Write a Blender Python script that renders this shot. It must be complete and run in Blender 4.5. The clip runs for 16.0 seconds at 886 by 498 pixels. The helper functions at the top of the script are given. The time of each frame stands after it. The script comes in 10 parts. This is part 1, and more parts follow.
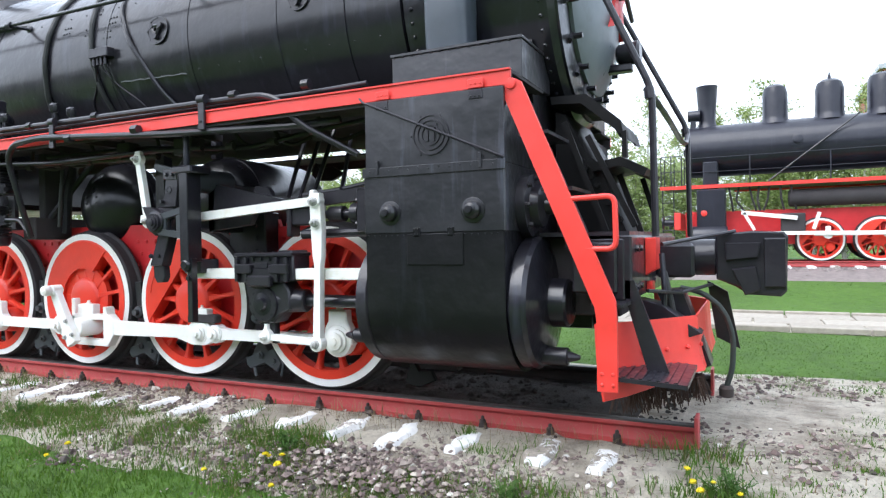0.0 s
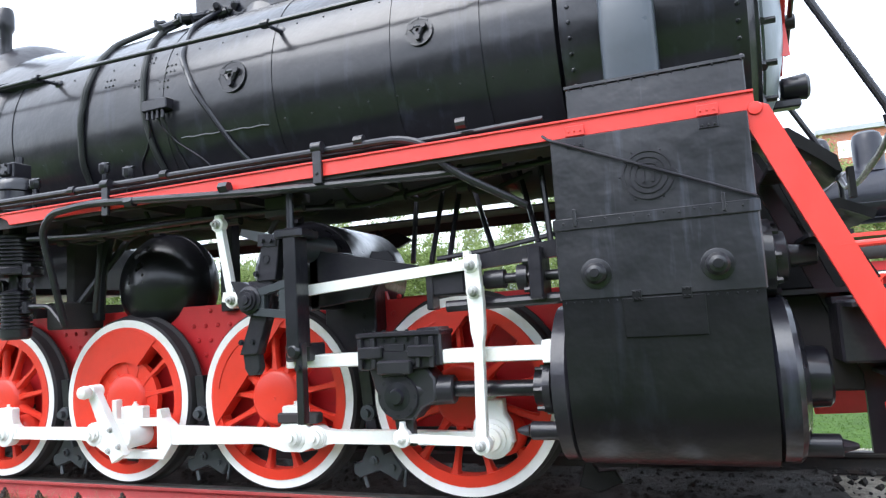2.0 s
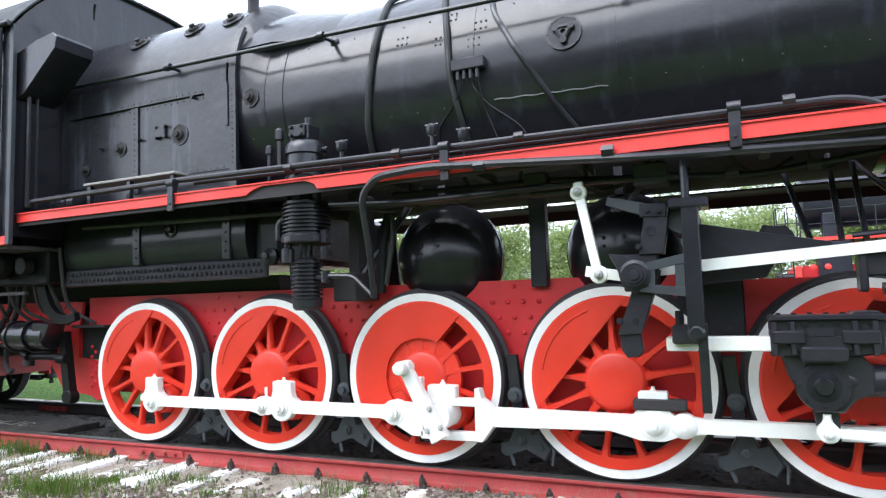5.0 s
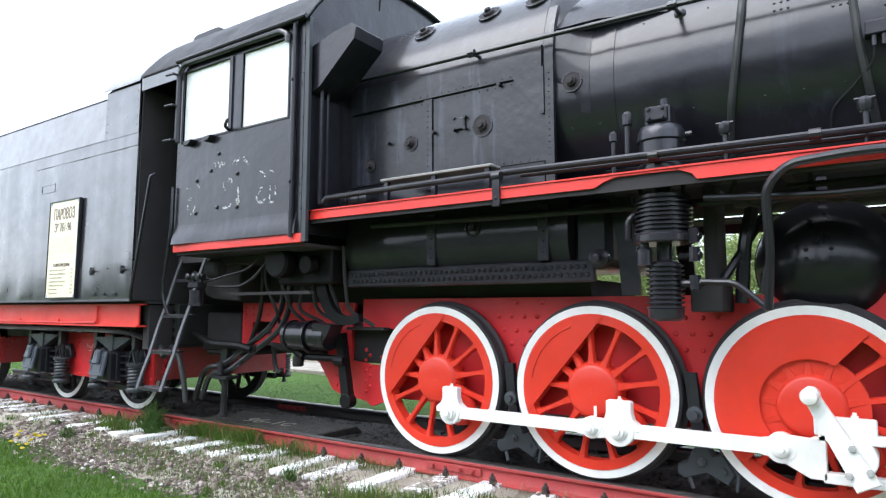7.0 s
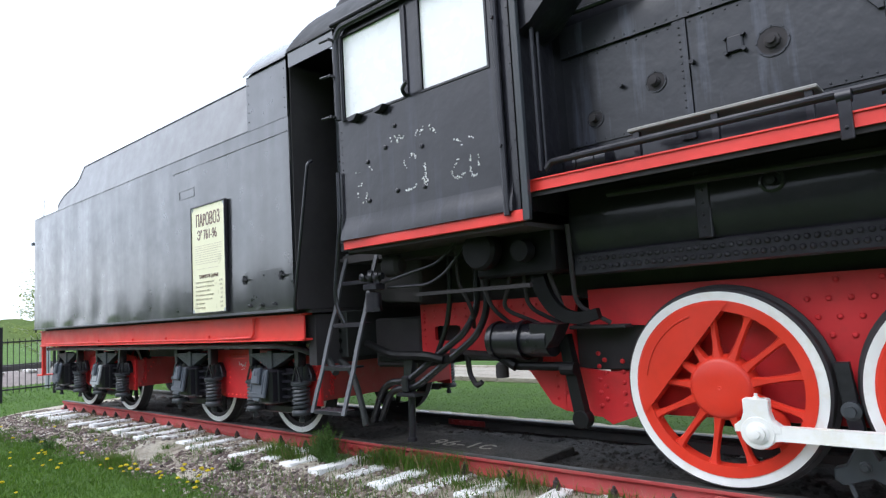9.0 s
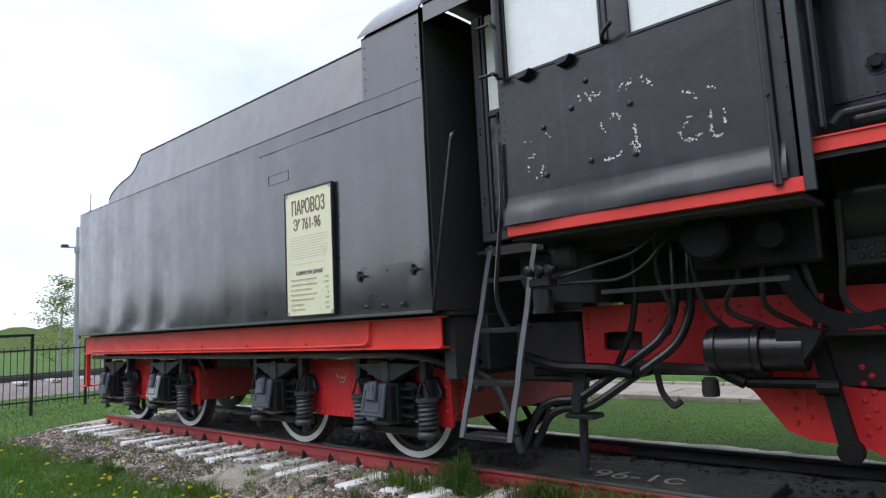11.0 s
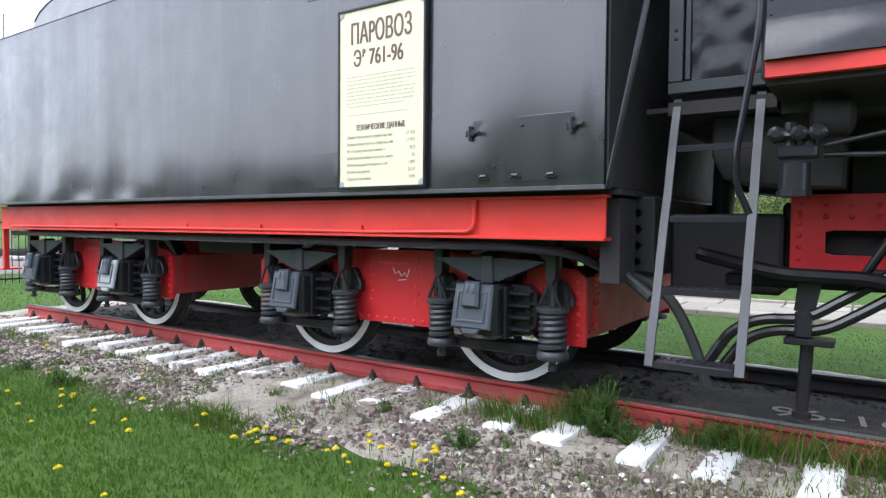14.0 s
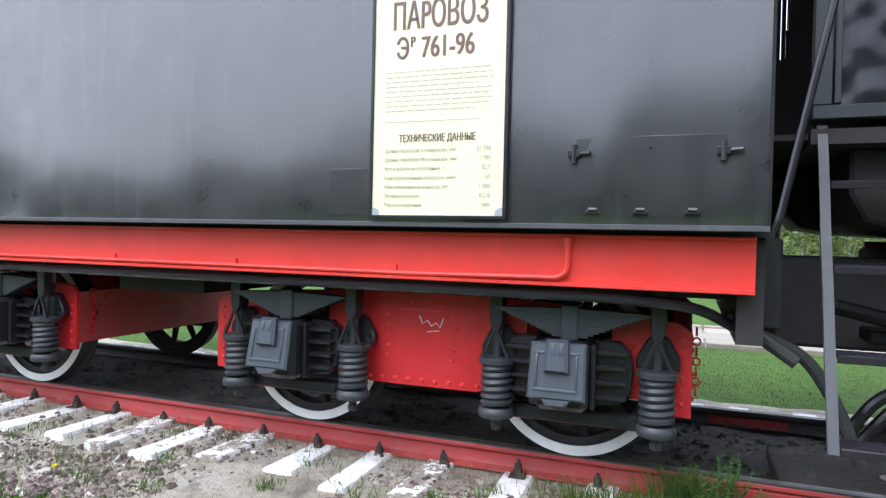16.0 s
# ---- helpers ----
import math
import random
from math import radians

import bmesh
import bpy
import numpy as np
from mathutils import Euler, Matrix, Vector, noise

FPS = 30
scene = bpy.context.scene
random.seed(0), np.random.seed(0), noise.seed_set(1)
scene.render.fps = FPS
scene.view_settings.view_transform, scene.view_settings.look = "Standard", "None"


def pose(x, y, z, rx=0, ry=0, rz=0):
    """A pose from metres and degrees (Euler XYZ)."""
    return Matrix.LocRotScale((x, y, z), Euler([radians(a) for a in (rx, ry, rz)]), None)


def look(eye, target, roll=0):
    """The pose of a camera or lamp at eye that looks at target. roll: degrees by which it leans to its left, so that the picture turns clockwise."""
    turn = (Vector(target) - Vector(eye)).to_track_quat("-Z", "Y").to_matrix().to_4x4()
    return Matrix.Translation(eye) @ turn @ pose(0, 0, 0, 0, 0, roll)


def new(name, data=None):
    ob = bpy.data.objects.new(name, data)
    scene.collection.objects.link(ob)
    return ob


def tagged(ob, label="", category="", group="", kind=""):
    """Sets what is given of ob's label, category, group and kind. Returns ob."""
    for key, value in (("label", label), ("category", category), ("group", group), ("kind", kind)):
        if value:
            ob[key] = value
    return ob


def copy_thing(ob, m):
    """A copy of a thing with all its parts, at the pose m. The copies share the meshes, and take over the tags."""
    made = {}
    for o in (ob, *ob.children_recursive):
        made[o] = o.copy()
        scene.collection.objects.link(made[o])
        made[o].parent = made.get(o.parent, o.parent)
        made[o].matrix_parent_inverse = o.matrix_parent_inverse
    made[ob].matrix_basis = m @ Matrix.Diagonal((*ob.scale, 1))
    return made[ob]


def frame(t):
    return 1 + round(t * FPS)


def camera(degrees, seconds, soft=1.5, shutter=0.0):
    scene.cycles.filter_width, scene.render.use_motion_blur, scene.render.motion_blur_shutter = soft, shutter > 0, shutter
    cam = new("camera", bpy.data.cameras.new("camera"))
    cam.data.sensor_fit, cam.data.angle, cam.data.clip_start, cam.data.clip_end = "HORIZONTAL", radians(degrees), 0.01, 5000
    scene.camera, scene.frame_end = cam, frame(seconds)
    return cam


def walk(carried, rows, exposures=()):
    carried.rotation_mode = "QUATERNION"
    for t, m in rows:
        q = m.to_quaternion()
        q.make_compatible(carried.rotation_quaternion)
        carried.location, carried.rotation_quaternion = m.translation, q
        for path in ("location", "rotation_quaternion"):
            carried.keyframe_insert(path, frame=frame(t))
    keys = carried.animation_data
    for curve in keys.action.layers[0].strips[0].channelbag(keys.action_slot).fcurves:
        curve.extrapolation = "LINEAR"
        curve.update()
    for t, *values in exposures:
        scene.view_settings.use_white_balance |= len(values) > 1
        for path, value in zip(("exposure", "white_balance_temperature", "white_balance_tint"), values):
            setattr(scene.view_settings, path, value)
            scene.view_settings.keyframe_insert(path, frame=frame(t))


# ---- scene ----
cam = camera(68.9, 16.0, soft=1.3)
PATH = [
    (0, (3.042, -4.999, 1.33), (2.173, -3.198, 1.313), -1.0),
    (0.5, (2.686, -4.91, 1.327), (1.797, -3.119, 1.344), -2.0),
    (1, (2.262, -4.919, 1.29), (1.536, -3.056, 1.345), -2.5),
    (1.5, (1.866, -4.88, 1.329), (1.225, -2.987, 1.412), -3.2),
    (2, (1.44, -4.781, 1.359), (0.724, -2.925, 1.566), -3.5),
    (2.5, (1.033, -4.852, 1.362), (0.421, -2.963, 1.599), -3.9),
    (3, (0.649, -4.879, 1.364), (0.062, -2.982, 1.604), -5.1),
    (3.2, (0.505, -4.87, 1.362), (-0.095, -2.977, 1.599), -5.5),
    (5.3, (-0.947, -5.327, 1.421), (-1.801, -3.524, 1.56), -1.4),
    (5.5, (-1.134, -5.353, 1.424), (-2.036, -3.573, 1.55), -1.9),
    (6, (-1.591, -5.418, 1.415), (-2.646, -3.724, 1.542), -2.1),
    (6.5, (-2.0, -5.412, 1.441), (-3.165, -3.794, 1.6), -1.0),
    (7, (-2.426, -5.515, 1.432), (-3.556, -3.877, 1.627), 0.2),
    (7.5, (-2.828, -5.46, 1.408), (-4.006, -3.857, 1.618), -0.7),
    (8, (-3.299, -5.37, 1.417), (-4.576, -3.844, 1.621), -1.1),
    (8.5, (-3.719, -5.383, 1.445), (-5.009, -3.866, 1.62), -2.4),
    (9, (-4.179, -5.241, 1.451), (-5.5, -3.751, 1.645), -3.3),
    (9.2, (-4.355, -5.224, 1.454), (-5.682, -3.742, 1.658), -3.1),
    (11.5, (-6.283, -5.324, 1.451), (-7.607, -3.847, 1.698), -2.7),
    (12, (-6.655, -5.233, 1.462), (-7.988, -3.769, 1.749), -1.6),
    (12.5, (-7.046, -5.22, 1.424), (-8.341, -3.716, 1.669), -0.5),
    (13, (-7.411, -5.127, 1.363), (-8.62, -3.539, 1.49), -0.6),
    (13.5, (-7.75, -4.984, 1.357), (-8.937, -3.375, 1.373), -0.4),
    (14, (-8.159, -4.989, 1.338), (-9.278, -3.333, 1.263), 0.4),
    (14.5, (-8.511, -4.896, 1.297), (-9.591, -3.216, 1.202), -0.0),
    (15, (-8.941, -4.809, 1.299), (-9.964, -3.093, 1.207), 0.3),
    (15.5, (-9.315, -4.783, 1.366), (-10.222, -3.002, 1.293), 1.2),
    (16, (-9.744, -4.714, 1.475), (-10.46, -2.846, 1.446), 1.3),
]
EXPOSURES = [(0, 1.10, 5950, 10), (1.5, 1.24, 5950, 10), (3, 1.36, 5950, 10), (5.5, 1.20, 5950, 10), (7, 1.10, 5950, 10), (9, 0.66, 5950, 11), (11.5, 0.04, 6000, 13), (12.5, -0.10, 6000, 13), (13.5, 0.58, 5950, 12), (14.5, 1.08, 5900, 13), (16, 1.08, 5900, 13)]
walk(cam, [(t, look(eye, target, roll)) for t, eye, target, roll in PATH], EXPOSURES)

# ---------------------------------------------------------------- light
world = bpy.data.worlds.new("overcast_sky")
scene.world = world
world.use_nodes = True
wn, wl = world.node_tree.nodes, world.node_tree.links
wn.clear()
SUN_ELEV, SUN_ROT = radians(52), radians(215)
sky = wn.new("ShaderNodeTexSky")
sky.sky_type, sky.sun_disc = "NISHITA", False
sky.sun_elevation, sky.sun_rotation = SUN_ELEV, SUN_ROT
sky.dust_density, sky.air_density = 4.0, 1.0
sky_gain = wn.new("ShaderNodeVectorMath")
sky_gain.operation = "SCALE"
sky_gain.inputs["Scale"].default_value = 0.15
coord = wn.new("ShaderNodeTexCoord")
cmap = wn.new("ShaderNodeMapping")
cmap.inputs["Scale"].default_value = (1.0, 1.0, 2.6)
clouds = wn.new("ShaderNodeTexNoise")
clouds.inputs["Scale"].default_value, clouds.inputs["Detail"].default_value, clouds.inputs["Roughness"].default_value = 2.2, 5.0, 0.55
ramp = wn.new("ShaderNodeValToRGB")
ramp.color_ramp.elements[0].position, ramp.color_ramp.elements[0].color = 0.28, (0.78, 0.86, 0.97, 1)
ramp.color_ramp.elements[1].position, ramp.color_ramp.elements[1].color = 0.55, (1.20, 1.25, 1.32, 1)
mix = wn.new("ShaderNodeMix")
mix.data_type = "RGBA"
mix.inputs["Factor"].default_value = 0.78
bg = wn.new("ShaderNodeBackground")
bg.inputs["Strength"].default_value = 1.0
out = wn.new("ShaderNodeOutputWorld")
wl.new(coord.outputs["Generated"], cmap.inputs["Vector"])
wl.new(cmap.outputs["Vector"], clouds.inputs["Vector"])
wl.new(clouds.outputs["Fac"], ramp.inputs["Fac"])
wl.new(sky.outputs["Color"], sky_gain.inputs[0])
wl.new(sky_gain.outputs["Vector"], mix.inputs["A"])
wl.new(ramp.outputs["Color"], mix.inputs["B"])
wl.new(mix.outputs["Result"], bg.inputs["Color"])
wl.new(bg.outputs["Background"], out.inputs["Surface"])
lamp = bpy.data.lights.new("sun", "SUN")
lamp.energy, lamp.angle, lamp.color = 1.3, radians(48), (1.0, 0.97, 0.93)
sun = new("sun", lamp)
sun.matrix_world = look((-14, -22, 34), (-4, 0, 0))


# ---------------------------------------------------------------- materials
def nodes_of(name):
    m = bpy.data.materials.new(name)
    m.use_nodes = True
    nt = m.node_tree
    return m, nt, nt.nodes["Principled BSDF"]


def tex_noise(nt, scale, detail=4.0, rough=0.55, stretch=None, source="Object"):
    tc = nt.nodes.new("ShaderNodeTexCoord")
    mp = nt.nodes.new("ShaderNodeMapping")
    if stretch:
        mp.inputs["Scale"].default_value = stretch
    n = nt.nodes.new("ShaderNodeTexNoise")
    n.inputs["Scale"].default_value, n.inputs["Detail"].default_value, n.inputs["Roughness"].default_value = scale, detail, rough
    nt.links.new(tc.outputs[source], mp.inputs["Vector"])
    nt.links.new(mp.outputs["Vector"], n.inputs["Vector"])
    return n.outputs["Fac"]


def ramp_of(nt, fac, stops):
    r = nt.nodes.new("ShaderNodeValToRGB")
    els = r.color_ramp.elements
    while len(els) < len(stops):
        els.new(0.5)
    for e, (p, c) in zip(els, stops):
        e.position = p
        e.color = (*c, 1) if len(c) == 3 else c
    nt.links.new(fac, r.inputs["Fac"])
    return r.outputs["Color"]


def blend(nt, fac, a, b, kind="MIX"):
    m = nt.nodes.new("ShaderNodeMix")
    m.data_type, m.blend_type = "RGBA", kind
    for key, v in (("Factor", fac), ("A", a), ("B", b)):
        sock = m.inputs[key] if key == "Factor" else [s for s in m.inputs if s.name == key and s.type == "RGBA"][0]
        if isinstance(v, (int, float)):
            sock.default_value = v
        elif isinstance(v, tuple):
            sock.default_value = (*v, 1)
        else:
            nt.links.new(v, sock)
    return [s for s in m.outputs if s.type == "RGBA"][0]


def grey(v):
    return (v, v, v)


def bump_of(nt, bsdf, height, strength, distance):
    b = nt.nodes.new("ShaderNodeBump")
    b.inputs["Strength"].default_value, b.inputs["Distance"].default_value = strength, distance
    nt.links.new(height, b.inputs["Height"])
    nt.links.new(b.outputs["Normal"], bsdf.inputs["Normal"])


def paint(name, color, rough=0.4, dirt=(0.12, 0.1, 0.08), dirt_amount=0.35, dent=0.004, streak=0.0, streak_color=(0.55, 0.57, 0.6), coat=0.0, vary=0.12, spec=0.5, coat_rough=0.15, coat_ior=1.5, waves=0.0, dings=0.15):
    """Brushed-on oil paint over steel: tone drift, dust, run-off streaks, dents and brush relief."""
    m, nt, p = nodes_of(name)
    big = tex_noise(nt, 1.7, 5.0, 0.6)
    fine = tex_noise(nt, 38.0, 4.0, 0.6)
    lo, hi = tuple(c * (1 - vary) for c in color), tuple(min(1, c * (1 + vary) + 0.004) for c in color)
    col = ramp_of(nt, big, [(0.3, lo), (0.7, hi)])
    spots = ramp_of(nt, tex_noise(nt, 6.0, 8.0, 0.7), [(0.52, grey(0.0)), (0.75, grey(dirt_amount))])
    col = blend(nt, spots, col, dirt)
    if streak:
        runs = ramp_of(nt, tex_noise(nt, 3.2, 5.0, 0.6, (2.4, 2.4, 0.22)), [(0.56, grey(0.0)), (0.8, grey(streak))])
        col = blend(nt, runs, col, streak_color)
    nt.links.new(col, p.inputs["Base Color"])
    rr = ramp_of(nt, tex_noise(nt, 4.5, 6.0, 0.65), [(0.3, grey(max(0.08, rough - 0.1))), (0.72, grey(min(1, rough + 0.16)))])
    nt.links.new(rr, p.inputs["Roughness"])
    p.inputs["Specular IOR Level"].default_value = spec
    p.inputs["Coat Weight"].default_value = coat
    p.inputs["Coat IOR"].default_value = coat_ior
    p.inputs["Coat Roughness"].default_value = coat_rough
    if dent:
        add = nt.nodes.new("ShaderNodeMath")
        add.operation = "MULTIPLY_ADD"
        nt.links.new(tex_noise(nt, 11.0, 2.0, 0.5), add.inputs[0])
        add.inputs[1].default_value = dings
        nt.links.new(tex_noise(nt, 2.4, 1.5, 0.45), add.inputs[2])
        add2 = nt.nodes.new("ShaderNodeMath")
        add2.operation = "MULTIPLY_ADD"
        nt.links.new(fine, add2.inputs[0])
        add2.inputs[1].default_value = 0.008
        nt.links.new(add.outputs["Value"], add2.inputs[2])
        relief = add2.outputs["Value"]
        if waves:
            buckle = nt.nodes.new("ShaderNodeMath")
            buckle.operation = "MULTIPLY_ADD"
            nt.links.new(tex_noise(nt, 1.0, 1.0, 0.4, (2.6, 2.6, 0.45)), buckle.inputs[0])
            buckle.inputs[1].default_value = waves
            nt.links.new(relief, buckle.inputs[2])
            relief = buckle.outputs["Value"]
        bump_of(nt, p, relief, 0.5, dent * 6)
    return m


M = {}
M["black"] = paint("black_oil_paint", (0.0092, 0.0088, 0.0135), 0.38, (0.022, 0.021, 0.027), 0.26, 0.010, 0.18, (0.12, 0.135, 0.21), 0.85, spec=0.15, coat_ior=1.5, coat_rough=0.18, dings=0.24)
M["gloss"] = paint("glossy_black_enamel", (0.0090, 0.0085, 0.0120), 0.34, (0.023, 0.022, 0.028), 0.28, 0.006, 0.0, coat=0.70, spec=0.20, coat_ior=1.5, coat_rough=0.20, dings=0.25)
M["roof"] = paint("weathered_roof_paint", (0.040, 0.041, 0.046), 0.60, (0.075, 0.072, 0.070), 0.4, 0.004, 0.3, (0.10, 0.10, 0.11), spec=0.22)
# faded firebox black; on chest, apron and pipe box it paints in sky sheen
M["faded"] = paint("faded_sheen_lifted_casing_paint", (0.0150, 0.0148, 0.0195), 0.40, (0.034, 0.034, 0.040), 0.34, 0.010, 0.34, (0.20, 0.22, 0.30), 0.75, spec=0.22, coat_ior=1.5, coat_rough=0.20, dings=0.32)
M["plank"] = paint("weathered_grey_plank", (0.26, 0.25, 0.235), 0.7, (0.06, 0.055, 0.05), 0.6, 0.004)
# the casing black made darker, painting in the shade of the cylinder jacket
M["jacket"] = paint("shade_darkened_jacket_paint", (0.0062, 0.0060, 0.0080), 0.40, (0.018, 0.017, 0.020), 0.28, 0.010, 0.12, (0.09, 0.10, 0.15), 0.45, spec=0.10, coat_rough=0.20, dings=0.30)
# deeper black that puts the shade under cab and smokebox into the colour
M["tar"] = paint("shade_darkened_black_paint", (0.0060, 0.0058, 0.0066), 0.55, (0.016, 0.015, 0.015), 0.35, 0.004, coat=0.1, spec=0.15)
M["black_flat"] = paint("worn_black_paint", (0.0170, 0.0155, 0.0215), 0.40, (0.052, 0.048, 0.053), 0.30, 0.005, coat=0.45, spec=0.22, coat_rough=0.12, dings=0.45)
M["tender"] = paint("tender_black_paint", (0.014, 0.0150, 0.0175), 0.34, (0.026, 0.028, 0.032), 0.22, 0.0025, 0.20, (0.12, 0.13, 0.16), 1.0, spec=0.55, coat_rough=0.14, coat_ior=1.78, waves=4.5)
# worn grey-black, lightened further to paint in the leaning shield's sky sheen
M["shield"] = paint("faded_sky_lifted_shield_paint", (0.056, 0.053, 0.052), 0.42, (0.075, 0.066, 0.055), 0.35, 0.0025, 0.45, (0.11, 0.105, 0.10), 1.0, spec=0.8, coat_rough=0.26, coat_ior=1.62, waves=3.0)
# soot, with a base raised to put lens haze into the deep shade
M["soot"] = paint("sooty_haze_lifted_black", (0.043, 0.039, 0.042), 0.72, (0.060, 0.051, 0.049), 0.42, 0.004, spec=0.22)
M["red"] = paint("red_frame_paint", (0.58, 0.020, 0.026), 0.42, (0.20, 0.03, 0.02), 0.25, 0.003, 0.12, (0.30, 0.05, 0.04))
M["wheel_red"] = paint("wheel_red_paint", (0.64, 0.034, 0.015), 0.36, (0.40, 0.04, 0.02), 0.28, 0.002)
M["trim_red"] = paint("signal_red_paint", (0.74, 0.045, 0.035), 0.40, (0.42, 0.05, 0.03), 0.22, 0.003, 0.15, (0.62, 0.11, 0.08))
M["dull_red"] = paint("faded_red_paint", (0.36, 0.045, 0.045), 0.55, (0.22, 0.13, 0.10), 0.5, 0.003, 0.2, (0.30, 0.20, 0.17))
M["white"] = paint("white_rod_paint", (0.80, 0.80, 0.78), 0.34, (0.62, 0.54, 0.26), 0.35, 0.002)
M["tyre_white"] = paint("white_tyre_paint", (0.76, 0.76, 0.75), 0.42, (0.52, 0.45, 0.26), 0.40, 0.002)
M["grey"] = paint("blue_grey_paint", (0.055, 0.066, 0.085), 0.36, (0.04, 0.045, 0.05), 0.35, 0.002)
M["dark_grey"] = paint("dark_grey_paint", (0.033, 0.038, 0.045), 0.40, (0.03, 0.03, 0.03), 0.35, 0.002)
M["far_black"] = paint("distant_black_paint", (0.0110, 0.0115, 0.021), 0.40, (0.03, 0.031, 0.04), 0.3, 0.003, 0.1, (0.10, 0.11, 0.14), 0.3, spec=0.35)
M["worn_steel"] = paint("scuffed_step_steel", (0.066, 0.068, 0.078), 0.45, (0.04, 0.042, 0.046), 0.5, 0.002, 0.4, (0.20, 0.20, 0.21))
M["rust"] = paint("rail_steel", (0.030, 0.027, 0.026), 0.45, (0.09, 0.055, 0.035), 0.5, 0.003)
M["iron"] = paint("rusty_spike_iron", (0.035, 0.026, 0.024), 0.7, (0.10, 0.05, 0.03), 0.5, 0.004)
M["steel"] = paint("bare_pin_steel", (0.36, 0.36, 0.35), 0.35, (0.5, 0.5, 0.48), 0.4, 0.0)
M["cream"] = paint("sign_print_cream", (0.80, 0.77, 0.55), 0.30, (0.74, 0.72, 0.58), 0.25, 0.0, vary=0.03)
M["ink"] = paint("sign_print_ink", (0.16, 0.09, 0.075), 0.4, (0.2, 0.12, 0.1), 0.2, 0.0, vary=0.05)
M["ink_soft"] = paint("sign_small_print_ink", (0.52, 0.46, 0.35), 0.4, (0.56, 0.5, 0.40), 0.2, 0.0, vary=0.05)
M["flake"] = paint("old_white_lettering", (0.70, 0.70, 0.70), 0.6, (0.3, 0.3, 0.3), 0.4, 0.0)
M["pane"] = paint("white_window_sheet", (0.86, 0.87, 0.88), 0.25, (0.8, 0.8, 0.8), 0.2, 0.0, vary=0.02)
M["star"] = paint("star_red", (0.62, 0.03, 0.03), 0.35, (0.4, 0.03, 0.03), 0.2, 0.0)
M["silver"] = paint("smokebox_silver", (0.15, 0.17, 0.20), 0.34, (0.08, 0.085, 0.09), 0.4, 0.002)
M["galv"] = paint("galvanised_steel", (0.36, 0.38, 0.40), 0.45, (0.25, 0.26, 0.26), 0.3, 0.0)
M["bark"] = paint("birch_bark", (0.42, 0.41, 0.38), 0.8, (0.05, 0.045, 0.04), 0.7, 0.004)
M["rubber"] = paint("black_rubber_hose", (0.018, 0.020, 0.020), 0.55, (0.05, 0.05, 0.05), 0.4, 0.002)
M["green_rubber"] = paint("dusty_brake_hose", (0.022, 0.030, 0.028), 0.6, (0.07, 0.07, 0.06), 0.4, 0.002)
M["bristle"] = paint("brush_bristle", (0.045, 0.022, 0.014), 0.8, (0.08, 0.04, 0.02), 0.4, 0.0)


def leaf_material(name, dark, light, trans=0.35):
    m, nt, p = nodes_of(name)
    info = nt.nodes.new("ShaderNodeNewGeometry")
    col = ramp_of(nt, info.outputs["Random Per Island"], [(0.0, dark), (1.0, light)])
    drift = ramp_of(nt, tex_noise(nt, 0.8, 4.0), [(0.3, grey(0.72)), (0.7, grey(1.15))])
    nt.links.new(blend(nt, 1.0, col, drift, "MULTIPLY"), p.inputs["Base Color"])
    p.inputs["Roughness"].default_value = 0.55
    tr = nt.nodes.new("ShaderNodeBsdfTranslucent")
    nt.links.new(col, tr.inputs["Color"])
    ms = nt.nodes.new("ShaderNodeMixShader")
    ms.inputs["Fac"].default_value = trans
    nt.links.new(p.outputs["BSDF"], ms.inputs[1])
    nt.links.new(tr.outputs["BSDF"], ms.inputs[2])
    nt.links.new(ms.outputs["Shader"], nt.nodes["Material Output"].inputs["Surface"])
    return m


M["grass"] = leaf_material("grass_blades", (0.056, 0.122, 0.010), (0.110, 0.212, 0.020), 0.45)
M["weed"] = leaf_material("weed_leaves", (0.050, 0.120, 0.018), (0.105, 0.215, 0.038))
M["dry"] = leaf_material("dry_stalks", (0.16, 0.12, 0.06), (0.26, 0.21, 0.10), 0.2)
M["yellow"] = leaf_material("dandelion_petals", (0.80, 0.64, 0.01), (0.88, 0.76, 0.03), 0.2)
M["birch"] = leaf_material("spring_birch_leaves", (0.17, 0.23, 0.06), (0.36, 0.43, 0.16), 0.45)
# dark leaves of the unseen tree belt that shapes the reflections
M["thicket"] = leaf_material("unseen_thicket", (0.020, 0.034, 0.014), (0.044, 0.062, 0.028), 0.1)
M["willow"] = leaf_material("bush_leaves", (0.15, 0.21, 0.06), (0.33, 0.41, 0.15), 0.45)


def ground_material():
    m, nt, p = nodes_of("lawn_and_soil")
    n1, n2 = tex_noise(nt, 0.35, 6.0, 0.6), tex_noise(nt, 7.0, 6.0, 0.7)
    green = ramp_of(nt, n2, [(0.25, (0.036, 0.082, 0.008)), (0.55, (0.068, 0.142, 0.013)), (0.8, (0.098, 0.188, 0.020))])
    patch = ramp_of(nt, n1, [(0.35, grey(0.8)), (0.65, grey(1.15))])
    nt.links.new(blend(nt, 1.0, green, patch, "MULTIPLY"), p.inputs["Base Color"])
    p.inputs["Roughness"].default_value = 0.95
    bump_of(nt, p, tex_noise(nt, 30.0, 5.0, 0.7), 0.8, 0.05)
    return m


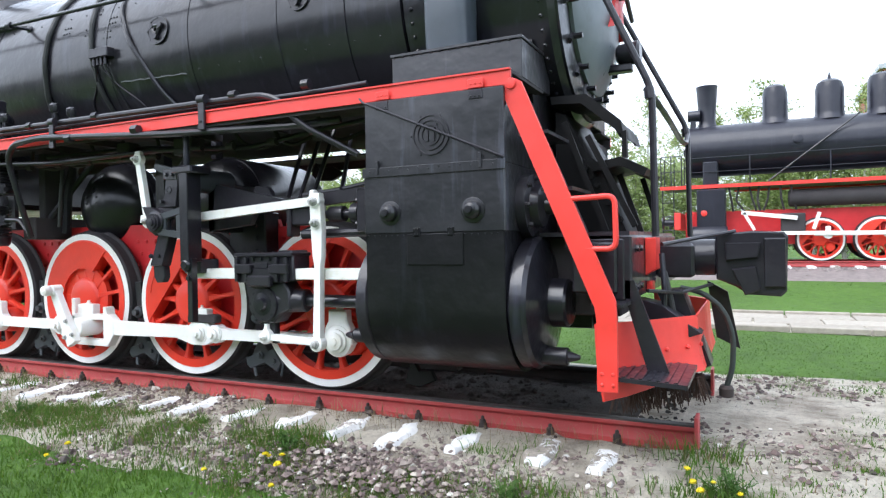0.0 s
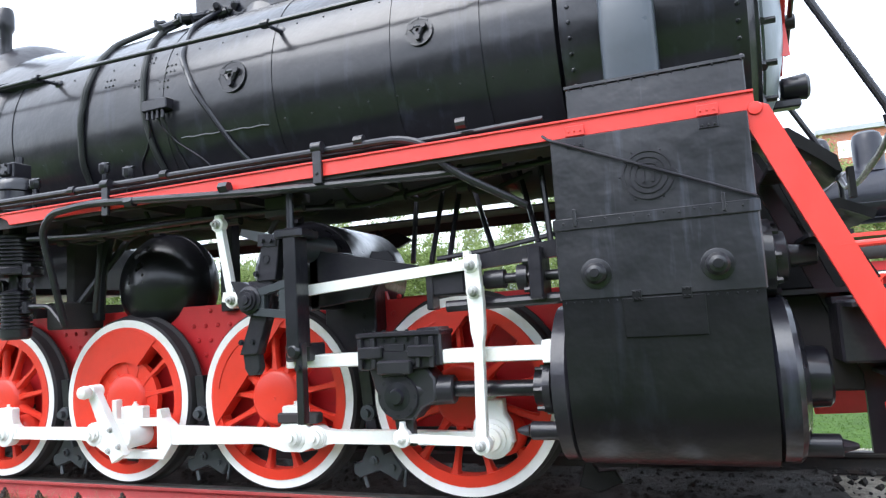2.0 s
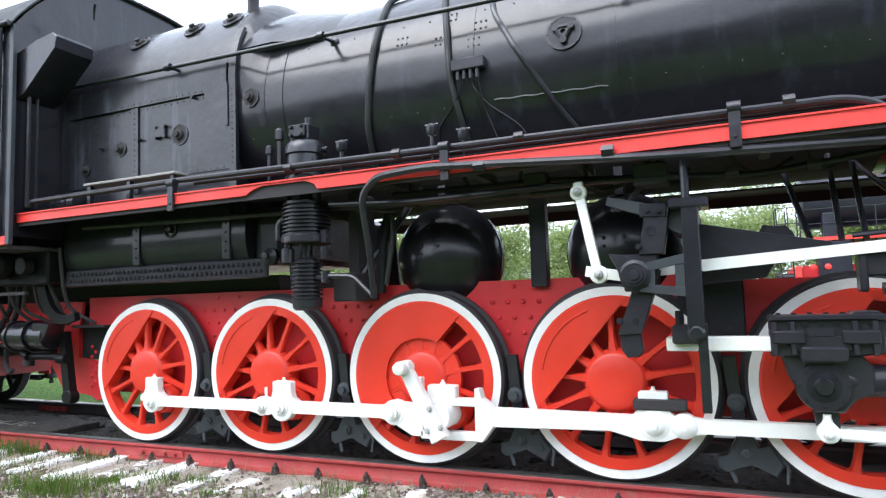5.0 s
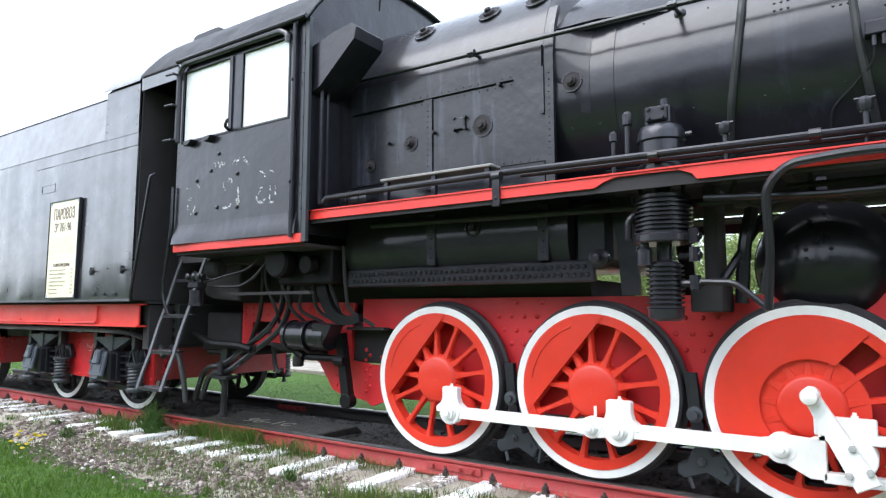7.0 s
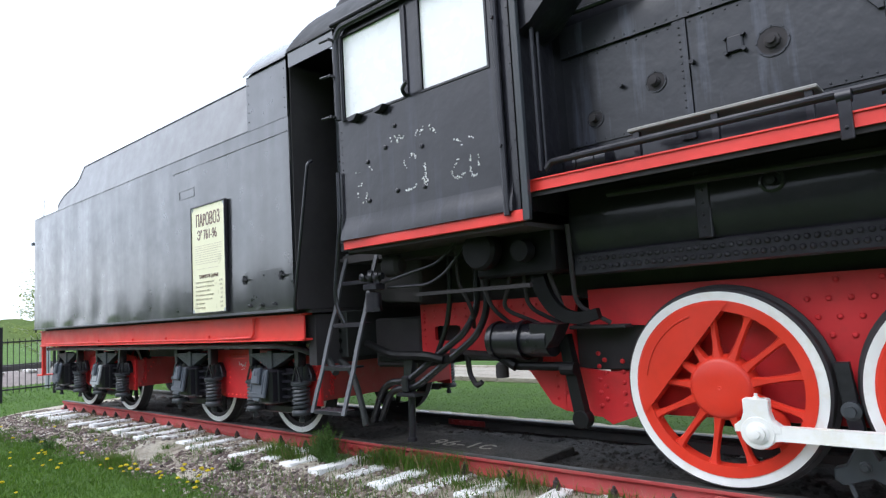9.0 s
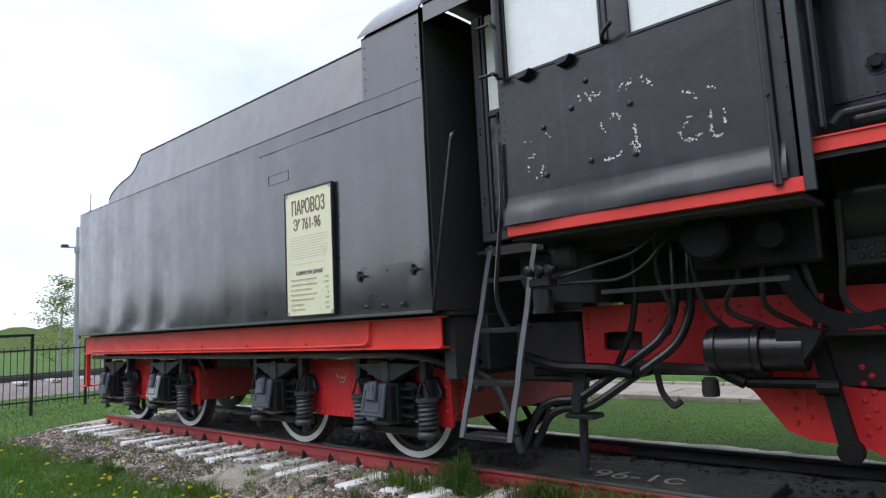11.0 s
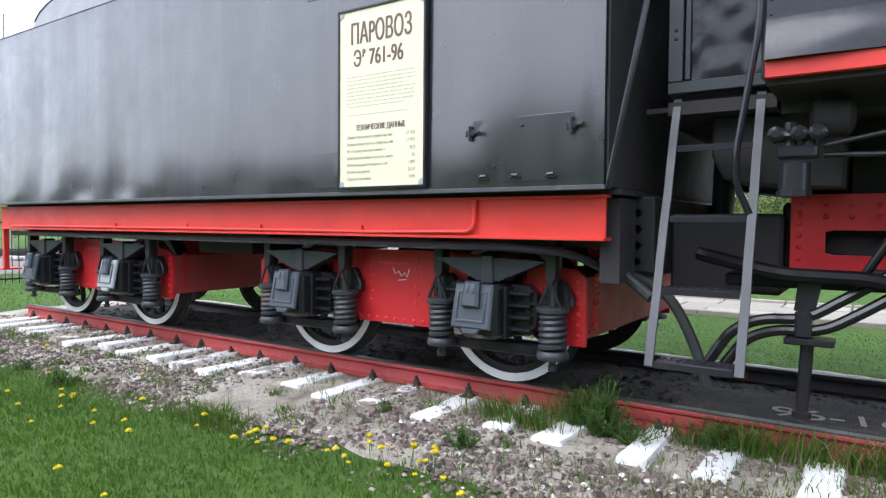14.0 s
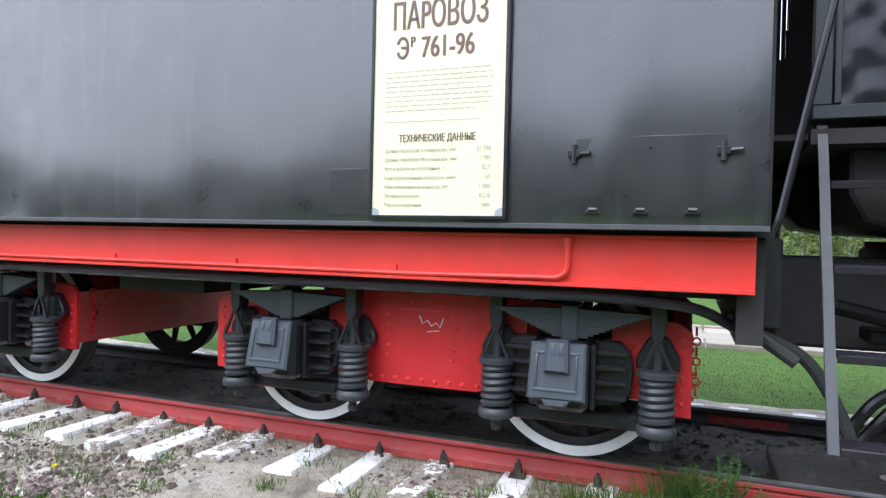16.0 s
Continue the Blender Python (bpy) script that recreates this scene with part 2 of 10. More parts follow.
def sand_material():
    m, nt, p = nodes_of("sandy_gravel_bed")
    base = ramp_of(nt, tex_noise(nt, 2.2, 7.0, 0.65), [(0.30, (0.26, 0.22, 0.175)), (0.44, (0.50, 0.445, 0.36)), (0.56, (0.68, 0.625, 0.52)), (0.75, (0.74, 0.70, 0.61))])
    specks = ramp_of(nt, tex_noise(nt, 26.0, 5.0, 0.75), [(0.34, grey(0.62)), (0.46, grey(1.0))])
    soil = ramp_of(nt, tex_noise(nt, 5.5, 8.0, 0.72), [(0.52, grey(0.0)), (0.64, grey(0.65))])
    base = blend(nt, soil, base, (0.23, 0.185, 0.14))
    nt.links.new(blend(nt, 1.0, base, specks, "MULTIPLY"), p.inputs["Base Color"])
    p.inputs["Roughness"].default_value = 0.95
    bump_of(nt, p, tex_noise(nt, 22.0, 8.0, 0.75), 1.0, 0.08)
    return m


def cinder_material():
    m, nt, p = nodes_of("oily_cinder_bed")
    base = ramp_of(nt, tex_noise(nt, 3.0, 7.0, 0.65), [(0.3, (0.020, 0.018, 0.016)), (0.55, (0.055, 0.047, 0.040)), (0.78, (0.15, 0.13, 0.11))])
    nt.links.new(base, p.inputs["Base Color"])
    p.inputs["Roughness"].default_value = 0.85
    bump_of(nt, p, tex_noise(nt, 18.0, 8.0, 0.75), 1.0, 0.06)
    return m


def stone_material(name, stops, scale=20.0):
    m, nt, p = nodes_of(name)
    info = nt.nodes.new("ShaderNodeNewGeometry")
    col = ramp_of(nt, info.outputs["Random Per Island"], stops)
    grain = ramp_of(nt, tex_noise(nt, scale, 5.0, 0.7), [(0.3, grey(0.7)), (0.7, grey(1.15))])
    nt.links.new(blend(nt, 1.0, col, grain, "MULTIPLY"), p.inputs["Base Color"])
    p.inputs["Roughness"].default_value = 0.9
    bump_of(nt, p, tex_noise(nt, scale * 2, 5.0, 0.7), 0.5, 0.01)
    return m


def slab_material():
    m, nt, p = nodes_of("concrete_paving")
    info = nt.nodes.new("ShaderNodeObjectInfo")
    col = ramp_of(nt, info.outputs["Random"], [(0.0, (0.30, 0.27, 0.225)), (1.0, (0.38, 0.345, 0.29))])
    grain = ramp_of(nt, tex_noise(nt, 9.0, 6.0, 0.7), [(0.3, grey(0.75)), (0.7, grey(1.1))])
    nt.links.new(blend(nt, 1.0, col, grain, "MULTIPLY"), p.inputs["Base Color"])
    p.inputs["Roughness"].default_value = 0.9
    bump_of(nt, p, tex_noise(nt, 40.0, 5.0, 0.7), 0.4, 0.01)
    return m


def whitewash_material():
    """Brushed lime on rough timber, flaked off in ragged patches down to sandy wood."""
    m, nt, p = nodes_of("flaking_whitewash")
    info = nt.nodes.new("ShaderNodeObjectInfo")
    shift = nt.nodes.new("ShaderNodeMath")
    shift.operation = "MULTIPLY_ADD"
    nt.links.new(info.outputs["Random"], shift.inputs[0])
    shift.inputs[1].default_value = 0.27
    nt.links.new(tex_noise(nt, 9.0, 7.0, 0.72), shift.inputs[2])
    mask = ramp_of(nt, shift.outputs["Value"], [(0.71, grey(0.0)), (0.75, grey(1.0))])
    lime = ramp_of(nt, tex_noise(nt, 14.0, 4.0), [(0.3, (0.66, 0.66, 0.65)), (0.65, (0.82, 0.82, 0.82))])
    worn = ramp_of(nt, tex_noise(nt, 30.0, 4.0), [(0.3, (0.16, 0.14, 0.12)), (0.7, (0.36, 0.32, 0.27))])
    nt.links.new(blend(nt, mask, lime, worn), p.inputs["Base Color"])
    p.inputs["Roughness"].default_value = 0.9
    bump_of(nt, p, tex_noise(nt, 24.0, 6.0, 0.7), 0.6, 0.02)
    return m


M["lime"] = whitewash_material()
def brick_material():
    m, nt, p = nodes_of("orange_brick")
    tc = nt.nodes.new("ShaderNodeTexCoord")
    mp = nt.nodes.new("ShaderNodeMapping")
    mp.inputs["Rotation"].default_value = (radians(90), 0, 0)
    b = nt.nodes.new("ShaderNodeTexBrick")
    b.inputs["Color1"].default_value, b.inputs["Color2"].default_value = (0.42, 0.14, 0.07, 1), (0.34, 0.11, 0.06, 1)
    b.inputs["Mortar"].default_value, b.inputs["Scale"].default_value = (0.35, 0.30, 0.26, 1), 2.0
    nt.links.new(tc.outputs["Object"], mp.inputs["Vector"])
    nt.links.new(mp.outputs["Vector"], b.inputs["Vector"])
    nt.links.new(b.outputs["Color"], p.inputs["Base Color"])
    p.inputs["Roughness"].default_value = 0.9
    return m


M["brick"] = brick_material()
M["ground"], M["sand"], M["cinder"], M["slab"] = ground_material(), sand_material(), cinder_material(), slab_material()
M["stone"] = stone_material("crushed_stone", [(0.0, (0.065, 0.052, 0.048)), (0.40, (0.155, 0.112, 0.102)), (0.74, (0.25, 0.195, 0.175)), (0.94, (0.40, 0.355, 0.30)), (1.0, (0.66, 0.64, 0.60))])
M["far_stone"] = stone_material("grey_ballast", [(0.0, (0.16, 0.13, 0.125)), (1.0, (0.32, 0.28, 0.26))], 6.0)


# ---------------------------------------------------------------- mesh helpers
def B():
    return bmesh.new()


def finish(bm, name, mat, smooth=32):
    bmesh.ops.recalc_face_normals(bm, faces=bm.faces)
    me = bpy.data.meshes.new(name)
    bm.to_mesh(me)
    bm.free()
    mats = mat if isinstance(mat, (list, tuple)) else [mat]
    for k in mats:
        me.materials.append(M[k])
    if smooth:
        me.polygons.foreach_set("use_smooth", [True] * len(me.polygons))
        me.set_sharp_from_angle(angle=radians(smooth))
    return me


def thing(name, label, category, group="", loc=(0, 0, 0), kind=""):
    ob = new(name)
    ob.empty_display_size = 0.2
    ob.location = loc
    return tagged(ob, label, category, group, kind)


def part(name, bm, mat, parent, label="", smooth=32):
    """One mesh object, modelled in world places, under a thing or a part that stands at the parent's location."""
    me = finish(bm, name, mat, smooth)
    ob = new(name, me)
    ob.parent = parent
    if parent.type == "EMPTY" and parent.parent is None:
        ob.matrix_parent_inverse = Matrix.Translation(parent.location).inverted()
    if name.endswith(("rivets", "bolts")):
        ob["kind"] = "stuff"
    return tagged(ob, label)


def parts(name, bm, mat, parent, label="", smooth=32, near=0.004):
    """Splits a bmesh into its separate pieces (touching ones stay together), each a part of its own."""
    bm.verts.ensure_lookup_table()
    seen, islands = [-1] * len(bm.verts), []
    for i, v in enumerate(bm.verts):
        v.index = i
    for v in bm.verts:
        if seen[v.index] >= 0:
            continue
        k, stack, got = len(islands), [v], []
        seen[v.index] = k
        while stack:
            q = stack.pop()
            got.append(q)
            for e in q.link_edges:
                o = e.other_vert(q)
                if seen[o.index] < 0:
                    seen[o.index] = k
                    stack.append(o)
        lo = [min(q.co[a] for q in got) - near for a in range(3)]
        hi = [max(q.co[a] for q in got) + near for a in range(3)]
        islands.append([lo, hi, {k}])
    merged = True
    while merged:
        merged = False
        for i in range(len(islands)):
            for j in range(i + 1, len(islands)):
                a, b = islands[i], islands[j]
                if all(a[0][q] < b[1][q] and b[0][q] < a[1][q] for q in range(3)):
                    islands[i] = [[min(x, y) for x, y in zip(a[0], b[0])], [max(x, y) for x, y in zip(a[1], b[1])], a[2] | b[2]]
                    del islands[j]
                    merged = True
                    break
            if merged:
                break
    res = []
    for _, _, ids in islands:
        piece = bmesh.new()
        table = {}
        for f in bm.faces:
            if seen[f.verts[0].index] in ids:
                vs = []
                for v in f.verts:
                    if v.index not in table:
                        table[v.index] = piece.verts.new(v.co)
                    vs.append(table[v.index])
                piece.faces.new(vs)
        res.append(part(name, piece, mat, parent, label, smooth))
    bm.free()
    return res


def solo(name, bm, mat, label, category, group="", kind="", smooth=32):
    return tagged(new(name, finish(bm, name, mat, smooth)), label, category, group, kind)


def again(ob, offset, parent=None, turn=0.0):
    """The same part once more (with its sub-parts), moved by offset or turned about z first."""
    o = ob.copy()
    scene.collection.objects.link(o)
    o.parent = parent or ob.parent
    o.matrix_parent_inverse = ob.matrix_parent_inverse.copy()
    o.matrix_basis = Matrix.Translation(offset) @ Matrix.Rotation(turn, 4, "Z") @ ob.matrix_basis
    for c in ob.children:
        k = c.copy()
        scene.collection.objects.link(k)
        k.parent = o
    return o


def poly(bm, rings, close=True, caps=True):
    """Bridges rings of points (equal counts) into a tube-like skin."""
    vs = [[bm.verts.new(p) for p in r] for r in rings]
    n = len(vs[0])
    for a, b in zip(vs, vs[1:]):
        for i in range(n if close else n - 1):
            j = (i + 1) % n
            bm.faces.new((a[i], a[j], b[j], b[i]))
    if caps and close:
        bm.faces.new(vs[0][::-1])
        bm.faces.new(vs[-1])
    return vs


def box(bm, x0, x1, y0, y1, z0, z1, bev=0.0):
    b = bev
    if b <= 0:
        poly(bm, [[(x0, y0, z), (x1, y0, z), (x1, y1, z), (x0, y1, z)] for z in (z0, z1)])
        return
    def ring(d, z):
        return [(x0 + d, y0, z), (x1 - d, y0, z), (x1, y0 + d, z), (x1, y1 - d, z), (x1 - d, y1, z), (x0 + d, y1, z), (x0, y1 - d, z), (x0, y0 + d, z)]
    def inner(z):
        return [(x0 + b * 1.5, y0 + b, z), (x1 - b * 1.5, y0 + b, z), (x1 - b, y0 + b * 1.5, z), (x1 - b, y1 - b * 1.5, z),
                (x1 - b * 1.5, y1 - b, z), (x0 + b * 1.5, y1 - b, z), (x0 + b, y1 - b * 1.5, z), (x0 + b, y0 + b * 1.5, z)]
    poly(bm, [inner(z0), ring(b, z0 + b), ring(b, z1 - b), inner(z1)])


def basis(axis):
    a = Vector(axis).normalized()
    u = a.orthogonal().normalized()
    if abs(a.z) < 0.9:
        u = a.cross(Vector((0, 0, 1))).normalized()
    return a, u, a.cross(u)


def lathe(bm, prof, origin, axis, n=24, caps=True):
    """Turns a profile of (radius, height along the axis) about the axis."""
    a, u, v = basis(axis)
    o = Vector(origin)
    rings = []
    for r, h in prof:
        rings.append([o + a * h + (u * math.cos(t) + v * math.sin(t)) * max(r, 0.0004) for t in (2 * math.pi * i / n for i in range(n))])
    poly(bm, rings, True, caps)


def cyl(bm, p0, p1, r, r1=None, n=14, bev=0.0):
    d = Vector(p1) - Vector(p0)
    L, r1 = d.length, r if r1 is None else r1
    prof = [(r - bev, 0), (r, bev), (r1, L - bev), (r1 - bev, L)] if bev else [(r, 0), (r1, L)]
    lathe(bm, prof, p0, d, n)


def ring(bm, r0, r1, h0, h1, origin, axis, n=48):
    """A flat ring of square section."""
    a, u, v = basis(axis)
    o = Vector(origin)
    rings = []
    for i in range(n):
        t = 2 * math.pi * i / n
        d = u * math.cos(t) + v * math.sin(t)
        rings.append([o + d * r + a * h for r, h in ((r0, h0), (r1, h0), (r1, h1), (r0, h1))])
    rings.append(rings[0])
    vs = [[bm.verts.new(p) for p in r] for r in rings[:-1]]
    vs.append(vs[0])
    for p, q in zip(vs, vs[1:]):
        for i in range(4):
            j = (i + 1) % 4
            bm.faces.new((p[i], p[j], q[j], q[i]))


def fillet(pts, rad, steps=5):
    pts = [Vector(p) for p in pts]
    res = [pts[0]]
    for a, b, c in zip(pts, pts[1:], pts[2:]):
        d0, d1 = (a - b), (c - b)
        k = min(rad, d0.length * 0.45, d1.length * 0.45)
        s, e = b + d0.normalized() * k, b + d1.normalized() * k
        for i in range(steps + 1):
            t = i / steps
            res.append(s * (1 - t) ** 2 + b * 2 * t * (1 - t) + e * t * t)
    res.append(pts[-1])
    return res


def tube(bm, pts, r, n=8, rad=0.08, steps=5, smooth_path=True):
    path = fillet(pts, rad, steps) if smooth_path and len(pts) > 2 else [Vector(p) for p in pts]
    rings = []
    tan = (path[1] - path[0]).normalized()
    u = tan.orthogonal().normalized()
    for i, p in enumerate(path):
        t = (path[min(i + 1, len(path) - 1)] - path[max(i - 1, 0)]).normalized()
        u = (u - t * u.dot(t)).normalized()
        v = t.cross(u)
        rings.append([p + (u * math.cos(a) + v * math.sin(a)) * r for a in (2 * math.pi * k / n for k in range(n))])
    poly(bm, rings)


def prism(bm, pts, y0, y1, bev=0.0):
    """A plate: outline in (x, z), from y0 to y1."""
    if bev:
        c = Vector((sum(p[0] for p in pts) / len(pts), sum(p[1] for p in pts) / len(pts)))
        inn = []
        for p in pts:
            d = c - Vector(p)
            inn.append(Vector(p) + d.normalized() * bev)
        s = 1 if y1 > y0 else -1
        poly(bm, [[(p[0], y0, p[1]) for p in inn], [(p[0], y0 + s * bev, p[1]) for p in pts], [(p[0], y1 - s * bev, p[1]) for p in pts], [(p[0], y1, p[1]) for p in inn]])
    else:
        poly(bm, [[(x, y, z) for x, z in pts] for y in (y0, y1)])


def prism_x(bm, pts, x0, x1):
    poly(bm, [[(x, y, z) for y, z in pts] for x in (x0, x1)])


def bar(bm, p0, p1, w, y0, y1, w1=None):
    """A flat bar between two (x, z) points, w wide."""
    a, b = Vector(p0), Vector(p1)
    d = (b - a).normalized()
    nrm = Vector((-d.y, d.x))
    w1 = w if w1 is None else w1
    prism(bm, [a + nrm * w / 2, a - nrm * w / 2, b - nrm * w1 / 2, b + nrm * w1 / 2], y0, y1, 0.004)


def rivet(bm, p, axis, r=0.012, n=6):
    lathe(bm, [(r, -0.002), (r * 0.92, r * 0.35), (r * 0.5, r * 0.75)], p, axis, n)


def bolt(bm, p, axis, r=0.016, h=0.02):
    lathe(bm, [(r * 1.5, 0), (r * 1.5, h * 0.25), (r, h * 0.25), (r, h)], p, axis, 6)


def disc(cx, cz, r, n=20, a0=0.0, a1=2 * math.pi):
    full = abs(a1 - a0 - 2 * math.pi) < 1e-6
    return [(cx + r * math.cos(a0 + (a1 - a0) * i / (n if full else n - 1)), cz + r * math.sin(a0 + (a1 - a0) * i / (n if full else n - 1))) for i in range(n)]


# ---------------------------------------------------------------- ground and track
def lawn_height(x, y):
    """Level round the train, a low bank under the far line."""
    h = -0.05 + 0.03 * noise.noise((x * 0.25, y * 0.25, 0.0))
    k = min(1.0, max(0.0, (y - 9.6) / 3.2))
    h += 0.30 * k * k * (3 - 2 * k)
    if y < -2.6:
        h += 0.05 * min(1.0, (-2.6 - y) / 1.5)
    return h


def axis_steps(lo, hi, fine, far):
    pts, s = [], lo
    while s < hi:
        pts.append(s)
        s += fine
    pts.append(hi)
    a, b, step = lo, hi, fine
    while b < far:
        step *= 1.5
        a, b = a - step, b + step
        pts = [a] + pts + [b]
    return pts


bm = B()
gx, gy = axis_steps(-26, 14, 0.8, 900), axis_steps(-8, 18, 0.5, 900)
grid = [[bm.verts.new((x, y, lawn_height(x, y) if abs(x) < 120 and abs(y) < 120 else -0.05)) for y in gy] for x in gx]
for i in range(len(gx) - 1):
    for j in range(len(gy) - 1):
        bm.faces.new((grid[i][j], grid[i + 1][j], grid[i + 1][j + 1], grid[i][j + 1]))
ground = solo("ground", bm, "ground", "mown green spring lawn round the track", "lawn", kind="structure", smooth=60)

RAIL_X0, RAIL_X1, RAIL_TOP = -17.93, 2.70, 0.20


def bed_edge(x, side):
    w = 2.25 + 0.22 * noise.noise((x * 0.7, 3.0 * side, 0.0)) + 0.10 * noise.noise((x * 2.3, 7.0 * side, 0.0))
    if x > 1.5:
        w += 0.55 * min(1.0, (x - 1.5) / 2.0)
    if x < -9 and side < 0:
        w -= 0.12
    return w


def bed_height(x, y):
    a = abs(y)
    h = 0.035 + 0.016 * noise.noise((x * 1.6, y * 1.6, 1.0)) + 0.010 * noise.noise((x * 6, y * 6, 2.0))
    if a > 1.35:
        h -= (a - 1.35) * 0.10
    if y < 0 and 0.86 < a < 1.15 and x > -6.0:
        h += 0.036 * min(1.0, (x + 6.0) / 3.0) * (1.15 - a) / 0.29 * (1.0 + 0.5 * noise.noise((x * 3.0, 2.0, 8.0)))
    return h


bm = B()
xs = [RAIL_X0 - 0.8 + i * 0.12 for i in range(int((5.6 - RAIL_X0 + 0.8) / 0.12))]
rows_ = []
for x in xs:
    lo, hi = -bed_edge(x, -1), bed_edge(x, 1)
    taper = min(1.0, (x - xs[0]) / 0.6, (xs[-1] - x) / 1.2)
    lo, hi = lo * max(taper, 0.02) ** 0.5, hi * max(taper, 0.02) ** 0.5
    row = []
    for j in range(41):
        y = lo + (hi - lo) * j / 40
        edge = j in (0, 40)
        row.append(bm.verts.new((x, y, -0.12 if edge else bed_height(x, y))))
    rows_.append(row)
for a, b in zip(rows_, rows_[1:]):
    for j in range(40):
        bm.faces.new((a[j], b[j], b[j + 1], a[j + 1]))
track_bed = solo("track_bed", bm, "sand", "pale sandy bed of the museum track with sparse gravel", "track bed", kind="structure", smooth=60)

bm = B()
n_c = 150
rows_ = []
for i in range(n_c + 1):
    x = RAIL_X0 + 0.1 + (RAIL_X1 - RAIL_X0 - 0.5) * i / n_c
    row = []
    for j in range(15):
        y = -0.745 + 1.49 * j / 14
        z = 0.085 + 0.035 * noise.noise((x * 2.2, y * 2.2, 5.0)) + 0.018 * noise.noise((x * 8, y * 8, 6.0))
        row.append(bm.verts.new((x, y, 0.0 if j in (0, 14) or i in (0, n_c) else z)))
    rows_.append(row)
for a, b in zip(rows_, rows_[1:]):
    for j in range(14):
        bm.faces.new((a[j], b[j], b[j + 1], a[j + 1]))
cinder = solo("cinder_bed", bm, "cinder", "dark oily cinders heaped between the rails", "track bed", kind="structure", smooth=60)


def rail_section(yc, s):
    """Outline of a rail in (y, z)."""
    prof = [(-0.065, 0.045), (0.065, 0.045), (0.065, 0.056), (0.02, 0.072), (0.012, 0.09), (0.012, 0.145), (0.030, 0.156), (0.038, 0.166), (0.038, 0.184), (0.032, 0.192),
            (-0.032, 0.192), (-0.038, 0.184), (-0.038, 0.166), (-0.030, 0.156), (-0.012, 0.145), (-0.012, 0.09), (-0.02, 0.072), (-0.065, 0.056)]
    return [(yc + a, z) for a, z in prof]


rails = []
for k, yc in ((1, -0.80), (2, 0.80)):
    bm = B()
    prism_x(bm, rail_section(yc, 1), RAIL_X0, RAIL_X1)
    r_ob = solo("rail", bm, "dull_red" if k == 1 else "rust", "steel rail painted faded red on its sides, with a dark worn head" if k == 1 else "unpainted dark rusty steel rail", "rail", "rails of the museum track", "structure", smooth=25)
    rails.append(r_ob)
    bm = B()
    prism_x(bm, [(yc - 0.036, 0.188), (yc + 0.036, 0.188), (yc + 0.034, 0.1985), (yc + 0.022, RAIL_TOP), (yc - 0.022, RAIL_TOP), (yc - 0.034, 0.1985)], RAIL_X0 - 0.002, RAIL_X1 + 0.002)
    part("rail_head", bm, "rust", r_ob, "dark worn running surface", 25)
    bm = B()
    box(bm, RAIL_X1 + 0.003, RAIL_X1 + 0.025, yc - 0.075, yc + 0.075, 0.01, 0.255, 0.004)
    part("end_stop", bm, "dull_red", r_ob, "red steel end plate")
    bm = B()
    for xj in (-9.3, -5.55):
        box(bm, xj - 0.28, xj + 0.28, yc - 0.034, yc - 0.013, 0.085, 0.148, 0.004)
        for q in (-0.2, -0.08, 0.08, 0.2):
            bolt(bm, (xj + q, yc - 0.034, 0.116), (0, -1, 0), 0.016, 0.03)
    part("fishplate", bm, "dull_red", r_ob, "bolted rail joint bars")

# sleepers: limewashed timber ends
SLEEPER_STEP = 0.462
sleeper_meshes = []
for v in range(5):
    rnd = random.Random(40 + v)
    bm = B()
    w, L = 0.098 + rnd.uniform(-0.012, 0.012), 1.51 + rnd.uniform(-0.05, 0.05)
    stations = [-L, -L + 0.012, -1.3, -1.0, -0.8, -0.4, 0.0, 0.4, 0.8, 1.0, 1.3, L - 0.012, L]
    rings_ = []
    for k, y in enumerate(stations):
        e = 0.82 if k in (0, len(stations) - 1) else 1.0
        ww, hh = w * e * (1 + rnd.uniform(-0.07, 0.07)), 0.048 + rnd.uniform(-0.007, 0.007)
        rings_.append([(-ww, y, -0.10), (ww, y, -0.10), (ww, y, hh - 0.02), (ww * 0.86, y, hh), (-ww * 0.86, y, hh), (-ww, y, hh - 0.02)])
    poly(bm, rings_)
    sleeper_meshes.append(finish(bm, "sleeper", "lime", 40))
broken_meshes = []
for v in range(4):
    rnd = random.Random(70 + v)
    bm = B()
    rings_ = []
    L = 1.47 + rnd.uniform(-0.10, 0.03)
    for k in range(26):
        y = -L + 2 * L * k / 25
        e = 0.55 if k in (0, 25) else 1.0
        wl, wr = 0.10 * e * rnd.uniform(0.55, 1.12), 0.10 * e * rnd.uniform(0.55, 1.12)
        hl, hr, hm = (0.046 + rnd.uniform(-0.022, 0.008) for _ in range(3))
        rings_.append([(-wl, y, -0.10), (wr, y, -0.10), (wr, y, hr - 0.03), (wr * 0.7, y, hr), (rnd.uniform(-0.02, 0.02), y, hm + 0.004), (-wl * 0.7, y, hl), (-wl, y, hl - 0.03)])
    poly(bm, rings_)
    broken_meshes.append(finish(bm, "sleeper", "lime", 30))
for i in range(44):
    rnd = random.Random(900 + i)
    x = -17.62 + i * SLEEPER_STEP
    sl = new("sleeper", sleeper_meshes[i % 5] if x < -4.6 else broken_meshes[i % 4])
    sl.parent = track_bed
    sink, tilt = (0.004, 0.0) if x < -4 else ((-0.020, -1.4) if x < -0.3 else (-0.024, -2.0))
    sl.matrix_basis = pose(x + rnd.uniform(-0.03, 0.03), rnd.uniform(-0.05, 0.05), 0.005 + sink + rnd.uniform(-0.008, 0.006), tilt + rnd.uniform(-0.4, 0.4), 0, rnd.uniform(-2.2, 2.2))

